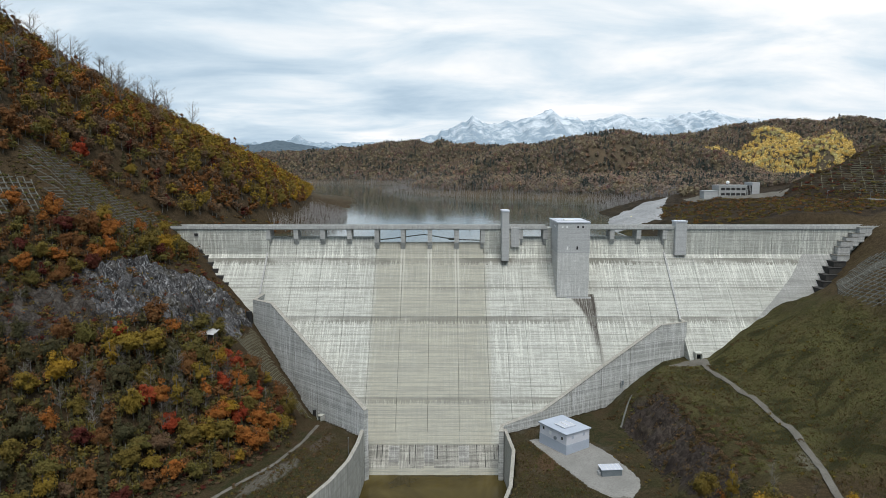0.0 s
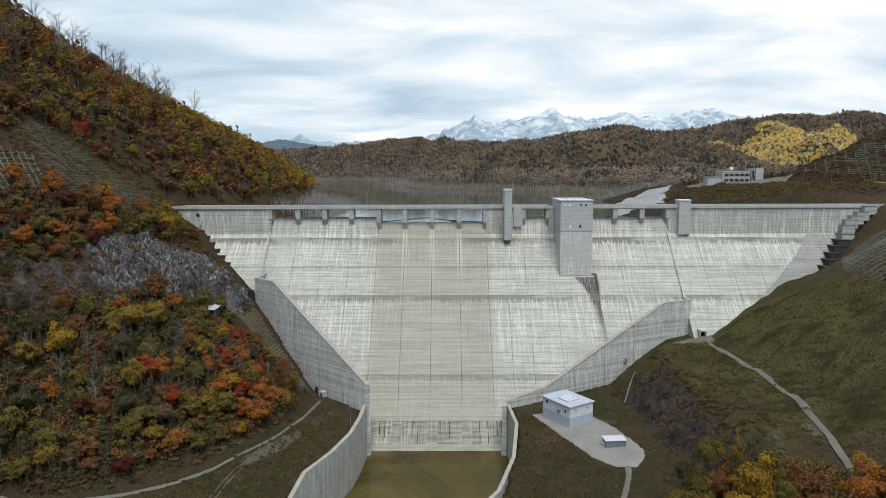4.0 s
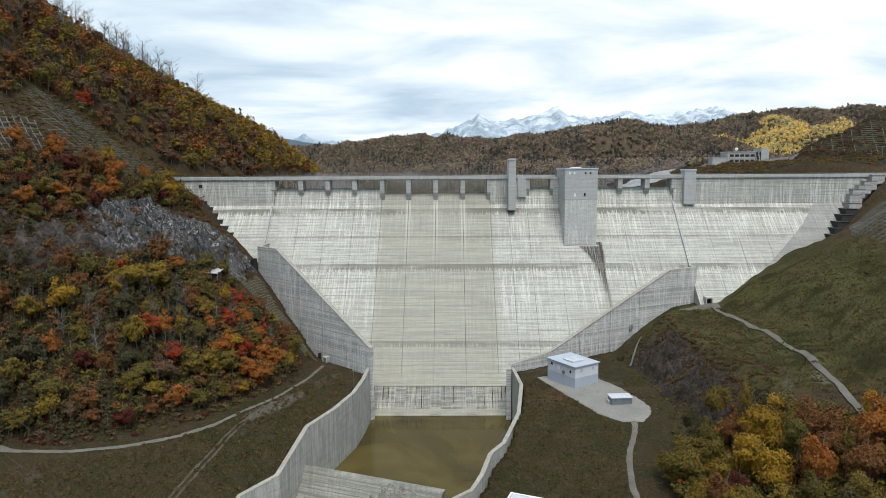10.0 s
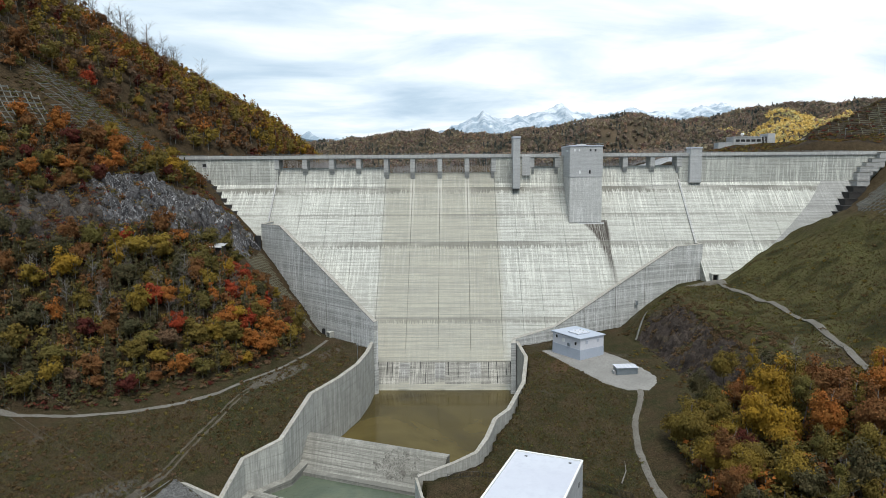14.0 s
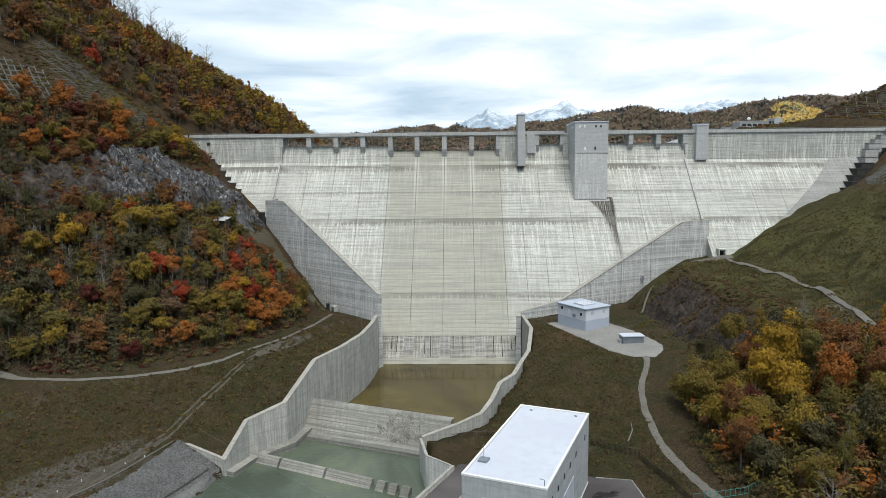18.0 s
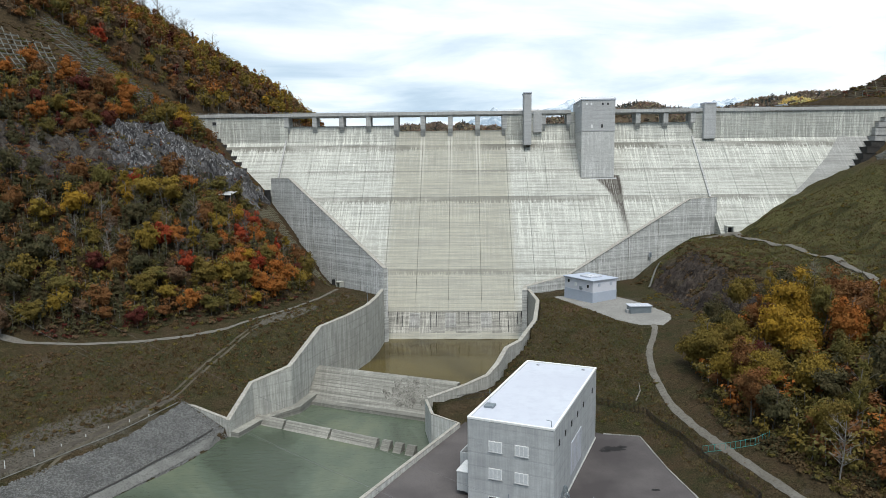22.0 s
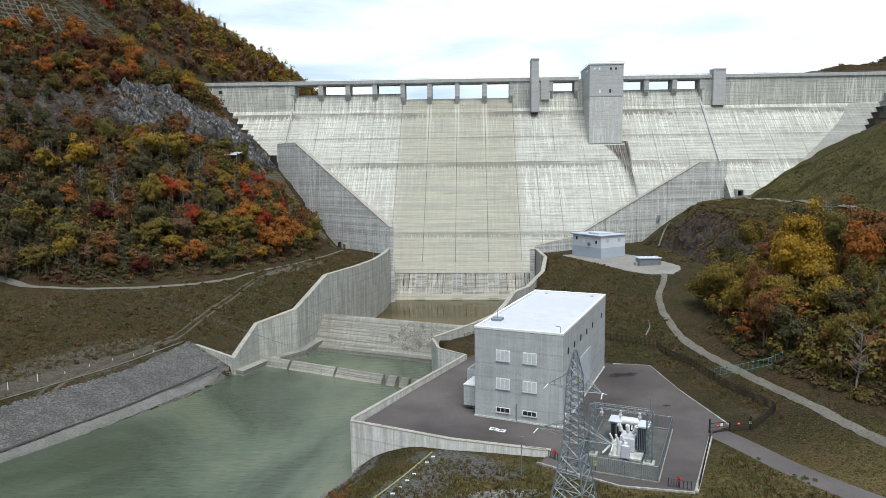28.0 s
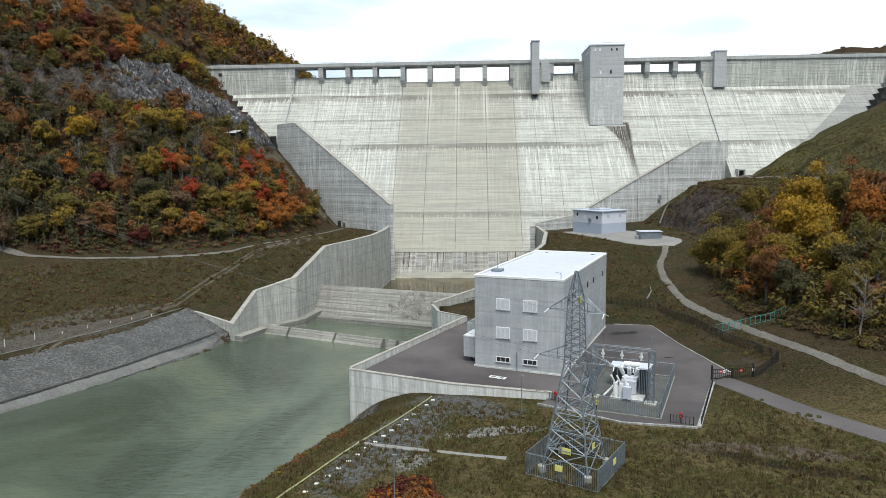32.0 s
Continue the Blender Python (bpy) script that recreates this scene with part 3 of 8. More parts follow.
def waves(X, Y, scale, seed):
    """Smooth sums of waves, about -1 to 1."""
    rng = np.random.RandomState(seed)
    Z = np.zeros(X.shape)
    for i in range(9):
        a, w, ph = rng.uniform(0, 6.28), rng.uniform(0.6, 1.8) / scale, rng.uniform(0, 6.28)
        Z += np.sin((X * math.cos(a) + Y * math.sin(a)) * w * 6.28 + ph)
    return Z / 4.5


def hill_bumps(X, Y):
    """Spurs and gullies of the far hills."""
    return 0.4 * waves(X, Y, 300, 5) + 0.6 * waves(X, Y, 110, 8)


def height(X, Y):
    left, DL = between(X, Y, LEFT, -11.0, lambda d: np.where(d < 40, d * 0.9, 36 + (d - 40) * np.interp(Y, [380, 520], [1.02, 0.52])))
    left = np.where(left > 90, 90 + (left - 90) * np.interp(Y, [600, 900, 1100], [1.0, 0.55, 0.5]), left)
    left = np.minimum(left, 270 + 30 * waves(X, Y, 500, 3))
    right, DR = between(X, Y, RIGHT, -11.0, lambda d: 0.3 * d)
    right = np.minimum(right, 118 + 0.03 * (X - 235))
    down = np.maximum(left, right)
    d = poly_dist(X, Y, SHORE) * -1
    hills = 84 + np.clip(d, -40, 0) * 0.8 + np.interp(d, [0, 40, 85, 160, 420, 900, 2500, 6000], [0, 11, 18.6, 21, 26, 30, 40, 60])
    bumps = hill_bumps(X, Y)
    shore_rise = 84 + np.interp(d, [-40, 0, 60, 200, 500, 1500], [-32, 0, 24, 80, 190, 600])
    for fall, line in CRESTS:
        r, z = crest_dist(X, Y, line)
        side = z - fall * r + bumps * np.interp(r, [0, 60, 250], [4, 15, 38])
        hills = np.maximum(hills, np.minimum(side, shore_rise))
    up = np.maximum(left, hills)
    f = np.clip((Y - 374) / 14, 0, 1)
    Z = down * (1 - f) + up * f
    wild = np.clip((np.maximum(DL[3], DR[7]) - 4) / 25, 0, 1)
    Z = Z + wild * (1.6 * waves(X, Y, 34, 11) + 0.7 * waves(X, Y, 13, 12))
    pit = inside(X, Y, CHANNEL) & (Y < 372)
    return np.where(pit, -12.0, Z)


def spread(fine0, fine1, step, far0, far1, grow):
    mid = list(np.arange(fine0, fine1 + 1e-6, step))
    hi, lo, s = [], [], step
    v = mid[-1]
    while v < far1:
        s *= grow
        v += s
        hi.append(v)
    v, s = mid[0], step
    while v > far0:
        s *= grow
        v -= s
        lo.append(v)
    return np.array(lo[::-1] + mid + hi)


GX = spread(-150, 150, 1.5, -4700, 4700, 1.05)
GY = spread(60, 378, 1.25, -600, 4800, 1.042)
XX, YY = np.meshgrid(GX, GY)
ZZ = height(XX, YY)


def ground_z(x, y):
    """Height of the ground sheet at a place."""
    i = int(np.clip(np.searchsorted(GX, x) - 1, 0, len(GX) - 2))
    j = int(np.clip(np.searchsorted(GY, y) - 1, 0, len(GY) - 2))
    u, v = (x - GX[i]) / (GX[i + 1] - GX[i]), (y - GY[j]) / (GY[j + 1] - GY[j])
    return float((ZZ[j, i] * (1 - u) + ZZ[j, i + 1] * u) * (1 - v) + (ZZ[j + 1, i] * (1 - u) + ZZ[j + 1, i + 1] * u) * v)


nx, ny = len(GX), len(GY)
me = bpy.data.meshes.new("ground")
faces = [(j * nx + i, j * nx + i + 1, (j + 1) * nx + i + 1, (j + 1) * nx + i) for j in range(ny - 1) for i in range(nx - 1)]
me.from_pydata(np.stack([XX.ravel(), YY.ravel(), ZZ.ravel()], 1).tolist(), [], faces)
me.materials.append(M["ground"])
me.polygons.foreach_set("use_smooth", [True] * len(me.polygons))
tagged(new("ground", me), "rough brown and green autumn grass and forest floor", "ground", kind="structure")


def sheet(name, pts, z, mat, label, category="water"):
    bm = bmesh.new()
    bm.faces.new([bm.verts.new((x, y, z)) for x, y in pts])
    return tagged(part(name, bm, mat), label, category, kind="structure")


sheet("river_water", [(-49, 206), (-180, 206), (-330, -560), (-10, -560), (-16, 90), (-2, 120), (12, 196)], -9.0, M["river"], "murky green river water with small ripples")
sheet("pool_water", [(-49.5, 216), (-42, 290), (32, 290), (32, 205), (6, 196)], -9.1, M["pool"], "still brown water in the stilling basin")
sheet("lake_water", [(-125, 379), (132, 379), (700, 1000), (400, 2400), (-900, 2400), (-320, 900)], 84.0, M["lake"], "calm grey green reservoir lake")


PATHS = []


def drape(name, mid, width, mat, label, category, lift=0.12, step=1.5, wobble=0.0, kind="structure"):
    """A ribbon laid over the ground along a line of (x, y)."""
    pts = []
    for a, b in zip(mid, mid[1:]):
        k = max(1, int(math.dist(a, b) / step))
        pts += [(a[0] + (b[0] - a[0]) * i / k, a[1] + (b[1] - a[1]) * i / k) for i in range(k)]
    pts.append(mid[-1])
    for _ in range(6):
        pts = [pts[0]] + [tuple((p[i] + 2 * q[i] + r[i]) / 4 for i in (0, 1)) for p, q, r in zip(pts, pts[1:], pts[2:])] + [pts[-1]]
    verts, across = [], 5
    PATHS.append((pts, width / 2 + 0.5))
    rng = random.Random(len(pts))
    for i, (x, y) in enumerate(pts):
        a, b = Vector(pts[max(i - 1, 0)]), Vector(pts[min(i + 1, len(pts) - 1)])
        d = (b - a).normalized()
        for j in range(across):
            o = (j / (across - 1) - 0.5) * (width + wobble * rng.uniform(-1, 1))
            px, py = x - d.y * o, y + d.x * o
            edge = -0.1 if j in (0, across - 1) else 0.0
            verts.append((px, py, ground_z(px, py) + lift + edge))
    faces = [(i * across + j, i * across + j + 1, (i + 1) * across + j + 1, (i + 1) * across + j) for i in range(len(pts) - 1) for j in range(across - 1)]
    return tagged(new(name, mesh_of(name, verts, faces, mat, True)), label, category, kind=kind)


drape("gravel_path", [(-57, 291), (-60, 272), (-66.9, 251), (-81, 229.5), (-95, 214.5), (-108, 206.5), (-121, 202), (-133, 200.4), (-148, 198), (-205, 164), (-300, 60)], 1.5, M["gravel"], "pale gravel service path along the forest edge", "path", 0.2, wobble=0.35)
RUTS = [(-66, 246), (-71.5, 233), (-77.6, 220), (-83, 196), (-88.4, 172), (-92.2, 160), (-95.4, 151), (-96.4, 141), (-94.4, 133)]
for o in (-0.85, 0.85):
    drape("dirt_track", [(x + o, y - o * 0.25) for x, y in RUTS], 0.85, M["track"], "faint worn wheel rut across the rough grass", "path", 0.07, wobble=0.45)
drape("gravel_path", [(68, 246), (66, 232), (64, 221), (57.5, 205), (54, 188), (53, 171), (54.7, 155.5), (57, 144.7), (60.1, 130), (63.2, 115.6), (66, 106), (78, 76), (100, 40)], 1.9, M["gravel"], "pale gravel service path winding down the slope", "path", 0.2, wobble=0.35)
drape("gravel_road", [(127.5, 326), (128, 300), (129.2, 280), (129.6, 255), (128.4, 235), (124.4, 212), (118.4, 190), (110.5, 165)], 2.5, M["gravel"], "gravel road from the gallery door down the slope", "road", 0.5, wobble=0.1)

# ---- the dam ----
FACE_Z, FACE_Y, BATTER = 51.0, 343.8, 0.95


def face_y(z):
    return FACE_Y + BATTER * (z - FACE_Z)


CREST, UPSTREAM = 96.2, 381.0
dam = thing("dam", "tall pale grey concrete gravity dam with streaked sloping face", "dam", kind="structure")
solid = [(face_y(-12), -12), (face_y(80.5), 80.5), (face_y(80.5), CREST - 0.9), (UPSTREAM, CREST - 0.9), (UPSTREAM, -12)]


def overflow(sill):
    """Face running up into a rounded sill."""
    y0, rise = face_y(80.5), sill - 80.5
    return [(face_y(-12), -12), (y0, 80.5), (y0 + 1.1, 80.5 + rise * 0.38), (y0 + 2.2, 80.5 + rise * 0.68), (y0 + 3.6, 80.5 + rise * 0.90), (y0 + 5.2, sill), (UPSTREAM, sill), (UPSTREAM, -12)]


TOE_X = (-98.2, -86.5, -35.0, 27.0, 46.4, 110.8, 125.5)
TOE_Y = (338.4, 328.2, 281.0, 281.0, 296.8, 331.0, 336.2)


def blocks(x0, x1, count, profile, mat):
    """Monoliths with open joints between them, their toe ending behind the guide walls."""
    for i in range(count):
        a, b = x0 + (x1 - x0) * i / count + 0.06, x0 + (x1 - x0) * (i + 1) / count - 0.06
        bm = bmesh.new()
        rows = []
        for x in sorted({a, b} | {q for q in TOE_X if a < q < b}):
            inner = TOE_X[0] < 0.5 * (a + b) < TOE_X[-1]
            y = max(face_y(-12), float(np.interp(x, TOE_X, TOE_Y))) if inner else face_y(-12)
            z = max(-11.9, FACE_Z + (y - FACE_Y) / BATTER)
            rows.append([bm.verts.new((x, *c)) for c in [(y, -12), (y, z)] + profile[1:]])
        k = len(rows[0])
        for r0, r1 in zip(rows, rows[1:]):
            for j in range(k):
                bm.faces.new((r0[j], r1[j], r1[(j + 1) % k], r0[(j + 1) % k]))
        bm.faces.new(rows[0]), bm.faces.new(rows[-1][::-1])
        part("dam_block", bm, mat, dam)


blocks(-175, -97.6, 5, solid, M["dam"])
blocks(-97.6, -37.6, 4, overflow(89.6), M["dam"])
blocks(-37.6, 22.8, 4, overflow(86.4), M["spill"])
blocks(22.8, 43.2, 2, solid, M["dam"])
blocks(43.2, 58.0, 1, overflow(89.6), M["dam"])
blocks(58.0, 80.0, 1, solid, M["dam"])
blocks(80.0, 124.5, 3, overflow(89.6), M["dam"])
blocks(124.5, 260.0, 9, solid, M["dam"])

YF = face_y(80.5)
for x0, x1 in ((-180, 58.5), (79.5, 262)):
    part("crest_deck", boxed(x0, x1, YF - 0.5, UPSTREAM + 0.4, CREST - 1.9, CREST - 0.8, 0.08), M["crest"], dam)
    part("parapet", boxed(x0, x1, YF - 0.7, YF - 0.35, CREST - 1.6, CREST + 0.25, 0.05), M["crest"], dam)
    part("parapet", boxed(x0, x1, UPSTREAM + 0.2, UPSTREAM + 0.5, CREST - 1.6, CREST + 0.25, 0.05), M["crest"], dam)


def pier(x, knee, foot):
    """An upright pier under the crest road, its foot running out on the face."""
    return part("pier", prism_x(bmesh.new(), [(YF - 0.2, CREST - 1.8), (UPSTREAM - 0.5, CREST - 1.8), (UPSTREAM - 0.5, 78), (face_y(foot), foot - 1), (face_y(foot) - 0.15, foot), (YF - 0.2, knee)], x - 1.25, x + 1.25), M["crest"], dam)


for x in (-82.6, -67.6, -52.6, 95, 110):
    pier(x, 89.0, 84.0)
for x in (-37.2, -22.5, -7.4, 7.7, 22.4):
    pier(x, 87.0, 82.4)

# the intake tower, standing out from the face
tower = thing("intake_tower", "square grey concrete gate tower on the dam face", "tower")
part("shaft", boxed(61, 78, 351.6, 379, 59.8, 83.6, 0.15), M["shaft"], tower)
part("gate_room", boxed(60.9, 78.1, 351.5, 379.2, 83.6, 99.6, 0.15), M["tower"], tower)
part("roof_slab", boxed(60.6, 78.4, 351.2, 379.4, 99.6, 100.3, 0.08), M["roof"], tower)
slim = thing("slim_tower", "slender grey concrete shaft on the dam crest", "tower")
part("shaft", boxed(32.4, 36.4, 364.5, 374, 77.5, 104.8, 0.2), M["tower"], slim)
part("cap", boxed(32.2, 36.6, 364.2, 374.2, 104.8, 105.6, 0.1), M["roof"], slim)
side = thing("crest_tower", "small grey concrete shaft on the dam crest", "tower")
part("shaft", boxed(129.6, 136.0, YF - 2.6, YF + 4, 80.0, 98.6, 0.15), M["tower"], side)
part("cap", boxed(129.4, 136.2, YF - 2.8, YF + 4.2, 98.6, 99.4, 0.1), M["roof"], side)

# ---- guide walls ----
def guide(name, pts, thick, mat, label):
    return tagged(part(name, wall_line(pts, thick), mat), label, "wall", kind="structure")


guide("wall_left_chute", [(-98.2, 356, 0, 61.3), (-98.2, 337.6, 0, 61.3), (-86.5, 327.3, -6, 61.3), (-35, 281, -12, 23.4), (-34.6, 280.6, -12, 23.3)], 2.2, M["plain"], "tall streaked concrete training wall beside the chute")
guide("wall_right_chute", [(26.8, 281, -12, 13.5), (27, 285.3, -12, 14.3), (46.4, 295.7, -12, 17.3), (76, 311.5, -12, 32.5), (110.8, 330, -6, 49.4), (125.5, 335.1, 4, 50.0), (126, 352, 10, 50)], 2.2, M["plain"], "tall streaked concrete training wall beside the chute")
guide("wall_left_basin", [(-34.8, 282, -12, 14), (-35.2, 268, -12, 13.6), (-37, 252, -12, 13.3), (-41.6, 235, -12, 13.1), (-48.3, 219, -12, 12.7), (-53.2, 197, -12, 5.6), (-62.6, 188.5, -12, 3.1), (-65.9, 177.6, -12, -4.2)][::-1], 1.6, M["basin"], "curving concrete retaining wall of the stilling basin")
guide("wall_right_basin", [(26.9, 284, -12, 13.5), (28.6, 264, -12, 12.5), (24.6, 236, -12, 11), (17.4, 213, -12, 9.6), (12.4, 205, -12, 9.3), (9.0, 193, -12, 7.8), (6, 187, -12, 6.2), (0, 185.2, -12, 4.0), (-10.7, 183, -12, 0.8)], 1.4, M["basin"], "curving concrete retaining wall of the stilling basin")
guide("wall_left_wing", [(-66, 177.6, -12, -4.2), (-82, 184, -12, -1.2)][::-1], 1.0, M["basin"], "sloping concrete wing wall above the riprap")
guide("wall_quay", [(13, 106.3, -12, 1.1), (8.7, 107.3, -12, 1.15), (-3.4, 110.4, -12, 1.2), (-22.2, 118.6, -12, 1.2), (-21.9, 119.4, -12, 1.2), (-1.2, 162.5, -12, 1.2), (-8.2, 169.2, -12, 1.1), (-10.6, 182.6, -12, 0.2)][::-1], -0.8, M["quay"], "concrete quay wall round the powerhouse yard")

M["cap"] = two_scale("stained_coping", (0.30, 0.285, 0.25), (0.37, 0.355, 0.32), (0.21, 0.195, 0.165), 0.3, 1.5, 0.9)


def cap(name, pts, thick):
    """A weathered coping along the top of a guide wall."""
    part("wall_cap", wall_line([(x, y, z1 - 0.1, z1 + 0.06) for x, y, _, z1 in pts], thick), M["cap"], bpy.data.objects[name])


cap("wall_left_basin", [(-34.8, 282, 0, 14), (-35.2, 268, 0, 13.6), (-37, 252, 0, 13.3), (-41.6, 235, 0, 13.1), (-48.3, 219, 0, 12.7), (-53.2, 197, 0, 5.6), (-62.6, 188.5, 0, 3.1), (-65.9, 177.6, 0, -4.2)][::-1], 1.63)
cap("wall_right_basin", [(26.9, 284, 0, 13.5), (28.6, 264, 0, 12.5), (24.6, 236, 0, 11), (17.4, 213, 0, 9.6), (12.4, 205, 0, 9.3), (9.0, 193, 0, 7.8), (6, 187, 0, 6.2), (0, 185.2, 0, 4.0), (-10.7, 183, 0, 0.8)], 1.43)
cap("wall_left_wing", [(-66, 177.6, 0, -4.2), (-82, 184, 0, -1.2)][::-1], 1.03)
cap("wall_quay", [(13, 106.3, 0, 1.1), (8.7, 107.3, 0, 1.15), (-3.4, 110.4, 0, 1.2), (-22.2, 118.6, 0, 1.2), (-21.9, 119.4, 0, 1.2), (-1.2, 162.5, 0, 1.2), (-8.2, 169.2, 0, 1.1), (-10.6, 182.6, 0, 0.2)][::-1], -0.83)
cap("wall_left_chute", [(-98.2, 356, 0, 61.3), (-98.2, 337.6, 0, 61.3), (-86.5, 327.3, 0, 61.3), (-35, 281, 0, 23.4), (-34.6, 280.6, 0, 23.3)], 2.24)
cap("wall_right_chute", [(26.8, 281, 0, 13.5), (27, 285.3, 0, 14.3), (46.4, 295.7, 0, 17.3), (76, 311.5, 0, 32.5), (110.8, 330, 0, 49.4), (125.5, 335.1, 0, 50.0), (126, 352, 0, 50)], 2.24)

# sub dam across the basin
bm = bmesh.new()
a, b = Vector((-50, 215.5)), Vector((-2, 197.5))
prof = [(0.0, -12), (0.0, 0.0), (-2.2, 0.0), (-9.5, -7.6), (-12.5, -7.9), (-12.5, -12)]
d = (b - a).normalized()
q = Vector((-d.y, d.x))
rows = [[bm.verts.new((p.x + q.x * (o + 1.5), p.y + q.y * (o + 1.5), z)) for o, z in prof] for p in (a, b)]
bm.faces.new(rows[0]), bm.faces.new(rows[1][::-1])
for i in range(len(prof)):
    j = (i + 1) % len(prof)
    bm.faces.new((rows[0][i], rows[1][i], rows[1][j], rows[0][j]))
tagged(part("sub_dam", bm, M["sill"]), "low sloping concrete end sill of the stilling basin", "weir", kind="structure")

# the worn, spalled stretch of its face
M["spall"] = two_scale("spalled_concrete", (0.13, 0.125, 0.11), (0.27, 0.262, 0.235), (0.055, 0.052, 0.045), 0.35, 1.9, 0.95, bump=0.8, bump_dist=0.3)
slope = Vector((-7.3, -7.6)).normalized()
verts, faces = [], []
for i in range(57):
    for j in range(21):
        f, r = 0.52 + 0.36 * i / 56, 0.1 + 9.6 * j / 20
        p = a + (b - a) * f + q * (1.5 - 2.2 + slope.x * r)
        n = noise.fractal(Vector((i * 0.16, j * 0.2, 3.0)), 1.0, 2.1, 4)
        keep = n + 0.5 - 1.1 * abs(i / 28 - 1) ** 2 - 0.5 * abs(j / 10 - 1.1) ** 2
        lift = 0.12 * max(-1, min(keep * 2.2, 1)) + 0.05 * noise.noise(Vector((i * 0.9, j * 0.9, 0)))
        verts.append((p.x - q.x * lift, p.y - q.y * lift, slope.y * r + lift * 0.7))
for i in range(56):
    faces += [(i * 21 + j, i * 21 + j + 1, (i + 1) * 21 + j + 1, (i + 1) * 21 + j) for j in range(20)]
worn = new("worn_face", mesh_of("worn_face", verts, faces, M["spall"]))
tagged(worn, "rough spalled patch on the sloping sill", "concrete patch", kind="structure")

# ---- yard and powerhouse ----
sheet("yard", [(-21.5, 118.9), (-3.4, 110.9), (8.7, 107.8), (12.6, 106.6), (10.8, 103.1), (22, 95.4), (32.4, 93.6), (43, 116.5), (47, 119.2), (43.9, 139.7), (42.5, 157), (34, 158.5), (20, 166), (0, 166), (-2.2, 162)], 0.05, M["asphalt"], "dark asphalt yard round the powerhouse", "yard")

# ---- details of the dam ----
M["strip"] = concrete("darker_strip_concrete", (0.36, 0.36, 0.345), (0.27, 0.27, 0.255), 1.5, 0.35, stain=0.5)
M["wet"] = concrete("wet_stained_concrete", (0.34, 0.335, 0.30), (0.21, 0.205, 0.19), 2.6, 0.35, wet=0.1, stain=0.6)
M["pale"] = concrete("lime_streaked_concrete", (0.44, 0.43, 0.385), (0.27, 0.262, 0.235), 3.1, 0.5, stain=1.0, bed=0.05)
M["wet2"] = concrete("stained_concrete", (0.42, 0.42, 0.395), (0.24, 0.235, 0.22), 3.1, 0.5, wet=0.1, stain=0.9)
# horizontal drip ledges and joint shadows across the face
for x0, x1, z, mat in ((-100, 124, 51.0, "dam"), (-38, 24, 18.0, "spill"), (-99, -38, 78.6, "dam"), (80, 124, 78.6, "dam"), (137, 206, 80.4, "dam")):
    bm = prism_x(bmesh.new(), [(face_y(z) - 0.12, z), (face_y(z) + 0.3, z + 0.2), (face_y(z) + 0.3, z - 0.2)], x0, x1)
    part("joint_ledge", bm, M["strip"], dam)
# dividing ribs down the face, from the end piers to the guide walls
for xa, xb, z1 in ((-99.2, -98.3, 58), (124.0, 125.0, 49)):
    bm = prism_x(bmesh.new(), [(face_y(z1) - 1.2, z1), (face_y(84) - 1.2, 84), (face_y(84) + 1, 84), (face_y(z1) + 1, z1)], xa, xb)
    part("divider_rib", bm, M["crest"], dam)
# end piers of the open spans
for x in (-98.2, 43.6, 57.6, 80.4, 124.6):
    pier(x, 89.0, 83.5)
part("pier", boxed(38.0, 42.6, YF - 1.0, YF + 3, 84.5, CREST - 0.6, 0.1), M["tower"], dam)
# brackets under the crest road, railing on top
for i in range(44):
    x = -140 + i * 8.6
    if 58 < x < 81:
        continue
    part("bracket", prism_x(bmesh.new(), [(YF - 0.5, CREST - 1.9), (YF + 0.02, CREST - 1.9), (YF + 0.02, CREST - 2.8)], x - 0.2, x + 0.2), M["crest"], dam)
for x0, x1 in ((-178, 58.5), (79.5, 260)):
    part("hand_rail", rod(bmesh.new(), (x0, YF - 0.5, CREST + 0.75), (x1, YF - 0.5, CREST + 0.75), 0.05, 5), M["steel"], dam)
    k = int((x1 - x0) / 6)
    for i in range(k + 1):
        x = x0 + (x1 - x0) * i / k
        part("rail_post", rod(bmesh.new(), (x, YF - 0.5, CREST + 0.2), (x, YF - 0.5, CREST + 0.78), 0.06, 5), M["steel"], dam)
# the wet foot of the spillway: outlet panels and blocks at the sill


def on_face(name, x0, x1, z0, z1, proud, mat, parent, label=""):
    bm = prism_x(bmesh.new(), [(face_y(z0) - proud, z0), (face_y(z1) - proud, z1), (face_y(z1) + 0.5, z1), (face_y(z0) + 0.5, z0)], x0, x1)
    return part(name, bm, mat, parent, label)


on_face("foot_slab", -35.4, 26.2, -10.0, 1.4, 0.25, M["pale"], dam, "water-stained concrete foot of the spillway")
for x in (-22.5, -6.4, 9.6):
    on_face("outlet_panel", x - 2.4, x + 2.4, -5.0, 0.6, 0.34, M["wet2"], dam)
    on_face("sill_block", x - 2.4, x + 2.4, -8.6, -6.2, 0.9, M["dam"], dam, "pale concrete block")
on_face("sill_lip", -34.5, 25.5, -9.6, -7.0, 0.6, M["dam"], dam)
for i, x in enumerate((-34.6, -30.4, -28.0, -15.4, -12.8, -2.6, 1.8, 15.6, 19.4, 23.6)):
    on_face("seam", x - 0.14, x + 0.14, -6.6 + (i * 7 % 4) * 0.9, 1.0, 0.29, M["dark"], dam, "dark wet seam")
# the shade in the side slots is put on as near-black strips
for x0, x1 in ((-36.6, -35.2), (25.4, 26.6)):
    on_face("side_slot", x0, x1, -9.8, 1.2, 0.55, M["dark"], dam, "dark strip for the shade in the side slot")
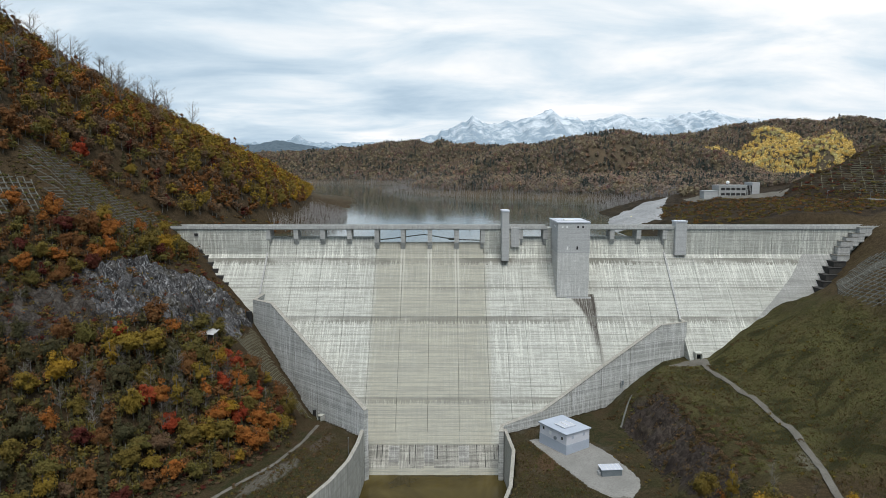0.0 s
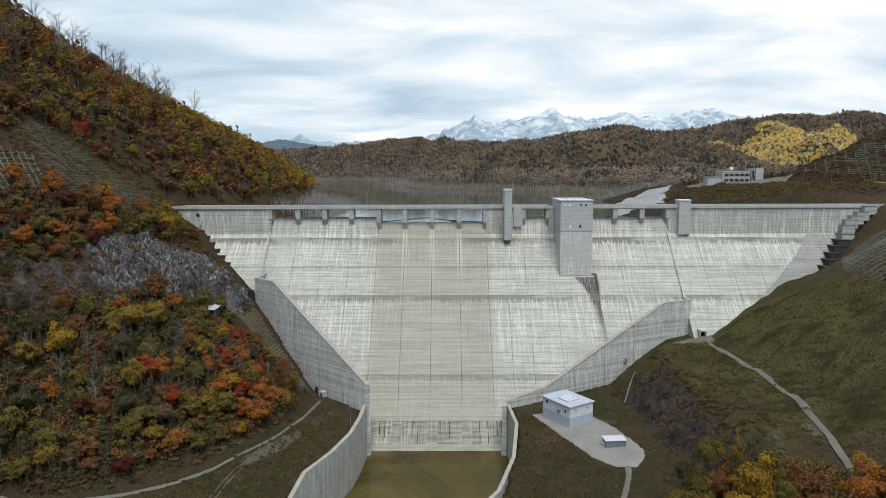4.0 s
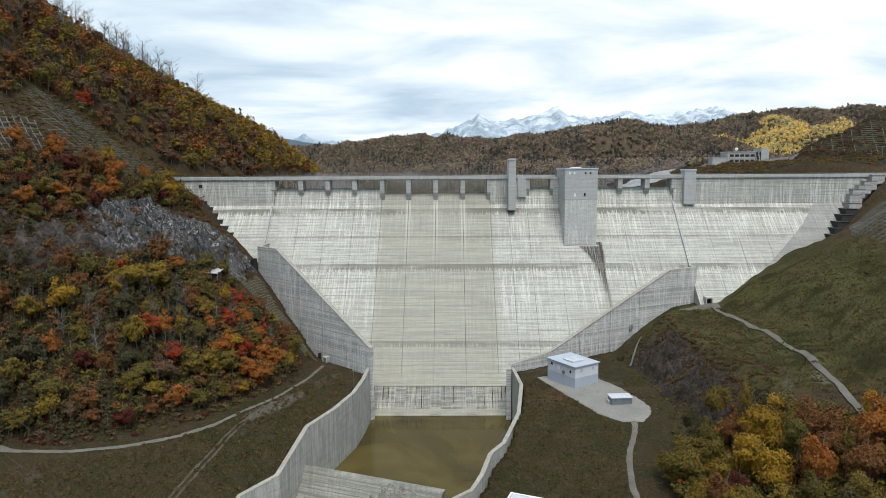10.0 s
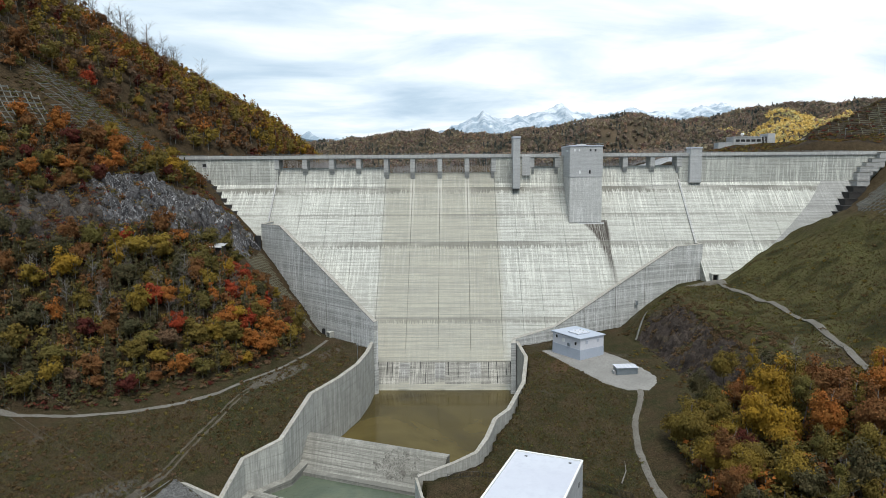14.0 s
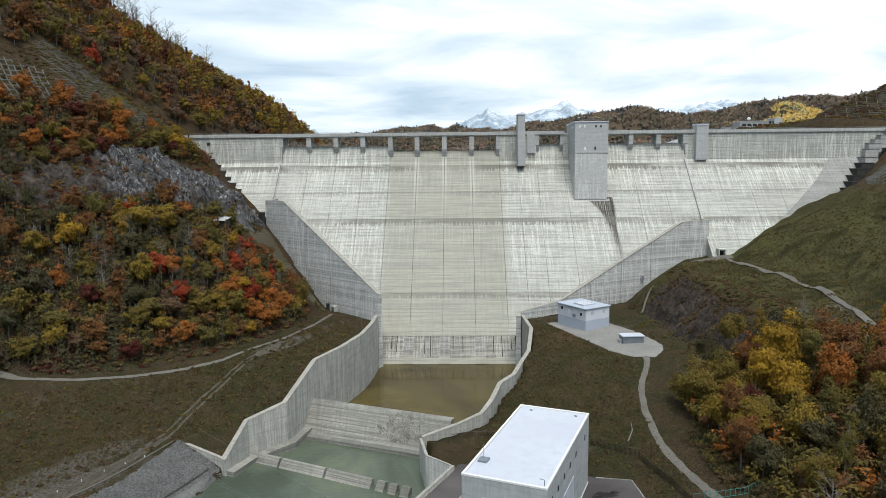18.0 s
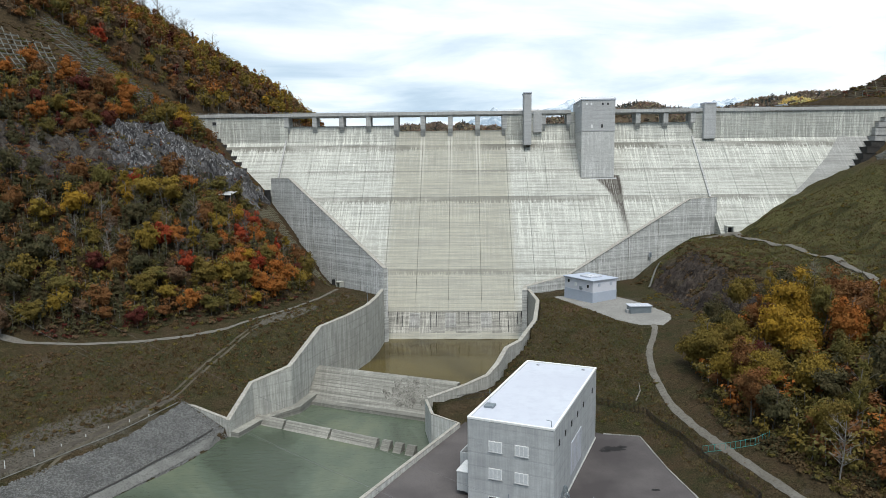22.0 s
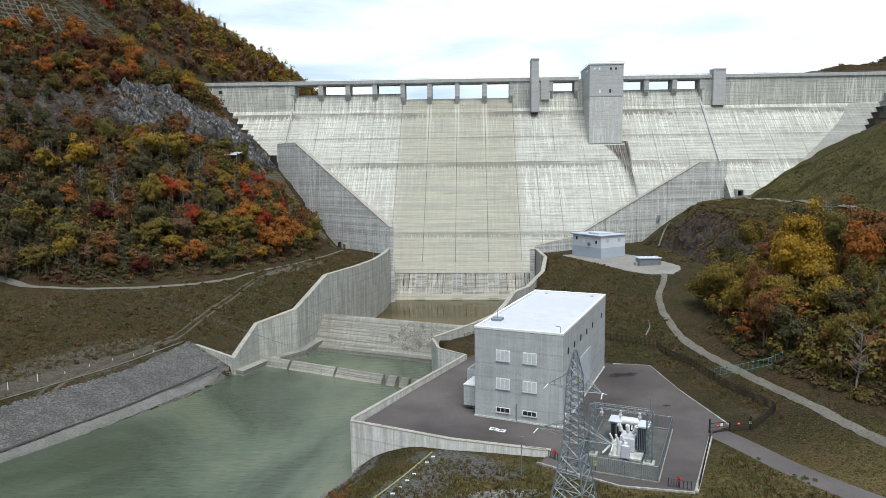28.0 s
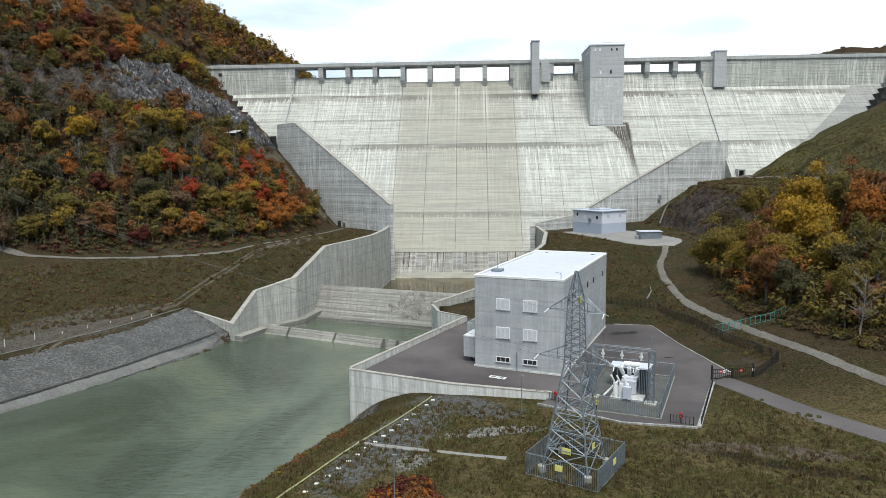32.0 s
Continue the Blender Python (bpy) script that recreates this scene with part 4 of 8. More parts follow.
on_face("foot_lip", -37.0, 26.4, 1.1, 1.7, 0.55, M["dam"], dam)
on_face("stain_line", -38, 27, 1.4, 5.4, 0.03, M["wet"], dam)

# gate tower windows, overhang shadow gap and the run below it
for x, z, mat in ((63.4, 97.6, "white"), (65.8, 97.6, "white"), (71.6, 97.6, "dark"), (74.2, 97.6, "dark"), (66.2, 86.3, "white"), (71.4, 86.4, "dark")):
    h = 0.55 if z > 90 else 0.85
    w = part("window", boxed(x - 0.45, x + 0.45, 351.40, 351.7, z - h, z + h, 0.03), M[mat], tower)
    part("frame", boxed(x - 0.58, x + 0.58, 351.44, 351.6, z - h - 0.12, z + h + 0.12, 0.02), M["tower"], w)
for y in (358, 360.5, 363):
    part("window", boxed(60.78, 61.2, y - 0.4, y + 0.4, 97.0, 98.0, 0.03), M["white"], tower)
for a, b in (((60.6, 351.2), (78.4, 351.2)), ((60.6, 351.2), (60.6, 379.4)), ((78.4, 351.2), (78.4, 379.4))):
    part("roof_rail", rod(bmesh.new(), (*a, 101.0), (*b, 101.0), 0.05, 5), M["steel"], tower)
part("roof_hatch", boxed(66, 71, 360, 365, 100.3, 100.9, 0.05), M["white"], tower)
part("corbel", prism_x(bmesh.new(), [(351.9, 59.8), (354, 59.8), (face_y(58) + 0.4, 58)], 66, 79.4), M["tower"], tower)


M["near_black"] = two_scale("near_black_concrete", (0.030, 0.028, 0.026), (0.05, 0.047, 0.043), (0.02, 0.019, 0.018), 0.3, 2.0, 0.8)
# the darker strip of concrete along the right abutment
bm = bmesh.new()
edge = [(202.2, 80.3), (191.3, 69.3), (175.6, 57.4), (161.2, 47.4), (146.4, 38.9)]
low = [(236, 80.3), (224, 62), (206, 50), (182, 38), (156, 27)]
a = [bm.verts.new((x, face_y(z) - 0.10, z)) for x, z in edge]
b = [bm.verts.new((x, face_y(z) - 0.10, z)) for x, z in low]
a2 = [bm.verts.new(v.co + Vector((0, 0.5, 0))) for v in a]
for i in range(4):
    bm.faces.new((a[i], b[i], b[i + 1], a[i + 1]))
    bm.faces.new((a2[i], a[i], a[i + 1], a2[i + 1]))
part("abutment_strip", bm, M["strip"], dam, "darker grey concrete along the abutment")


def portal(name, x, y, z, rz, label):
    t = thing(name, label, "doorway", (x, y, z), rz)
    part("lintel", boxed(-1.8, 1.8, -2.2, 1.5, 2.4, 3.1, 0.05), M["dam"], t)
    for s in (-1, 1):
        part("side_wall", boxed(s * 1.5 - 0.3, s * 1.5 + 0.3, -2.2, 1.5, -0.6, 2.4, 0.04), M["dam"], t)
    part("door", boxed(-1.2, 1.2, -0.3, -0.1, -0.5, 2.4, 0.03), M["dark"], t, "dark steel door")
    return t


portal("gallery_door", 128.6, face_y(34) - 0.6, ground_z(128.6, 324.0) + 0.4, 0, "small concrete gallery portal with a dark doorway")
portal("gallery_door", -56.6, 297.8, 12.6, -38, "small concrete gallery portal with a dark doorway").scale = (0.72, 0.72, 0.72)
niche = thing("wall_niche", "dark square niche in the dam wall", "niche", (-138.6, YF, 91.0))
part("frame", boxed(-1.4, 1.4, -0.18, 0.1, -1.0, 1.6, 0.03), M["crest"], niche)
part("opening", boxed(-1.0, 1.0, -0.24, -0.1, -0.5, 1.2, 0.02), M["dark"], niche)

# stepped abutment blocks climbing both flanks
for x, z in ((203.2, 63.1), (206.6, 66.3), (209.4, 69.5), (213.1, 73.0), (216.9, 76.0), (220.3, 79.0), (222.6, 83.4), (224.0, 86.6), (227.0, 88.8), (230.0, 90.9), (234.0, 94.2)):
    # blocks below 78 m are near-black; wet only marks them
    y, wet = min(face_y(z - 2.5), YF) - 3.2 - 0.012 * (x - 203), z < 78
    st = tagged(part("abutment_step", boxed(x - 2.4, x + 4.6, y, y + 10, z - 3.4, z + 1.4, 0.12), M["near_black" if wet else "crest"]), "stepped dark concrete abutment block" if wet else "stepped pale concrete abutment block", "step", "abutment steps")
    part("lip", boxed(x - 2.6, x + 4.6, y - 0.2, y + 10, z + 1.4, z + 1.65, 0.05), M["near_black" if wet else "sill"], st)
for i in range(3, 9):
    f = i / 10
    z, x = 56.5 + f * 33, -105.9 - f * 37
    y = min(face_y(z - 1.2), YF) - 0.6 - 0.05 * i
    tagged(part("abutment_step", boxed(x - 4.2, x + 0.2, y, y + 9, z - 1.9, z + 0.3, 0.1), M["near_black"]), "stepped dark concrete abutment block", "step", "abutment steps")

# coping and pour joints of the guide walls
for wall, a, b, za, zb in (("wall_left_chute", (-86.5, 327.3), (-35, 281), 61.3, 23.4), ("wall_right_chute", (110.8, 330), (46.4, 295.7), 49.4, 17.3)):
    host = bpy.data.objects[wall]
    for i in range(1, 4):
        f = i / 4 + 0.03
        x, y, z = a[0] + (b[0] - a[0]) * f, a[1] + (b[1] - a[1]) * f, za + (zb - za) * f
        part("pour_joint", boxed(x - 0.07, x + 0.07, y - 0.10, y + 0.2, -2, z - 0.1, 0.01), M["sill"], host)
    rail = rod(bmesh.new(), (*a, za + 0.02), (*b, zb + 0.02), 0.16, 6)
    part("coping", rail, M["sill"], host)
# near-black boxes as shade between left wall and hillside, and the small ventilation door on the right wall
for x, y, z, h in ((-99.6, 335.5, 50.0, 5.5), (-60.6, 303.9, 12.6, 2.2)):
    t = tagged(part("wall_gap", boxed(-0.26 * h, 0.26 * h, -1.0, 1.0, -1.5, h, 0.05), M["dark"]), "dark box for the shade between wall and hillside", "gap")
    t.matrix_basis = pose(x, y, z, 0, 0, -42)
vent = thing("vent_door", "small grey steel door in the training wall", "door", (88.2, 317.2, 22.5), 28)
part("frame", boxed(-0.9, 0.9, -0.35, 0.1, 0, 2.6, 0.03), M["tower"], vent)
part("leaf", boxed(-0.65, 0.65, -0.42, -0.3, 0.1, 2.3, 0.02), M["steel"], vent)

# floating boom upstream of the spillway, with its buoy
boom = thing("log_boom", "dark floating debris boom on the lake", "boom", (0, 0, 84.0))
pts = [(-41.6, 413), (-33.9, 420), (-13.0, 447), (-9.9, 443), (1.5, 425), (9.9, 415), (24.3, 411)]
for a, b in zip(pts, pts[1:]):
    k = 6
    for i in range(k):
        p, q = [Vector(a).lerp(Vector(b), (i + o) / k) for o in (0.06, 0.94)]
        part("float", rod(bmesh.new(), (p.x, p.y, 0.1), (q.x, q.y, 0.1), 0.28, 6), M["black"], boom)
raft = thing("work_raft", "small dark work raft with a mast", "raft", (5.7, 419, 84.0))
part("deck", boxed(-2.2, 2.2, -1.2, 1.2, -0.2, 0.6, 0.1), M["black"], raft)
part("mast", rod(bmesh.new(), (0, 0, 0.5), (0, 0, 4.2), 0.12), M["steel"], raft)

# ---- powerhouse ----
ph = thing("powerhouse", "windowed grey concrete powerhouse with a flat white roof", "building", (0.5, 124.0, 0), -21.6)
part("wall_block", boxed(0, 17.1, 0, 41, -0.5, 17.3, 0.1), M["house"], ph)
part("roof", boxed(0.45, 16.65, 0.45, 40.55, 17.32, 17.42, 0.02), M["roof"], ph, "flat white roof sheet")
for x0, x1, y0, y1 in ((-0.05, 17.15, -0.05, 0.42), (-0.05, 17.15, 40.58, 41.05), (-0.05, 0.42, 0.42, 40.58), (16.68, 17.15, 0.42, 40.58)):
    part("parapet", boxed(x0, x1, y0, y1, 17.3, 17.75, 0.04), M["white"], ph)
M["blind"] = two_scale("window_blind", (0.50, 0.52, 0.54), (0.58, 0.60, 0.61), (0.44, 0.46, 0.48), 0.6, 3.0, 0.35, bump=0.02)
for x in (5.7, 10.9):
    for z, h, w, glass in ((12.5, 1.05, 1.35, "blind"), (7.1, 1.05, 1.35, "blind"), (1.95, 0.5, 1.4, "dark")):
        win = part("window", boxed(x - w, x + w, -0.06, 0.1, z - h, z + h, 0.02), M["white"], ph, "window with white frame")
        for i in range(3):
            a = x - w + 0.12 + i * (2 * w - 0.24) / 3
            part("pane", boxed(a + 0.05, a + (2 * w - 0.24) / 3 - 0.05, -0.09, -0.04, z - h + 0.12, z + h - 0.12, 0.01), M[glass], win)
        part("sill", boxed(x - w - 0.1, x + w + 0.1, -0.2, 0.05, z - h - 0.14, z - h - 0.02, 0.02), M["house"], win)
for i, y in enumerate((4, 9, 14.5, 20, 26, 36)):
    part("vent_window", boxed(17.05, 17.17, y - 0.45, y + 0.45, 13.0, 14.2, 0.02), M["dark"], ph)
shut = part("shutter_door", boxed(17.05, 17.2, 14, 24, 2.6, 9.5, 0.02), M["roof"], ph, "pale panelled shutter door")
for i in range(1, 8):
    part("panel_joint", boxed(17.15, 17.24, 14 + i * 1.25 - 0.05, 14 + i * 1.25 + 0.05, 2.7, 9.4), M["tower"], shut)
part("side_door", boxed(17.05, 17.2, 1.4, 2.6, 0, 2.2, 0.02), M["white"], ph)
part("plinth", boxed(-0.15, 17.25, -0.15, 41.15, -0.5, 0.35, 0.03), M["plain"], ph)
part("down_pipe", rod(bmesh.new(), (8.4, -0.15, 0.2), (8.4, -0.15, 3.6), 0.09), M["steel"], ph)
an = part("annex", boxed(-3.3, -0.02, 2.4, 7.6, 1.0, 5.0, 0.06), M["house"], ph, "pale grey hung concrete box")
part("rim", boxed(-3.4, 0.0, 2.3, 7.7, 5.0, 5.2, 0.03), M["white"], an)
for x0, x1, y0, y1 in ((-4.9, -4.7, 8.2, 14.0), (-4.7, -0.02, 8.2, 8.4), (-4.7, -0.02, 13.8, 14.0)):
    part("hood_wall", boxed(x0, x1, y0, y1, 2.2, 6.4, 0.03), M["house"], an)
part("hood_floor", boxed(-4.7, -0.02, 8.4, 13.8, 2.2, 2.5, 0.02), M["house"], an)
part("duct", boxed(-4.2, -0.3, 9.0, 13.2, 2.5, 5.6, 0.25), M["white"], an, "white air duct unit")
for i in range(4):
    part("bracket", prism_x(bmesh.new(), [(2.8 + i * 3.4, 2.2 if i > 1 else 1.0), (3.0 + i * 3.4, 2.2 if i > 1 else 1.0), (3.0 + i * 3.4, 0.4)], -1.6, -0.05), M["steel"], an)
unit = part("roof_unit", boxed(1.0, 3.0, 6.5, 8.5, 17.4, 17.9, 0.05), M["steel"], ph)
part("aerial", rod(bmesh.new(), (2.0, 7.5, 17.8), (2.0, 7.5, 21.0), 0.06), M["steel"], unit)
part("davit", rod(rod(bmesh.new(), (16.2, 1.4, 17.5), (16.2, 1.4, 18.6), 0.07), (16.2, 1.4, 18.6), (15.2, 1.4, 18.7), 0.06), M["steel"], ph)
for x in (3.0, 14.0):
    part("roof_drain", boxed(x, x + 0.7, 38.5, 39.0, 17.42, 17.5), M["dark"], ph)

YARD = pose(0.5, 124.0, 0, 0, 0, -21.6)


def yard(x, y, z=0.0):
    return tuple(YARD @ Vector((x, y, z)))


# kerbs
def kerb(pts, w=0.3, h=0.2):
    k = thing("kerb", "pale concrete kerb along the yard edge", "kerb", kind="structure")
    for a, b in zip(pts, pts[1:]):
        n_ = max(1, int(math.dist(a, b) / 2.0))
        for i in range(n_):
            p, q = Vector(a).lerp(Vector(b), i / n_), Vector(a).lerp(Vector(b), (i + 0.97) / n_)
            d = (q - p).normalized()
            nrm = Vector((-d.y, d.x)) * w / 2
            bm = bmesh.new()
            lo = [bm.verts.new((v.x, v.y, -0.8)) for v in (p - nrm, q - nrm, q + nrm, p + nrm)]
            hi = [bm.verts.new((v.co.x, v.co.y, h)) for v in lo]
            bm.faces.new(hi)
            for j in range(4):
                bm.faces.new((lo[j], lo[(j + 1) % 4], hi[(j + 1) % 4], hi[j]))
            part("kerb_stone", bm, M["wet2"], k)


kerb([(34, 158.5), (42.5, 157), (43.9, 139.7), (47, 120.0)])
kerb([(10.4, 103.3), (22, 95.4), (32.4, 93.6)])
kerb([(32.6, 93.8), (41.8, 114.2)], 0.6)

# concrete plinth and cable duct at the substation
sub = thing("substation_floor", "grey gravelled floor of the switchyard", "floor", (0.5, 124.0, 0), -21.6, kind="structure")
M["switch_floor"] = two_scale("switchyard_gravel", (0.085, 0.09, 0.086), (0.115, 0.12, 0.115), (0.06, 0.062, 0.06), 0.3, 5.0, 0.95, bump=0.1)
part("gravel_bed", boxed(23.5, 35.2, -15.2, 6.2, 0.02, 0.12, 0.02), M["switch_floor"], sub)
for x0, x1, y0, y1 in ((23.0, 35.7, -15.7, -15.4), (23.0, 35.7, 6.4, 6.7), (35.4, 35.7, -15.4, 6.4), (23.0, 23.3, -15.4, 6.4)):
    part("edging", boxed(x0, x1, y0, y1, 0.0, 0.3, 0.02), M["sill"], sub)

# transformer
tr = thing("transformer", "white power transformer with bushings and radiators", "transformer", yard(29.6, -5.6, 0.1), -21.6)
part("base", boxed(-2.6, 2.6, -3.4, 3.2, 0.0, 0.35, 0.04), M["plain"], tr)
part("tank", boxed(-1.2, 1.2, -1.2, 2.2, 0.35, 2.7, 0.12), M["bluewall"], tr)
for i in range(4):
    part("stiffener", boxed(-1.28, -1.18, -0.9 + i * 0.9, -0.78 + i * 0.9, 0.5, 2.6, 0.02), M["steel"], tr)
for i in range(6):
    part("radiator_fin", boxed(1.6 + i * 0.28, 1.72 + i * 0.28, -0.8, 2.2, 0.7, 4.6, 0.02), M["steel"], tr)
part("radiator_frame", boxed(1.5, 3.4, -0.9, 2.3, 4.6, 4.9, 0.03), M["roof"], tr)
for s in (-1, 0, 1):
    bush = part("bushing", rod(bmesh.new(), (s * 0.9, -0.4, 3.3), (s * 1.5, -0.9, 5.0), 0.22, 8, 0.12), M["white"], tr)
    for j in range(5):
        c0 = Vector((s * 0.9, -0.4, 3.3)).lerp(Vector((s * 1.5, -0.9, 5.0)), 0.2 + j * 0.15)
        part("shed_ring", rod(bmesh.new(), c0, c0 + Vector((s * 0.03, -0.03, 0.1)), 0.34, 10), M["white"], bush)
part("conservator", rod(bmesh.new(), (-1.2, 1.6, 4.6), (1.5, 1.6, 4.6), 0.5, 12), M["white"], tr)
part("pipe", rod(bmesh.new(), (0.4, 1.0, 3.4), (0.4, 1.6, 4.5), 0.12), M["white"], tr)
part("cable_duct", rod(bmesh.new(), (-1.4, -1.6, 2.8), (-3.6, -3.2, 0.4), 0.16), M["white"], tr)
for i in range(3):
    g_ = part("breaker", rod(bmesh.new(), (-1.8 + i * 0.9, -3.0, 0.35), (-1.8 + i * 0.9, -3.0, 2.7), 0.36, 10), M["white"], tr)
    part("arm", rod(bmesh.new(), (-1.8 + i * 0.9, -3.0, 2.5), (-2.4 + i * 0.9, -3.5, 4.0), 0.16, 8), M["white"], g_)
part("control_box", boxed(-0.5, 0.8, -3.9, -3.3, 0.35, 2.4, 0.04), M["roof"], tr)
cab = thing("switch_cabinet", "dark louvred switch cabinet with a pale top", "cabinet", yard(27.0, -1.0, 0.1), -21.6)
part("body", boxed(-1.0, 3.0, -0.9, 1.6, 0.3, 3.3, 0.05), M["steel"], cab)
part("top", boxed(-1.3, 3.3, -1.2, 1.9, 3.3, 3.55, 0.05), M["roof"], cab, "pale sheet cover")
for i in range(5):
    part("post", boxed(-1.0 + i * 0.96, -0.86 + i * 0.96, -1.06, -0.9, 0.0, 3.3, 0.02), M["steel"], cab)
for i in range(4):
    part("louvre", boxed(-0.8 + i * 0.96, -0.1 + i * 0.96, -0.98, -0.88, 0.6, 3.0, 0.02), M["black"], cab, "dark louvred panel")


def lattice(bm, base, top, half0, half1, bays, r):
    """A square lattice column between two points."""
    base, top = Vector(base), Vector(top)
    for i in range(bays):
        f0, f1 = i / bays, (i + 1) / bays
        c0, c1 = base.lerp(top, f0), base.lerp(top, f1)
        h0, h1 = half0 + (half1 - half0) * f0, half0 + (half1 - half0) * f1
        P = [c0 + Vector((sx * h0, sy * h0, 0)) for sx, sy in ((-1, -1), (1, -1), (1, 1), (-1, 1))]
        Q = [c1 + Vector((sx * h1, sy * h1, 0)) for sx, sy in ((-1, -1), (1, -1), (1, 1), (-1, 1))]
        for j in range(4):
            k = (j + 1) % 4
            rod(bm, P[j], Q[j], r, 4)
            rod(bm, P[j], Q[k], r * 0.6, 3)
            rod(bm, P[k], Q[j], r * 0.6, 3)
            rod(bm, Q[j], Q[k], r * 0.6, 3)
    return bm


gan = thing("gantry", "galvanised lattice steel gantry over the switchyard", "gantry", (0.5, 124.0, 0), -21.6)
for x, y in ((24.3, -9.0), (33.4, -9.0)):
    leg = part("leg", lattice(bmesh.new(), (x, y, 0.3), (x, y, 8.6), 0.45, 0.45, 8, 0.07), M["steel"], gan)
    part("footing", boxed(x - 0.9, x + 0.9, y - 0.9, y + 0.9, 0.0, 0.35, 0.04), M["dam"], leg)
bm = bmesh.new()
for i in range(9):
    x0, x1 = 24.3 + i * 1.011, 24.3 + (i + 1) * 1.011
    for sy, z in ((-0.4, 8.2), (0.4, 8.2), (-0.4, 8.9), (0.4, 8.9)):
        rod(bm, (x0, -9 + sy, z), (x1, -9 + sy, z), 0.04, 4)
    rod(bm, (x0, -9.4, 8.2), (x1, -9.4, 8.9), 0.045, 3), rod(bm, (x0, -8.6, 8.9), (x1, -8.6, 8.2), 0.045, 3), rod(bm, (x0, -9.4, 8.9), (x1, -8.6, 8.9), 0.045, 3)
part("beam", bm, M["steel"], gan)
part("spike", rod(bmesh.new(), (33.4, -9, 8.6), (33.4, -9, 11.0), 0.06), M["steel"], gan)
for x in (25.8, 28.8, 31.8):
    ins = part("insulator", rod(bmesh.new(), (x, -9, 8.2), (x, -9, 6.9), 0.16, 8), M["white"], gan)
    part("disc", rod(bmesh.new(), (x, -9, 7.4), (x, -9, 7.6), 0.3, 10), M["white"], ins)


def fence(name, pts, height_, mat, label, spacing=2.0, bars=0.25, on=None, group="fences", split=False):
    """Posts, two rails and upright bars along a line; each panel its own part."""
    t = thing(name, label, "fence", group=group)
    z_of = on or (lambda x, y: 0.05)
    for a, b in zip(pts, pts[1:]):
        n_ = max(1, round(math.dist(a, b) / spacing))
        for i in range(n_ + 1):
            p = Vector(a).lerp(Vector(b), i / n_)
            z0 = z_of(p.x, p.y)
            if i or a == pts[0]:
                part("post", rod(bmesh.new(), (p.x, p.y, z0 - 0.2), (p.x, p.y, z0 + height_ + 0.08), 0.06, 5), mat, t)
            if i < n_:
                q = Vector(a).lerp(Vector(b), (i + 1) / n_)
                z1 = z_of(q.x, q.y)
                bm = bmesh.new()
                for h in (0.12, height_ - 0.06):
                    rod(bm, (p.x, p.y, z0 + h), (q.x, q.y, z1 + h), 0.045, 4)
                kb = max(2, int(math.dist(p, q) / bars))
                for j in range(1, kb):
                    w = p.lerp(q, j / kb)
                    zz = z0 + (z1 - z0) * j / kb
                    if split:
                        part("bar", rod(bmesh.new(), (w.x, w.y, zz + 0.12), (w.x, w.y, zz + height_ - 0.06), 0.04, 3), mat, t)
                    else:
                        rod(bm, (w.x, w.y, zz + 0.12), (w.x, w.y, zz + height_ - 0.06), 0.05, 3)
                part("rail" if split else "panel", bm, mat, t)
    return t


fence("steel_fence", [yard(23.2, -15.4)[:2], yard(35.5, -15.4)[:2], yard(35.5, 6.5)[:2], yard(23.2, 6.5)[:2], yard(23.2, -15.4)[:2]], 2.6, M["steel"], "galvanised mesh fence round the switchyard", 2.6, 0.3, split=True)
M["brownfence"] = two_scale("dark_brown_paint", (0.016, 0.013, 0.011), (0.022, 0.018, 0.015), (0.012, 0.01, 0.009), 0.5, 5.0, 0.5)
fence("boundary_fence", [(30, 176), (36.4, 173), (46.4, 166.1), (50.6, 152), (52.6, 140), (56.4, 122.2)], 1.9, M["brownfence"], "dark brown steel bar fence on the grass bank", 2.2, 0.3, ground_z)
fence("boundary_fence", [(56.4, 122.2), (50.2, 117.4)], 1.9, M["black"], "black steel bar fence beside the gate", 2.0, 0.3, ground_z)
fence("yard_fence", [(41.5, 113.5), (33.2, 94.6)], 1.3, M["black"], "low black fence along the yard kerb", 2.0, 0.5)
fence("yard_fence", [yard(37.0, -15.9)[:2], yard(40.2, -15.9)[:2]], 1.3, M["black"], "low black fence at the yard corner", 1.6, 0.4)
fence("yard_fence", [(9.0, 106.9), (12.0, 106.0), (14.6, 103.4)], 1.2, M["black"], "low black fence above the quay wall", 1.5, 0.35)
fence("bank_fence", [(-2, 180.5), (8, 180), (22, 176.5), (30, 176)], 1.5, M["black"], "low dark fence behind the powerhouse", 2.4, 0.4, ground_z)
gate = thing("double_gate", "black steel double gate with warning plates", "gate", (42.2, 116.0, 0.05), 12.0)
for x in (0, 3.9, 8.0):
    part("post", boxed(x - 0.12, x + 0.12, -0.12, 0.12, -0.2, 2.6 if x != 3.9 else 1.9, 0.02), M["black"], gate)
for x0 in (0.15, 4.05):
    leaf = part("leaf", boxed(x0, x0 + 3.7, -0.04, 0.04, 1.72, 1.82), M["black"], gate)
    part("bottom_rail", boxed(x0, x0 + 3.7, -0.04, 0.04, 0.1, 0.2), M["black"], leaf)
    part("mid_rail", boxed(x0, x0 + 3.7, -0.04, 0.04, 1.0, 1.08), M["black"], leaf)
    for i in range(10):
        part("bar", boxed(x0 + 0.1 + i * 0.39, x0 + 0.15 + i * 0.39, -0.03, 0.03, 0.15, 1.76), M["black"], leaf)
M["red"] = two_scale("red_paint", (0.45, 0.03, 0.03), (0.5, 0.04, 0.035), (0.38, 0.03, 0.03))
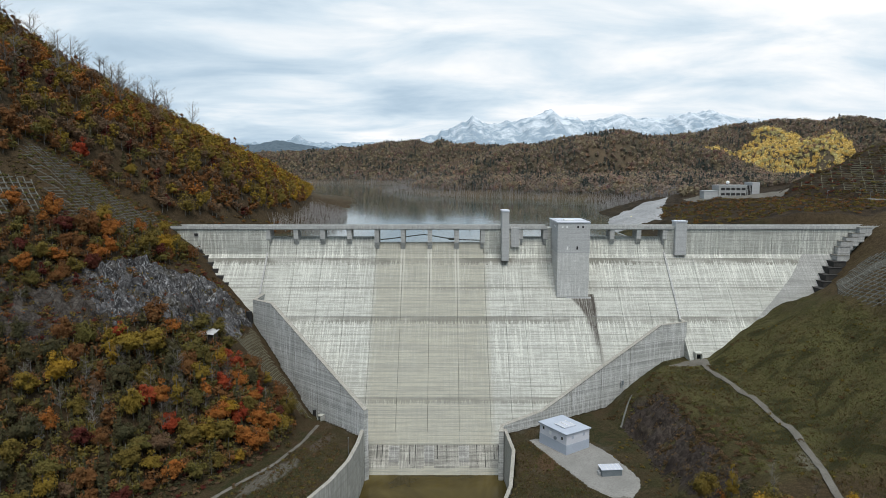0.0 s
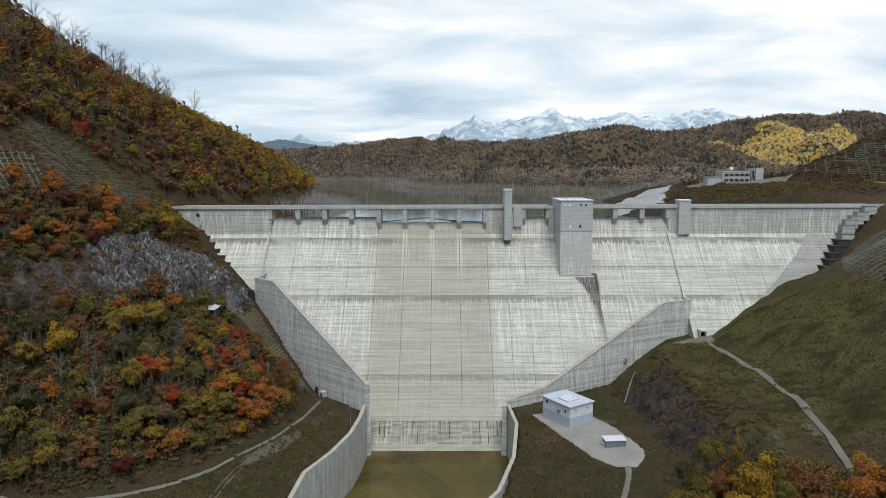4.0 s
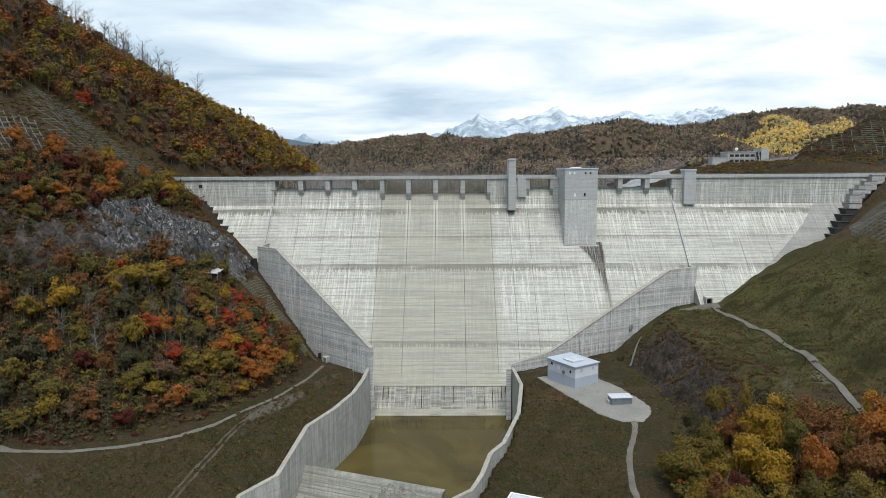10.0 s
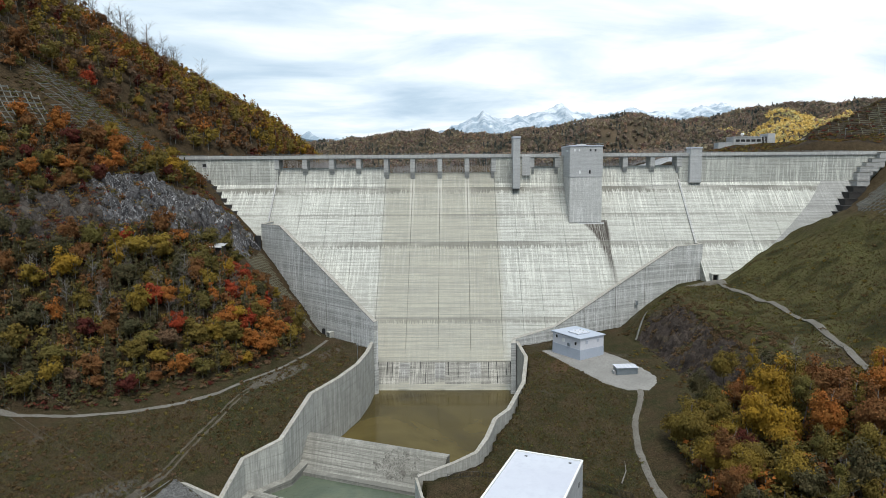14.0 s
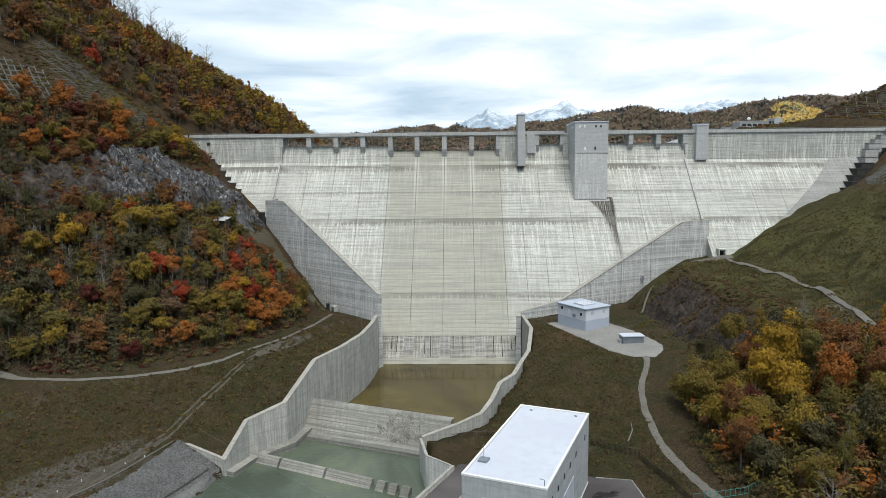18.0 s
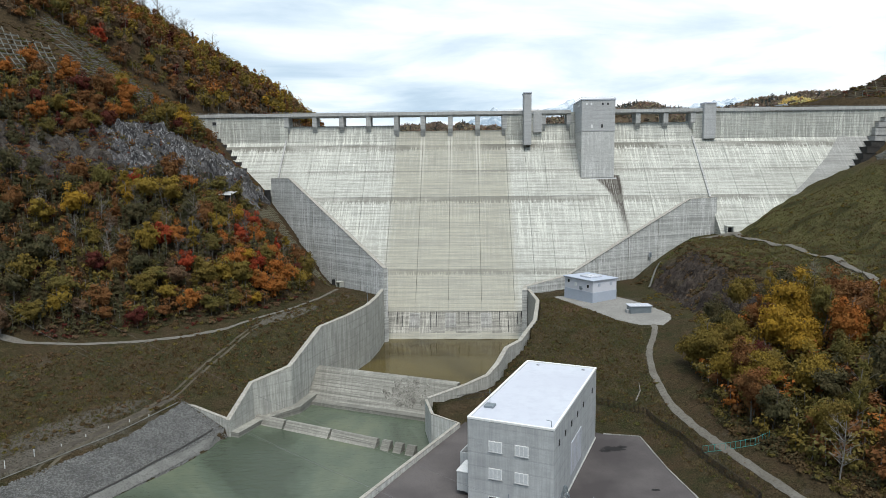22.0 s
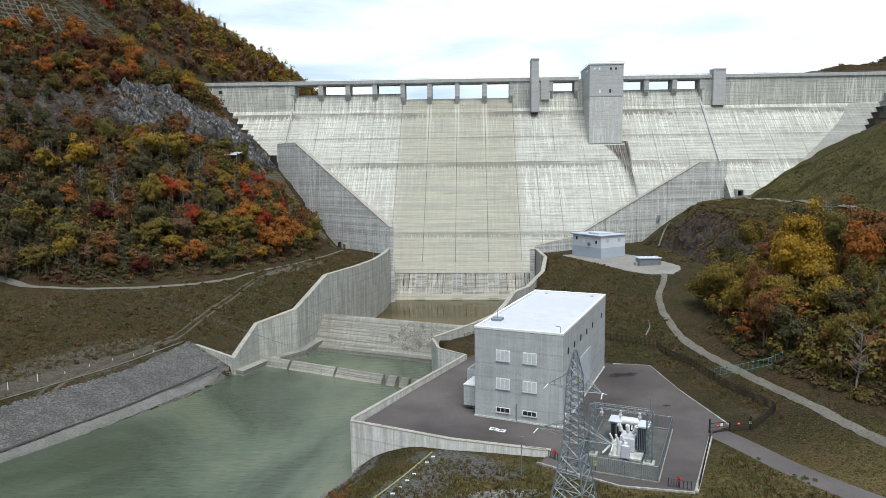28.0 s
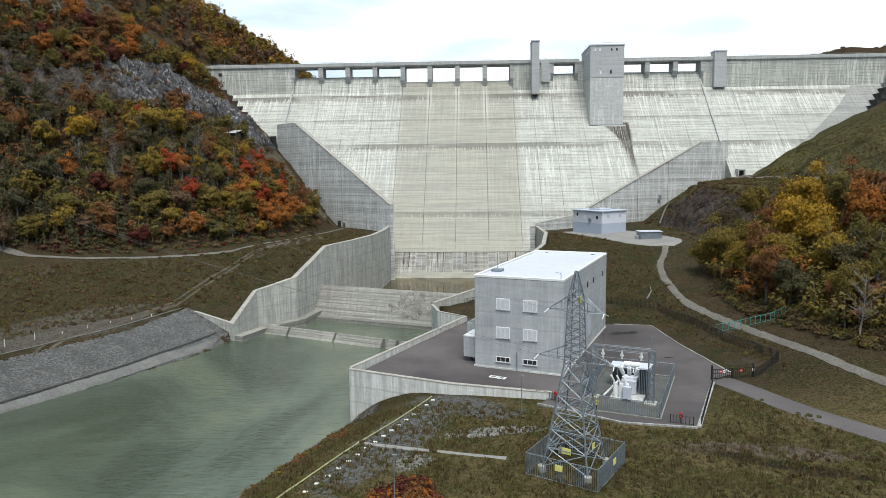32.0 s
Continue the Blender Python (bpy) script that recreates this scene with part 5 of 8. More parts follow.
M["yellow"] = two_scale("yellow_sign", (0.62, 0.58, 0.18), (0.68, 0.62, 0.22), (0.55, 0.5, 0.15))
for x, c in ((1.6, "red"), (2.3, "white"), (5.6, "red"), (8.0, "white")):
    pl = part("plate", boxed(x - 0.25, x + 0.25, -0.1, -0.05, 1.1, 1.6, 0.01), M[c], gate)
    part("bar_mark", boxed(x - 0.17, x + 0.17, -0.115, -0.1, 1.3, 1.38), M["white" if c == "red" else "red"], pl)


def sign_post(x, y, z, c, label):
    t = thing("sign", label, "sign", (x, y, z), -20)
    part("post", rod(bmesh.new(), (0, 0.06, -0.2), (0, 0.06, 1.6), 0.05), M["black"], t)
    pl = part("plate", boxed(-0.25, 0.25, -0.03, 0.03, 0.8, 1.6, 0.01), M[c], t)
    part("bar_mark", boxed(-0.15, 0.15, -0.045, -0.03, 1.2, 1.3), M["black"], pl)


sign_post(*yard(38.4, -15.6, 0.05), "red", "small red and white warning sign")
sign_post(*yard(26.0, -14.8, 0.05), "yellow", "small yellow warning sign")
sign_post(13.4, 104.6, 0.05, "red", "small red and white warning sign")

# inspection covers and wet patches in the yard
for x, y in ((5.6, -5.0), (7.2, -5.2)):
    c = thing("manhole_cover", "pale square inspection cover in the asphalt", "cover", yard(x, y, 0.06), -21.6, "inspection covers")
    part("frame", boxed(-0.75, 0.75, -0.6, 0.6, 0, 0.05, 0.01), M["white"], c)
    part("lid", boxed(-0.4, 0.4, -0.35, 0.35, 0.05, 0.08, 0.01), M["steel"], c)


def puddle_mat(k, b):
    b.inputs["Base Color"].default_value = (0.016, 0.015, 0.015, 1)
    b.inputs["Roughness"].default_value = 0.7
    b.inputs["Specular IOR Level"].default_value = 0.2


M["puddle"] = material("wet_asphalt", puddle_mat)
for x, y, r, sd in ((22.0, 36.5, 2.9, 1), (20.4, 34.6, 1.5, 2), (24.0, 38.5, 1.3, 4), (33.4, 19.5, 1.0, 3)):
    rr = random.Random(sd)
    c = Vector(yard(x, y, 0.0))
    bm = bmesh.new()
    vs = [bm.verts.new((c.x + r * rr.uniform(0.6, 1.15) * math.cos(i * 0.2618), c.y + r * 0.55 * rr.uniform(0.6, 1.15) * math.sin(i * 0.2618), 0.058)) for i in range(24)]
    bm.faces.new(vs)
    tagged(part("puddle", bm, M["puddle"]), "dark wet patch on the asphalt", "puddle", "puddles")

# ---- pylon and its fence ----
py = thing("pylon", "galvanised lattice steel transmission tower", "pylon", (12.9, 81.6, ground_z(12.9, 81.6)), -31.5)
for i, (sx, sy) in enumerate(((-1, -1), (1, -1), (1, 1), (-1, 1))):
    leg = part("leg", rod(bmesh.new(), (sx * 3.0, sy * 3.0, 0.2), (sx * 1.05, sy * 1.05, 13.5), 0.13, 5, 0.1), M["steel"], py)
    part("footing", rod(bmesh.new(), (sx * 3.05, sy * 3.05, -0.6), (sx * 3.05, sy * 3.05, 0.7), 0.5, 10), M["dam"], leg)
for j in range(4):
    a, b = ((-1, -1), (1, -1), (1, 1), (-1, 1))[j], ((1, -1), (1, 1), (-1, 1), (-1, -1))[j]
    zs = (0.6, 3.0, 5.3, 7.5, 9.6, 11.6, 13.5)
    for z0, z1 in zip(zs, zs[1:]):
        h0, h1 = 3.0 - 1.95 * z0 / 13.5, 3.0 - 1.95 * z1 / 13.5
        P = [Vector((s[0] * h0, s[1] * h0, z0)) for s in (a, b)]
        Q = [Vector((s[0] * h1, s[1] * h1, z1)) for s in (a, b)]
        for p, q_, r in ((P[0], Q[1], 0.07), (P[1], Q[0], 0.07), (Q[0], Q[1], 0.065), (P[0].lerp(Q[0], 0.5), P[0].lerp(Q[1], 0.25), 0.045), (P[1].lerp(Q[1], 0.5), P[1].lerp(Q[0], 0.25), 0.045)):
            part("brace", rod(bmesh.new(), p, q_, r, 4), M["steel"], py)
part("mast", lattice(bmesh.new(), (0, 0, 13.5), (0, 0, 22.0), 1.05, 0.75, 9, 0.08), M["steel"], py)
part("peak", lattice(bmesh.new(), (0, 0, 22.0), (0, 0, 25.2), 0.75, 0.12, 3, 0.075), M["steel"], py)
ARMS = []
for z, reach in ((20.2, 3.6), (14.0, 5.0)):
    for s in (-1, 1):
        tip = Vector((s * reach, 0, z))
        bm = bmesh.new()
        for sy in (-1, 1):
            rod(bm, (s * 0.8, sy * 0.8, z), tip, 0.05, 4)
            rod(bm, (s * 0.8, sy * 0.8, z + 1.9), tip, 0.04, 4)
        for f in (0.33, 0.66):
            p = [Vector((s * 0.8, sy * 0.8, z)).lerp(tip, f) for sy in (-1, 1)]
            rod(bm, p[0], p[1], 0.04, 3)
            rod(bm, p[0], Vector((s * 0.8, -0.8, z + 1.9)).lerp(tip, f), 0.04, 3)
        arm = part("crossarm", bm, M["steel"], py)
        for dy in (-1.0, 1.0):
            ins = part("insulator", rod(bmesh.new(), tip, tip + Vector((s * 0.2, dy * 1.0, -0.4)), 0.06, 6), M["white"], arm)
        ARMS.append(tip)
part("plate", boxed(-0.6, 0.6, -2.55, -2.5, 2.6, 3.4, 0.02), M["yellow"], py, "yellow warning plate")
part("plate", boxed(2.5, 2.55, -0.4, 0.4, 3.0, 3.8, 0.02), M["yellow"], py, "yellow warning plate")
part("marker", boxed(0.5, 0.9, -0.6, -0.5, 21.4, 22.2, 0.02), M["yellow"], py)
zf = ground_z(12.9, 81.6)
corners = [(6.6, 79.7), (14.6, 74.8), (19.4, 82.5), (11.4, 87.4), (6.6, 79.7)]
fence("pylon_fence", corners, 2.9, M["steel"], "tall grey steel bar fence round the pylon", 2.3, 0.22, ground_z, split=True)
for x, y, rz in ((10.4, 77.28, -31.5), (17.4, 79.1, 58)):
    pl = tagged(part("sign", boxed(-0.5, 0.5, -0.08, -0.03, 1.5, 2.3, 0.01), M["yellow"]), "yellow warning plate on the pylon fence", "sign")
    pl.matrix_basis = pose(x, y, ground_z(x, y), 0, 0, rz)

# overhead lines towards the far bank
M["wire"] = two_scale("wire", (0.15, 0.15, 0.15), (0.18, 0.18, 0.18), (0.12, 0.12, 0.12), metal=0.3, rough=0.5)
PYM = pose(12.9, 81.6, zf, 0, 0, -31.5)
for tip, end in zip(ARMS[:1] + ARMS[2:3] + ARMS[3:], ((-170, 196, 57), (-172, 190, 50), (-160, 180, 46))):
    a, b = PYM @ tip, Vector(end)
    cu = bpy.data.curves.new("power_line", "CURVE")
    cu.dimensions, cu.bevel_depth, cu.bevel_resolution = "3D", 0.016, 0
    sp = cu.splines.new("POLY")
    sp.points.add(24)
    for i in range(25):
        f = i / 24
        p = a.lerp(b, f)
        sp.points[i].co = (p.x, p.y, p.z - 4.5 * 4 * f * (1 - f), 1)
    cu.materials.append(M["wire"])
    tagged(new("power_line", cu), "thin dark overhead power line", "cable", "power lines")
for k, tip in enumerate(ARMS[1::2] + ARMS[3:]):
    a, b = PYM @ tip, Vector(yard(25.8 + 3 * k, -9, 6.9))
    cu = bpy.data.curves.new("power_line", "CURVE")
    cu.dimensions, cu.bevel_depth, cu.bevel_resolution = "3D", 0.016, 0
    sp = cu.splines.new("POLY")
    sp.points.add(10)
    for i in range(11):
        f = i / 10
        p = a.lerp(b, f)
        sp.points[i].co = (p.x, p.y, p.z - 1.2 * 4 * f * (1 - f), 1)
    cu.materials.append(M["wire"])
    tagged(new("power_line", cu), "thin dark overhead power line", "cable", "power lines")

# lamp post by the quay and a thin marker pole
for x, y, h in ((7.6, 99.5, 6.2), (-8.9, 72.0, 6.0), (-39, 262, 7.0)):
    t = thing("lamp_post", "thin grey steel pole on the grass", "pole", (x, y, ground_z(x, y)))
    part("pole", rod(bmesh.new(), (0, 0, -0.3), (0, 0, h), 0.09, 6, 0.06), M["steel"], t)
    part("head", boxed(-0.15, 0.35, -0.1, 0.1, h, h + 0.14, 0.02), M["steel"], t)

# access road outside the gate
drape("access_road", [(43.5, 116), (45.8, 112), (49.8, 102), (55.5, 93), (66, 80), (84, 62), (120, 30)], 5.0, M["asphalt"], "worn asphalt access road outside the gate", "road", 0.14)

# ---- gate house above the basin ----
vh = thing("valve_house", "two-tone pale blue gate house on a concrete pad", "building", (50.4, 260.0, 11.2), 33.0)
vh.scale = (1.08, 1.08, 1.08)
part("wall_block", boxed(0, 12.0, 0, 15.2, 4.6, 8.8, 0.06), M["bluewall"], vh)
part("lower_wall", boxed(-0.05, 12.05, -0.05, 15.25, -0.6, 4.6, 0.06), M["bluelow"], vh, "blue grey lower cladding")
part("roof", boxed(-0.5, 12.5, -0.5, 15.7, 8.8, 9.15, 0.08), M["bluelow"], vh, "grey sheet roof with overhang")
sk = part("skylight", boxed(2.6, 8.6, 4.0, 9.5, 9.15, 9.6, 0.06), M["roof"], vh)
for i in range(3):
    part("rib", boxed(2.6 + i * 2.7, 2.8 + i * 2.7, 3.9, 9.6, 9.6, 9.75), M["white"], sk)
for y, z, m_ in ((2.4, 6.6, "dark"), (9.0, 6.6, "white"), (12.8, 7.4, "dark")):
    w = part("window", boxed(-0.12, 0.05, y - 0.5, y + 0.5, z - 0.6, z + 0.6, 0.02), M[m_], vh)
    part("frame", boxed(-0.09, 0.02, y - 0.62, y + 0.62, z - 0.72, z + 0.72, 0.02), M["white"], w)
fan = part("vent_fan", rod(bmesh.new(), (-0.5, 6.0, 5.6), (0.02, 6.0, 5.6), 0.7, 10), M["steel"], vh)
for x in (3.2, 9.0):
    part("louvre", boxed(x - 0.5, x + 0.5, -0.12, 0.05, 6.6, 7.8, 0.02), M["bluelow"], vh)
part("gutter", rod(bmesh.new(), (-0.5, -0.5, 8.8), (-0.5, 15.7, 8.8), 0.12), M["steel"], vh)
shed = thing("shed", "low pale metal shed on the gravel pad", "shed", (60.6, 241.2, 11.1), 4.0)
part("wall_block", boxed(0, 7.8, 0, 4.6, -0.3, 3.4, 0.05), M["steel"], shed)
part("roof", boxed(-0.3, 8.1, -0.3, 4.9, 3.4, 3.65, 0.05), M["roof"], shed)
for i in range(5):
    part("seam", boxed(i * 1.55 + 0.6, i * 1.55 + 0.72, -0.3, 4.9, 3.65, 3.75), M["white"], shed)
part("end_unit", boxed(-0.9, 0, 1.2, 3.2, 0, 2.0, 0.05), M["tower"], shed)

# hillside shed on the left bank
hs = thing("hillside_shed", "small pale metal-roofed shelter on the wooded slope", "shed", (-112.0, 293.0, ground_z(-107, 293) + 1.2), -14)
part("wall_block", boxed(0.4, 9.6, 0.4, 3.4, -5, 1.5, 0.05), M["soil"], hs)
for i in range(3):
    part("roof_sheet", prism_x(bmesh.new(), [(-0.5, 1.4), (4.4, 2.9), (4.4, 3.05), (-0.5, 1.55)], -0.2 + i * 3.45, 3.2 + i * 3.45), M["tower"], hs)
for i in range(4):
    part("post", boxed(0.2 + i * 3.1, 0.4 + i * 3.1, -0.2, 0.0, -5, 1.5, 0.02), M["steel"], hs)

# baffle blocks across the river below the sub dam
a, b = Vector((-62, 189.2)), Vector((-14, 167.2))
d = (b - a).normalized()
q = Vector((-d.y, d.x))
L = (b - a).length
for f0, f1 in ((0.0, 0.20), (0.215, 0.505), (0.52, 0.80), (0.832, 0.880), (0.905, 0.950), (0.976, 1.022)):
    bm = bmesh.new()
    prof = [(0.9, -12), (0.9, -7.0), (-0.1, -6.8), (-2.0, -9.4), (-2.0, -12)]
    rows = []
    for f in (f0, f1):
        p = a + d * L * f
        rows.append([bm.verts.new((p.x + q.x * o, p.y + q.y * o, z)) for o, z in prof])
    bm.faces.new(rows[0]), bm.faces.new(rows[1][::-1])
    for i in range(len(prof)):
        j = (i + 1) % len(prof)
        bm.faces.new((rows[0][i], rows[1][i], rows[1][j], rows[0][j]))
    bmesh.ops.recalc_face_normals(bm, faces=bm.faces)
    tagged(part("baffle_block", bm, M["sill"]), "low mossy concrete baffle block in the water", "block", "baffle blocks")
# footing ledge beside the left basin wall
bm = wall_line([(-66.0, 178.0, -12, -7.6), (-62.4, 188.2, -12, -7.6), (-53.0, 197.4, -12, -6.8), (-50.6, 208, -12, -6.6)], -2.8)
tagged(part("wall_ledge", bm, M["sill"]), "pale concrete footing ledge below the wall", "ledge", kind="structure")

# ---- plants ----
RNG = np.random.RandomState(7)


def quads_mesh(name, V, mat, smooth=False):
    """A mesh from an (n, 4, 3) or (n, 3, 3) array of quads or triangles, quickly."""
    k, w = V.shape[:2]
    me = bpy.data.meshes.new(name)
    me.vertices.add(w * k)
    me.vertices.foreach_set("co", V.reshape(-1).astype(np.float32))
    me.loops.add(w * k)
    me.loops.foreach_set("vertex_index", np.arange(w * k, dtype=np.int32))
    me.polygons.add(k)
    me.polygons.foreach_set("loop_start", np.arange(0, w * k, w, dtype=np.int32))
    me.polygons.foreach_set("loop_total", np.full(k, w, np.int32))
    me.materials.append(mat)
    me.update(calc_edges=True)
    me.validate()
    return me


def leaf_quads(C, size, out=None, flat=0.5, rng=RNG, tri=False):
    """Leaf sprays at the centres C: bent, uneven quads facing outwards and up."""
    k = len(C)
    nrm = rng.normal(size=(k, 3))
    if out is not None:
        nrm = nrm * (1 - flat) + out * flat * 2.0
    nrm[:, 2] += 0.5
    nrm /= np.linalg.norm(nrm, axis=1)[:, None] + 1e-9
    ref = rng.normal(size=(k, 3))
    u = np.cross(nrm, ref)
    u /= np.linalg.norm(u, axis=1)[:, None] + 1e-9
    v = np.cross(nrm, u)
    s = size * rng.uniform(0.6, 1.35, size=(k, 1))
    if tri:
        return np.stack([C - u * s * 0.62 - v * s * rng.uniform(0.2, 0.5, (k, 1)), C + u * s * 0.62 - v * s * rng.uniform(0.1, 0.5, (k, 1)), C + v * s * rng.uniform(0.5, 0.85, (k, 1)) - nrm * s * 0.12], 1)
    Q = np.stack([C - u * s * 0.5, C - v * s * rng.uniform(0.3, 0.6, (k, 1)), C + u * s * 0.5, C + v * s * rng.uniform(0.3, 0.6, (k, 1))], 1)
    Q[:, 1] -= nrm * s * 0.15
    return Q


def crown_points(kind, k, rng, solid=False):
    """Points in an uneven crown about one metre in radius, base at z=0."""
    if kind == "cone":
        z = rng.uniform(0, 1, k) ** 1.3
        tier = 0.75 + 0.25 * np.cos(z * 28)
        r = (1 - z) * 0.52 * np.sqrt(rng.uniform(0.25, 1, k)) * tier + 0.02
        a = rng.uniform(0, 6.283, k)
        P = np.stack([r * np.cos(a), r * np.sin(a), z * 2.2 + 0.05 - r * 0.25], 1)
        O = np.stack([np.cos(a), np.sin(a), np.full(k, 0.3)], 1)
        return P, O
    lobes = {"round": 30, "tall": 26, "wide": 34}[kind]
    stretch = {"round": 0.85, "tall": 1.5, "wide": 0.62}[kind]
    Lc = rng.normal(size=(lobes, 3))
    Lc /= np.linalg.norm(Lc, axis=1)[:, None]
    Lc *= rng.uniform(0.30, 0.86, (lobes, 1)) * (1.0 - 0.22 * (Lc[:, 2:3] < -0.2))
    Lc[:, 2] = Lc[:, 2] * stretch
    R = rng.uniform(0.15, 0.34, lobes)
    if solid:  # fewer, fuller clumps for trees seen from far off
        Lc, R = Lc[:14], R[:14] * 1.35
        lobes = 14
    i = rng.randint(0, lobes, k)
    D = rng.normal(size=(k, 3))
    D /= np.linalg.norm(D, axis=1)[:, None]
    P = Lc[i] + D * (R[i] * rng.uniform(0.15, 1.45, k) ** 0.7)[:, None] * np.array([1.15, 1.15, 0.62])
    P[:, 2] += 0.9 * stretch
    if kind == "tall":
        P[:, :2] *= np.clip(1.15 - 0.32 * P[:, 2:3], 0.25, 1)
    # leaves face out of their own clump and out of the whole crown
    A = P - np.array([0, 0, 0.75 * stretch])
    A /= np.linalg.norm(A, axis=1)[:, None] + 1e-9
    O = D * 0.5 + A * 0.6
    return P, O / (np.linalg.norm(O, axis=1)[:, None] + 1e-9)


def leaf_mat(name, a, b, c):
    def build(k, bs):
        inf = k("ShaderNodeObjectInfo").outputs["Random"]
        isl = k("ShaderNodeNewGeometry").outputs["Random Per Island"]
        spot = k.noise(world_pos(k), 0.17, 2.0, 0.5)
        col = k.mix(k.math("MULTIPLY_ADD", isl, 0.5, k.math("MULTIPLY", k.ramp(spot, [(0.38, g(0)), (0.62, g(1))]), 0.5)), (*a, 1), (*b, 1))
        col = k.mix(k.math("MULTIPLY", k.math("FRACT", k.math("ADD", inf, k.math("MULTIPLY", spot, 3.0))), 0.6), col, (*c, 1))
        link(k, col, bs, "Base Color")
        bs.inputs["Roughness"].default_value = 0.75
        bs.inputs["Specular IOR Level"].default_value = 0.05
        tr = k("ShaderNodeBsdfTranslucent", {"Color": col})
        mx = k("ShaderNodeMixShader", {0: 0.25, 1: bs.outputs[0], 2: tr.outputs[0]})
        return mx.outputs[0]
    m = bpy.data.materials.new(name)
    m.use_nodes = True
    k = N(m.node_tree)
    bs = k("ShaderNodeBsdfPrincipled")
    k("ShaderNodeOutputMaterial", {0: build(k, bs)})
    return m


LEAF = {
    "red": leaf_mat("red_leaves", (0.34, 0.055, 0.026), (0.22, 0.036, 0.020), (0.28, 0.075, 0.028)),
    "orange": leaf_mat("orange_leaves", (0.37, 0.128, 0.030), (0.26, 0.092, 0.025), (0.25, 0.120, 0.034)),
    "rust": leaf_mat("rust_leaves", (0.205, 0.086, 0.032), (0.127, 0.060, 0.027), (0.162, 0.092, 0.037)),
    "yellow": leaf_mat("yellow_leaves", (0.36, 0.215, 0.026), (0.24, 0.14, 0.02), (0.24, 0.155, 0.03)),
    "olive": leaf_mat("olive_leaves", (0.185, 0.137, 0.031), (0.103, 0.083, 0.025), (0.151, 0.103, 0.029)),
    "green": leaf_mat("green_leaves", (0.136, 0.121, 0.034), (0.081, 0.076, 0.028), (0.155, 0.108, 0.034)),
    "dark": leaf_mat("dark_needles", (0.081, 0.078, 0.039), (0.051, 0.051, 0.028), (0.101, 0.076, 0.037)),
    "umber": leaf_mat("umber_leaves", (0.151, 0.090, 0.052), (0.101, 0.063, 0.040), (0.134, 0.094, 0.056)),
    "gilt": leaf_mat("olive_gold_leaves", (0.250, 0.172, 0.030), (0.165, 0.118, 0.026), (0.205, 0.138, 0.030)),
    "wine": leaf_mat("wine_leaves", (0.12, 0.0288, 0.024), (0.072, 0.0216, 0.0192), (0.108, 0.048, 0.024)),
    # sunlight on the far hill is put into these two bright leaf colours
    "gold": leaf_mat("sunlit_gold_leaves", (0.76, 0.60, 0.25), (0.66, 0.46, 0.13), (0.70, 0.47, 0.13)),
    "birch": leaf_mat("sunlit_pale_leaves", (0.62, 0.56, 0.27), (0.50, 0.46, 0.21), (0.58, 0.44, 0.18)),
    # air haze over the far hills is put into these paler, greyer colours
    "far_dark": leaf_mat("hazed_dark_needles", (0.071, 0.083, 0.078), (0.050, 0.061, 0.059), (0.076, 0.082, 0.074)),
    "far_green": leaf_mat("hazed_green_leaves", (0.158, 0.149, 0.110), (0.111, 0.107, 0.085), (0.148, 0.130, 0.098)),
    "far_rust": leaf_mat("hazed_rust_leaves", (0.257, 0.187, 0.145), (0.169, 0.127, 0.103), (0.209, 0.162, 0.127)),
    "far_olive": leaf_mat("hazed_olive_leaves", (0.304, 0.253, 0.161), (0.211, 0.174, 0.119), (0.236, 0.190, 0.125)),
    "far_orange": leaf_mat("hazed_orange_leaves", (0.375, 0.237, 0.150), (0.264, 0.168, 0.114), (0.278, 0.182, 0.128)),
    "far_wine": leaf_mat("hazed_wine_leaves", (0.236, 0.136, 0.124), (0.162, 0.095, 0.092), (0.201, 0.124, 0.108)),
}
M["bark"] = two_scale("grey_bark", (0.10, 0.085, 0.07), (0.15, 0.135, 0.12), (0.07, 0.06, 0.05), 0.6, 6.0, 0.9)
M["palebark"] = two_scale("pale_bark", (0.17, 0.155, 0.14), (0.24, 0.225, 0.205), (0.11, 0.10, 0.088), 0.6, 5.0, 0.9)


def limb_mesh(name, height_, radius, seed, mat, bare=False):
    rng = random.Random(seed)
    bm = bmesh.new()
    lean = Vector((rng.uniform(-0.06, 0.06), rng.uniform(-0.06, 0.06), 1))
    p, r = Vector((0, 0, -1.2)), radius
    seg = 4
    pts = [p.copy()]
    for i in range(seg):
        q = p + lean * ((height_ + 1.2) / seg) + Vector((rng.uniform(-0.2, 0.2), rng.uniform(-0.2, 0.2), 0))
        rod(bm, p, q, r, 6, r * 0.72)
        p, r = q, r * 0.72
        pts.append(p.copy())
    k = 24 if bare else 7
    for i in range(k):
        f = rng.uniform(0.35, 0.95)
        j = min(int(f * seg), seg - 1)
        a = pts[j].lerp(pts[j + 1], f * seg - j)
        ang = rng.uniform(0, 6.28)
        ln = height_ * rng.uniform(0.18, 0.34)
        q = a + Vector((math.cos(ang) * ln * 0.75, math.sin(ang) * ln * 0.75, ln * 0.65))
        rr = radius * (1 - f * 0.7) * 0.45
        rod(bm, a, q, rr, 4, rr * 0.35)
        for _ in range(6 if bare else 0):
            c = a.lerp(q, rng.uniform(0.35, 0.95))
            e = c + Vector((rng.uniform(-1, 1), rng.uniform(-1, 1), rng.uniform(0.1, 1))) * ln * 0.35
            rod(bm, c, e, rr * 0.5, 3, rr * 0.2)
    me = bpy.data.meshes.new(name)
    bm.to_mesh(me)
    bm.free()
    me.materials.append(mat)
    return me


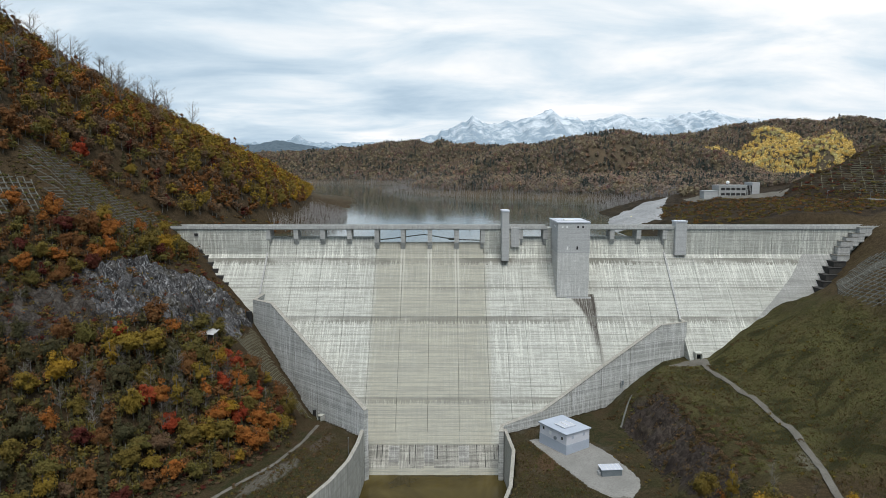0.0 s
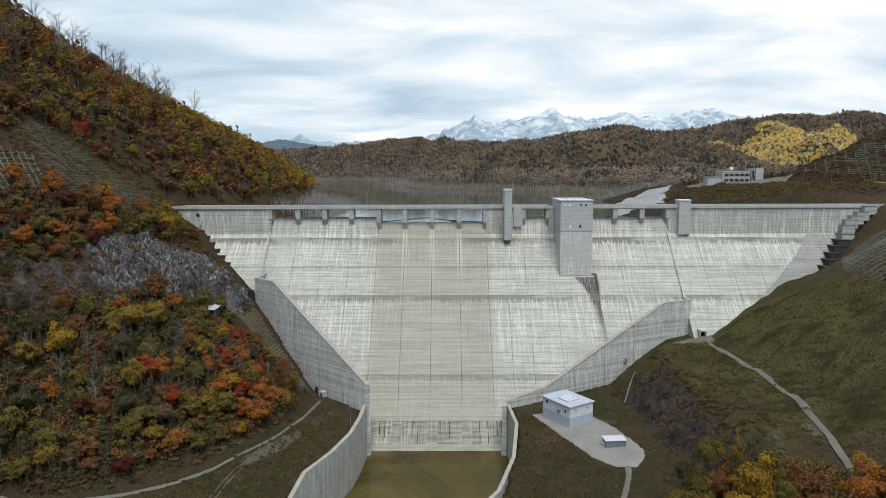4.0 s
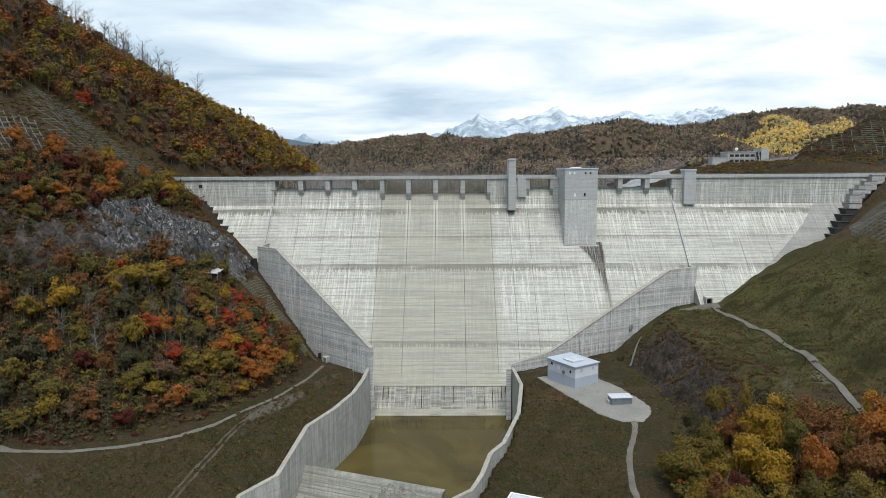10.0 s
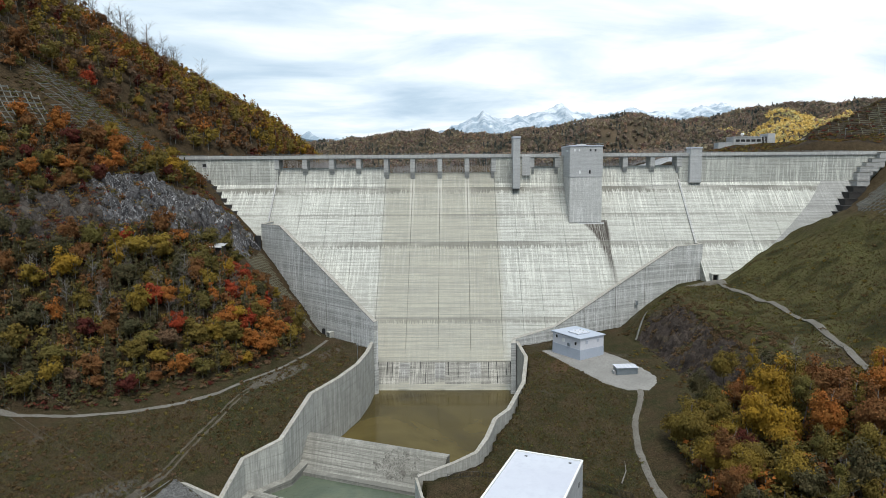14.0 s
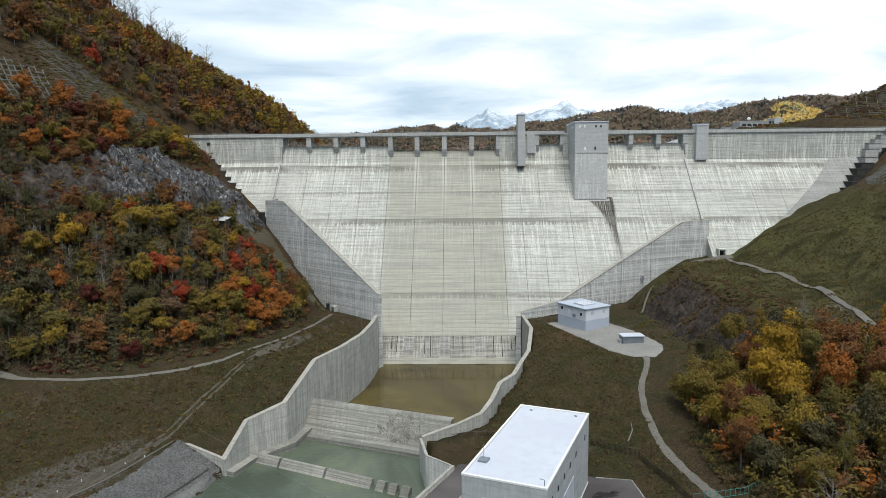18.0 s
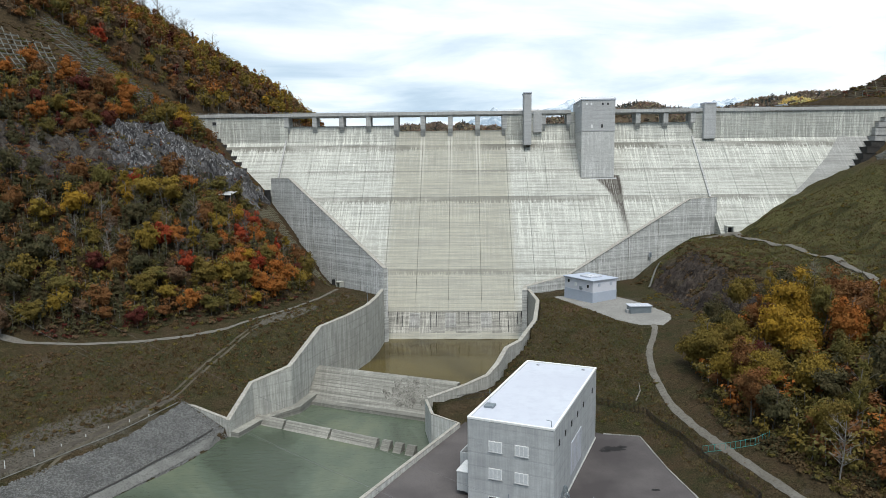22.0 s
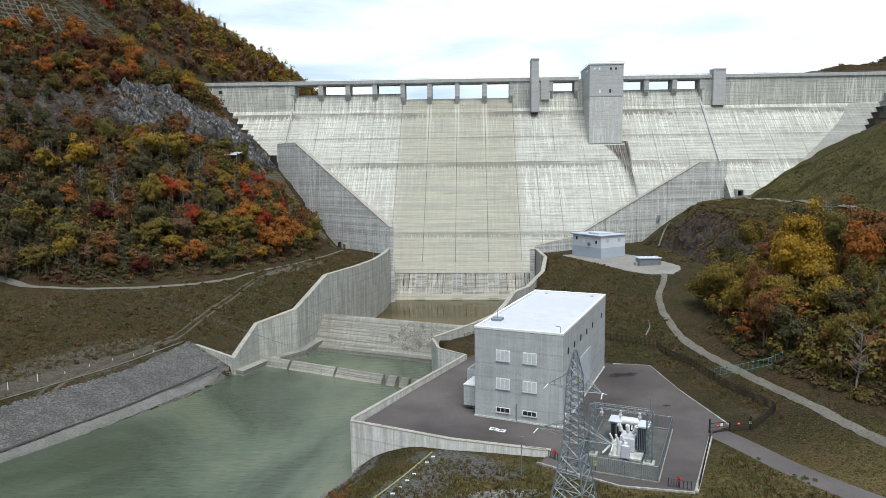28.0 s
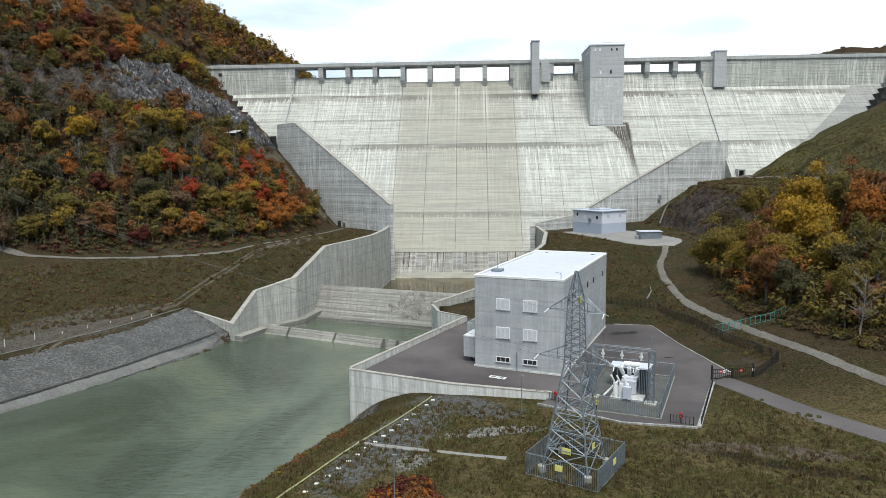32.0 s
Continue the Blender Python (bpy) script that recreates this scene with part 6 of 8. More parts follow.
TRUNKS = [limb_mesh("trunk", 7.0, 0.20, s, M["bark"]) for s in range(3)]
PALE_TRUNKS = [limb_mesh("trunk", 7.5, 0.16, s, M["palebark"]) for s in range(10, 12)]
BARE = [limb_mesh("bare_limbs", 9.0, 0.17, s, M["palebark" if s < 22 else "bark"], True) for s in range(20, 24)]
CROWNS = {}


def crown(kind, colour, v, fine=False):
    key = (kind, colour, v, fine)
    if key not in CROWNS:
        rng = np.random.RandomState(100 + v * 7 + len(kind))
        k = 4700 if fine else 2500 if kind != "cone" else 2000
        P, O = crown_points(kind, k, rng)
        CROWNS[key] = quads_mesh("crown", leaf_quads(P, 0.068 if fine else 0.100 if kind != "cone" else 0.11, O, 0.5, rng, True), LEAF[colour])
    return CROWNS[key]


WORDS = {"red": "bright red", "orange": "orange", "rust": "rust-brown", "yellow": "golden yellow", "olive": "olive-yellow", "green": "dull green", "dark": "dark evergreen", "wine": "wine-red", "gold": "pale gold", "umber": "umber-brown", "gilt": "olive-gold"}
COUNT = [0]
TAKEN = []


def tree(x, y, colour="rust", kind="round", r=3.6, h=9.0, where="on the wooded slope"):
    """One tree: trunk with limbs, and a crown of leaf sprays; r is the crown's radius, h the height of its top."""
    COUNT[0] += 1
    v = COUNT[0] % 3
    z = ground_z(x, y)
    t = thing("tree", f"{WORDS[colour]} autumn tree {where}" if colour != "dark" else f"{WORDS[colour]} conifer {where}", "tree", (x, y, z), RNG.uniform(0, 360), "trees")
    tall = {"round": 1.75, "tall": 3.0, "wide": 1.35, "cone": 2.2}[kind]
    tk = new("trunk", (PALE_TRUNKS[v % 2] if kind == "tall" else TRUNKS[v]))
    tk.parent = t
    tk.scale = (h / 9,) * 3
    c = new("crown", crown(kind, colour, v, x > 60))
    c.parent = t
    ch = min(h * 0.92, r * tall * 1.6)
    c.scale = (r, r, ch / tall)
    c.location = (0, 0, h - ch)
    return t


def bare_tree(x, y, s=1.0):
    COUNT[0] += 1
    t = thing("bare_tree", "leafless pale grey tree on the slope", "tree", (x, y, ground_z(x, y)), RNG.uniform(0, 360), "bare trees")
    o = new("trunk", BARE[COUNT[0] % 4])
    o.parent, o.scale = t, (s, s, s)
    return t


# trees that stand out on the left bank
for x, y, col, kind, r, h in (
        (-143, 240, "yellow", "round", 4.2, 11), (-130, 254, "yellow", "tall", 2.8, 11), (-114, 248, "red", "round", 3.4, 9), (-110, 251, "orange", "round", 3.6, 10),
        (-105, 253, "gilt", "tall", 3.4, 13), (-117, 242, "gilt", "round", 3.4, 11), (-76, 265, "orange", "round", 3.6, 9.5), (-80, 280, "red", "tall", 2.6, 9), (-92, 272, "red", "round", 3.0, 8),
        (-92, 288, "red", "round", 3.2, 8), (-88, 278, "orange", "round", 3.0, 8), (-98, 282, "yellow", "round", 3.0, 8), (-106, 276, "green", "round", 4.0, 9), (-86, 252, "olive", "round", 4.4, 10),
        (-96, 244, "olive", "round", 4.4, 10), (-105, 236, "umber", "round", 3.8, 9), (-112, 226, "olive", "round", 4.0, 9), (-122, 216, "rust", "round", 3.6, 8), (-134, 214, "green", "round", 4.0, 9),
        (-128, 226, "wine", "round", 3.2, 8), (-146, 214, "olive", "round", 4.2, 9), (-88, 262, "yellow", "round", 3.6, 8), (-72, 278, "wine", "round", 2.6, 6), (-82, 268, "olive", "round", 3.6, 8),
        (-127, 262, "gilt", "round", 5.2, 12), (-120, 268, "gilt", "round", 5.0, 12), (-133, 258, "gilt", "tall", 3.6, 12), (-132, 266, "red", "round", 2.8, 7), (-117, 281, "orange", "round", 2.8, 6), (-97, 291, "red", "round", 2.4, 5),
        (-154, 306, "orange", "round", 4.2, 10), (-144, 322, "olive", "round", 4.6, 11), (-141, 334, "yellow", "wide", 4.6, 9), (-138, 343, "olive", "wide", 4.4, 8), (-136, 352, "rust", "wide", 3.2, 6),
        (-133, 210, "gilt", "round", 3.6, 8.5), (-119, 213, "rust", "round", 2.6, 6), (-110, 216, "wine", "round", 2.6, 6.5), (-98.5, 231, "orange", "round", 3.4, 7.5), (-86, 242, "olive", "round", 2.8, 6), (-74.5, 257, "orange", "round", 3.7, 9), (-126, 212, "umber", "round", 2.6, 6), (-104, 224, "rust", "round", 2.4, 5), (-80, 248, "yellow", "round", 2.2, 5), (-160, 300, "rust", "round", 4.4, 12), (-168, 296, "wine", "round", 3.8, 9),
        (-90, 258, "orange", "round", 3.6, 9), (-84, 262, "red", "round", 3.0, 8), (-97, 262, "orange", "tall", 2.8, 10), (-101, 268, "gilt", "round", 3.4, 9), (-80, 256, "orange", "round", 3.2, 8), (-92, 248, "gilt", "round", 3.6, 9), (-104, 244, "red", "round", 2.8, 8), (-72, 268, "orange", "round", 3.2, 8), (-140, 226, "orange", "round", 3.0, 8), (-150, 232, "gilt", "round", 3.6, 9), (-176, 300, "orange", "round", 3.8, 10), (-188, 292, "orange", "round", 3.4, 9), (-160, 312, "gilt", "round", 3.8, 10)):
    tree(x, y, col, kind, r * 1.4, h * 1.36)
    TAKEN.append((x, y))

PAL = ["green"] * 8 + ["dark"] * 4 + ["olive"] * 6 + ["gilt"] * 4 + ["rust"] * 6 + ["umber"] * 3 + ["orange"] * 2 + ["wine"] * 2


def fill(zone, count, pal, spacing, r=(2.6, 4.4), h=(7, 11), where="on the wooded slope", seed=1, keep=None):
    """Scatter trees in a zone of the plan."""
    rng = np.random.RandomState(seed)
    xs, ys = [p[0] for p in zone], [p[1] for p in zone]
    made = tries = 0
    while made < count and tries < 6000:
        tries += 1
        x, y = rng.uniform(min(xs), max(xs)), rng.uniform(min(ys), max(ys))
        if not inside(np.array([x]), np.array([y]), zone)[0] or any((x - a) ** 2 + (y - b) ** 2 < spacing ** 2 for a, b in TAKEN):
            continue
        if abs(x + 107) < 9 and abs(y - 288) < 7:
            continue
        if keep and not keep(x, y):
            continue
        TAKEN.append((x, y))
        col = pal[rng.randint(len(pal))]
        if x < -96 and y < 268 and rng.rand() < 0.5:  # the evergreen stand
            col = "dark"
        kind = "cone" if col == "dark" and rng.rand() < 0.2 else ("round", "round", "wide", "tall")[rng.randint(4)]
        rr = rng.uniform(*r) * (0.75 if kind == "tall" else 1)
        tree(x, y, col, kind, rr, rng.uniform(*h), where)
        made += 1


LOWER = [(-69, 288), (-68, 268), (-82, 244), (-112, 214), (-140, 200.5), (-203, 159), (-240, 170), (-180, 236), (-150, 252), (-132, 272), (-116, 290), (-104, 301), (-92, 299), (-80, 296)]
fill(LOWER, 112, PAL, 5.4, (3.9, 5.8), (9, 14), seed=3)
CLIFFTOP = [(-147, 303), (-132, 338), (-134, 362), (-152, 352), (-154, 324), (-168, 303), (-184, 289), (-194, 279), (-218, 265), (-256, 252), (-240, 218), (-204, 238), (-186, 254), (-160, 280)]
fill(CLIFFTOP, 48, ["olive", "rust", "orange", "orange", "wine", "gilt", "gilt", "rust"], 5.2, (3.4, 5.2), (8, 12), seed=5)
UPPER_SLOPE = [(-215, 226), (-196, 236), (-174, 248), (-162, 258), (-154, 272), (-151, 284), (-150, 300), (-160, 290), (-176, 272), (-200, 254), (-222, 240)]
fill(UPPER_SLOPE, 34, ["rust", "umber", "olive", "wine", "green", "umber", "rust"], 4.4, (2.8, 4.4), (6, 10), "above the broken cliff", seed=15)
NET_EDGE = [(-214, 306), (-202, 317), (-208, 329), (-200, 345), (-190, 360), (-176, 373), (-158, 384), (-156, 396), (-180, 386), (-202, 366), (-216, 340), (-236, 320), (-236, 300)]
fill(NET_EDGE, 14, ["rust", "umber", "umber", "rust", "olive", "gilt", "wine", "red"], 8.0, (3.8, 5.4), (12, 18), "above the slope frames", seed=25)
RIGHTWOOD = [(65, 190), (72, 200), (84, 208), (92, 200), (104, 180), (128, 150), (140, 110), (120, 80), (84, 100), (74, 116), (67, 132), (63, 148), (62.5, 165)]
for x, y, col, kind, r, h in ((87, 177, "yellow", "round", 5.0, 13), (81, 171, "yellow", "round", 4.6, 11.5), (84, 164, "yellow", "wide", 4.4, 9), (75, 174, "gilt", "round", 3.8, 7.5), (72, 186, "olive", "round", 3.4, 6.5), (76, 166, "wine", "round", 3.0, 7), (96, 172, "rust", "round", 4.2, 10), (106, 160, "orange", "round", 4.2, 10), (112, 168, "yellow", "round", 3.6, 8),
                              (69, 166, "orange", "round", 3.4, 7), (74, 158, "olive", "round", 3.6, 8), (92, 158, "orange", "round", 4.2, 10), (98, 150, "rust", "round", 4.4, 11), (104, 146, "yellow", "round", 3.6, 9), (69, 176, "olive", "wide", 2.8, 5)):
    tree(x, y, col, kind, r * 1.35, h * 1.65, "beside the gravel path")
    TAKEN.append((x, y))
fill(RIGHTWOOD, 74, ["olive"] * 6 + ["green"] * 7 + ["rust"] * 4 + ["gilt"] * 3 + ["dark"] * 4 + ["wine"] + ["orange"], 4.6, (4.0, 6.0), (11, 18), "beside the gravel path", seed=9)
for x, y, s in ((-128, 258, 0.9), (-140, 250, 0.8), (-150, 262, 0.7), (-158, 266, 0.8), (-166, 258, 0.9), (-172, 262, 0.8), (-146, 276, 0.7), (-152, 280, 0.8), (-138, 284, 0.6), (-118, 304, 0.6), (-176, 250, 0.9), (-184, 256, 0.8),
                (70, 121, 1.35), (86, 142, 1.2), (96, 198, 0.7), (100, 190, 0.8), (104, 200, 0.7), (110, 186, 0.8), (92, 206, 0.6)):
    bare_tree(x, y, s)


r_ = np.random.RandomState(12)
for i in range(34):
    f, w = r_.rand(), r_.rand()
    bare_tree(-80 - 92 * f + r_.uniform(-4, 4), 268 - 62 * f + 26 * w - 8, r_.uniform(0.9, 1.5))

# ---- woods too many to count ----
STEMS = []


def woods(name, pts, colour, kind, per, leaf, r, h, label, rng):
    """Many trees of one colour in one object: crowns of leaf sprays, with stems."""
    if not len(pts):
        return
    base = crown_points(kind, 6000, rng, True)
    Q = []
    for x, y in pts:
        i = rng.randint(0, 6000, per)
        s, hh = rng.uniform(*r), rng.uniform(*h)
        tall = {"round": 1.75, "tall": 3.0, "wide": 1.35, "cone": 2.2}[kind]
        ch = min(hh * 0.95, s * tall * 1.7)
        P = base[0][i] * np.array([s, s, ch / tall]) * rng.uniform(0.85, 1.15, (1, 3)) + np.array([x, y, ground_z(x, y) + hh - ch])
        Q.append(leaf_quads(P, leaf, base[1][i], 0.62, rng, True))
        STEMS.append((x, y, ground_z(x, y), hh * 0.72, rng.uniform(-0.06, 0.06) * hh, rng.uniform(-0.06, 0.06) * hh))
    tagged(new(name, quads_mesh(name, np.concatenate(Q), LEAF[colour])), label, "woods", kind="stuff")


def scatter(zone_fn, x0, x1, y0, y1, cell, rng):
    """Jittered grid of places for which zone_fn holds."""
    X, Y = np.meshgrid(np.arange(x0, x1, cell), np.arange(y0, y1, cell))
    X = X.ravel() + rng.uniform(-0.5, 0.5, X.size) * cell
    Y = Y.ravel() + rng.uniform(-0.5, 0.5, Y.size) * cell
    ok = zone_fn(X, Y)
    return np.stack([X[ok], Y[ok]], 1)


NETS = [(-150, 384), (-152, 326), (-166, 303), (-182, 290), (-192, 280), (-216, 268), (-236, 282), (-214, 304), (-200, 315), (-206, 328), (-198, 343), (-188, 358), (-174, 370), (-158, 380)]


def upper_left(X, Y):
    d = poly_dist(X, Y, LEFT[4][1])
    return (d > 6) & (d < 190) & ~inside(X, Y, NETS) & ~inside(X, Y, NET_EDGE) & ~inside(X, Y, CLIFFTOP) & ((Y > 368) | (d > 24)) & ((Y < 760) | ((Y < 985) & (d < 60)))


def infill(zone, cell, gap, groups, seed):
    """The smaller trees between the larger ones, too many to count."""
    r_ = np.random.RandomState(seed)
    xs, ys = [p[0] for p in zone], [p[1] for p in zone]
    P = scatter(lambda X, Y: inside(X, Y, zone), min(xs), max(xs), min(ys), max(ys), cell, r_)
    T = np.array(TAKEN)
    far = np.array([np.min(np.hypot(T[:, 0] - x, T[:, 1] - y)) > gap for x, y in P])
    P = P[far]
    t = r_.rand(len(P))
    t = np.where((P[:, 0] < -96) & (P[:, 1] < 268) & (r_.rand(len(P)) < 0.45), 0.95, t)
    for col, lo, hi in groups:
        woods("woodland", P[(t >= lo) & (t < hi)], col, "cone" if col == "dark" else "round", 150, 0.64, (2.6, 3.9), (5, 8.5), f"dense {WORDS[col]} young trees filling the slope", r_)


MIXED = (("green", 0, 0.30), ("olive", 0.30, 0.40), ("rust", 0.40, 0.68), ("dark", 0.68, 1.1))
infill(LOWER, 3.0, 1.9, MIXED, 71)
infill(CLIFFTOP, 3.1, 2.0, MIXED, 72)
infill(NET_EDGE, 4.0, 2.4, (("umber", 0, 0.4), ("rust", 0.4, 0.7), ("green", 0.7, 1.1)), 74)
infill(RIGHTWOOD, 3.4, 1.9, (("olive", 0, 0.28), ("green", 0.28, 0.66), ("rust", 0.66, 0.96), ("orange", 0.96, 1.1)), 73)

rng = np.random.RandomState(21)
pts = scatter(upper_left, -420, -105, 190, 985, 6.9, rng)
tone = waves(pts[:, 0], pts[:, 1], 90, 31) + rng.normal(0, 0.8, len(pts))
east = np.clip((pts[:, 1] - 380) / 250, 0, 1)
pick = rng.rand(len(pts)) + 0.12 * tone - 0.62 * east
GROUPS = (("yellow", -9, -0.22), ("gilt", -0.22, 0.10), ("olive", 0.10, 0.25), ("orange", 0.25, 0.285), ("rust", 0.285, 0.62), ("umber", 0.62, 0.80), ("wine", 0.80, 0.86), ("green", 0.86, 0.95), ("dark", 0.95, 9))
for col, lo, hi in GROUPS:
    sel = pts[(pick >= lo) & (pick < hi)]
    woods("woodland", sel, col, "cone" if col == "dark" else ("round", "tall", "wide")[len(col) % 3], 250, 1.0, (4.0, 6.8), (9, 17), f"dense {WORDS[col]} autumn woods on the valley side", rng)

# the grey stems of these woods
Q = []
for x, y, z, hh, lx, ly in STEMS:
    w = 0.17
    Q.append([[x - w, y, z - 1], [x + w, y, z - 1], [x + lx + w * 0.5, y + ly, z + hh], [x + lx - w * 0.5, y + ly, z + hh]])
    Q.append([[x, y - w, z - 1], [x, y + w, z - 1], [x + lx, y + ly + w * 0.5, z + hh], [x + lx, y + ly - w * 0.5, z + hh]])
tagged(new("woodland_stems", quads_mesh("woodland_stems", np.array(Q), M["palebark"])), "slender grey tree stems in the woods", "woods", kind="stuff")

# leafless crowns along the skyline of the left hill
r_ = np.random.RandomState(88)
for i in range(60):
    y = r_.uniform(330, 600)
    d_ = r_.uniform(95, 185)
    x = float(np.interp(y, [300, 366, 400, 480, 590], [-148, -143, -132, -113, -119])) - d_
    bare_tree(x, y, r_.uniform(2.2, 3.3))

# ---- rock, riprap and slope frames ----
def noise3(x, y, z, s, o=4):
    return noise.fractal(Vector((x, y, z)) * s, 1.0, 2.1, o)


def patch(name, zone, step, lift, rough, mat, label, category, scale=0.12, kind="structure", soft=4.0, smooth=False):
    """A sheet over the ground inside a zone, with relief of its own, its rim sunk into the ground."""
    xs, ys = [p[0] for p in zone], [p[1] for p in zone]
    X, Y = np.meshgrid(np.arange(min(xs), max(xs) + step, step), np.arange(min(ys), max(ys) + step, step))
    ring = zone + zone[:1]
    D = np.abs(poly_dist(X, Y, ring)) * np.where(inside(X, Y, zone), 1, -1)
    ny_, nx_ = X.shape
    idx, verts, faces = {}, [], []
    for j in range(ny_ - 1):
        for i in range(nx_ - 1):
            if D[j:j + 2, i:i + 2].max() <= 0:
                continue
            f = []
            for jj, ii in ((j, i), (j, i + 1), (j + 1, i + 1), (j + 1, i)):
                if (jj, ii) not in idx:
                    x, y = X[jj, ii], Y[jj, ii]
                    e = max(-0.3, min(1.0, D[jj, ii] / soft + 0.35 * noise3(x, y, 3.0, 0.25, 3)))
                    r = noise3(x, y, 0.0, scale, 5)
                    r2 = abs(noise3(x * 0.8, y * 0.8, 7.0, scale * 2.2, 4))
                    z = ground_z(x, y) + lift * e + rough * e * (r * 0.7 + r2 * 0.9) - (0.35 if e <= 0 else 0)
                    dx, dy = rough * 0.35 * noise3(x, y, 11.0, scale * 1.6, 3), rough * 0.35 * noise3(x, y, 17.0, scale * 1.6, 3)
                    idx[(jj, ii)] = len(verts)
                    verts.append((x + dx, y + dy, z))
                f.append(idx[(jj, ii)])
            faces.append(f)
    return tagged(new(name, mesh_of(name, verts, faces, mat, smooth)), label, category, kind=kind)


def rock_mat(name, a, b, c, streak):
    def build(k, bs):
        p = world_pos(k)
        m1 = k.noise(k.scaled(p, (1, 1, 1)), 0.16, 6.0, 0.65, 0.8)
        m2 = k.noise(k.scaled(p, (0.8, 0.8, 0.4)), 0.7, 10.0, 0.82, 1.2)
        crack = k("ShaderNodeTexVoronoi", {"Vector": k.scaled(p, (0.5, 0.5, 0.3)), "Scale": 1.0})
        crack.feature = "DISTANCE_TO_EDGE"
        col = k.mix(k.ramp(m1, [(0.38, g(0)), (0.62, g(1))]), (*a, 1), (*b, 1))
        col = k.mix(k.math("MULTIPLY", k.ramp(m2, [(0.51, g(0)), (0.58, g(1))]), k.math("MULTIPLY", k.ramp(k.noise(p, 0.06, 3.0), [(0.40, g(0.2)), (0.58, g(1))]), streak)), col, (*c, 1))
        col = k.mix(k.math("MULTIPLY", k.ramp(crack.outputs[0], [(0.0, g(1)), (0.09, g(0))]), 0.6), col, (a[0] * 0.3, a[1] * 0.3, a[2] * 0.3, 1))
        col = k.mix(k.ramp(k.noise(p, 0.07, 4.0), [(0.55, g(0)), (0.68, g(0.8))]), col, (0.045, 0.038, 0.022, 1))
        link(k, col, bs, "Base Color")
        bs.inputs["Roughness"].default_value, bs.inputs["Specular IOR Level"].default_value = 0.9, 0.08
        bumped(k, bs, k.math("ADD", m2, k.math("MULTIPLY", m1, 0.6)), 0.9, 0.6)
    return material(name, build)


M["rock"] = rock_mat("grey_cliff_rock", (0.030, 0.028, 0.029), (0.105, 0.102, 0.104), (0.36, 0.36, 0.365), 0.9)
M["brownrock"] = rock_mat("earthy_rock", (0.036, 0.030, 0.026), (0.078, 0.067, 0.058), (0.17, 0.16, 0.15), 0.4)
M["darkrock"] = rock_mat("dark_shale", (0.026, 0.021, 0.019), (0.058, 0.046, 0.038), (0.13, 0.11, 0.095), 0.45)
patch("rock_cliff", [(-150, 300), (-140, 318), (-121, 342), (-104, 341), (-98, 332), (-100, 315), (-114, 295), (-128, 278), (-140, 268), (-150, 272), (-156, 284)], 0.75, 0.8, 5.6, M["rock"], "bare grey cliff with pale broken faces", "cliff", scale=0.16)
patch("rock_slope", [(-150, 292), (-136, 272), (-146, 254), (-166, 243), (-196, 232), (-200, 248), (-172, 268), (-158, 282)], 0.9, 0.8, 3.6, M["brownrock"], "dark broken earth and rock below the cliff", "cliff", scale=0.16)
patch("rock_slope", [(80, 286), (90, 298), (98, 290), (100, 262), (100, 232), (99, 208), (92, 200), (86, 212), (84, 240), (82, 262)], 0.9, 0.6, 3.0, M["darkrock"], "dark crumbling shale slope", "cliff")
M["pad"] = two_scale("pale_gravel_pad", (0.20, 0.195, 0.183), (0.25, 0.245, 0.23), (0.16, 0.152, 0.14), 0.12, 1.6, 0.95)
patch("gravel_pad", [(37, 277), (45, 255), (54, 234), (61, 226), (68, 226), (73, 232), (74.5, 240), (72.5, 248), (69, 260), (62, 274), (52, 282)], 0.7, 0.24, 0.03, M["pad"], "pale gravel pad round the gate house", "pad", soft=1.2, smooth=True)
patch("gravel_turnout", [(112, 322), (122, 327), (133, 326), (131, 316), (122, 317)], 0.7, 0.34, 0.05, M["gravel"], "pale gravel turnout before the gallery door", "pad", soft=1.2, smooth=True)
drape("field_path", [(-16.4, 90.6), (-13.6, 89.3), (-7.8, 87.8), (1.8, 84.9), (4.5, 84.4)], 0.8, M["pad"], "narrow trodden path across the field", "path", 0.1, wobble=0.3)
M["apron"] = two_scale("apron_concrete", (0.25, 0.255, 0.26), (0.31, 0.315, 0.32), (0.18, 0.18, 0.18), 0.05, 0.5, 0.9)
patch("lake_apron", [(118, 462), (124, 500), (140, 575), (175, 620), (226, 668), (200, 600), (172, 520), (154, 466)], 3.0, 1.0, 0.4, M["apron"], "pale concrete and gravel apron on the lake shore", "apron", soft=6.0)
# riverside strip of gravel below the riprap
M["stone"] = two_scale("riprap_stone", (0.125, 0.125, 0.123), (0.17, 0.17, 0.166), (0.085, 0.084, 0.082), 0.3, 2.2, 0.9)
M["berm"] = two_scale("berm_gravel", (0.125, 0.124, 0.117), (0.165, 0.164, 0.155), (0.08, 0.078, 0.072), 0.3, 2.2, 0.95)


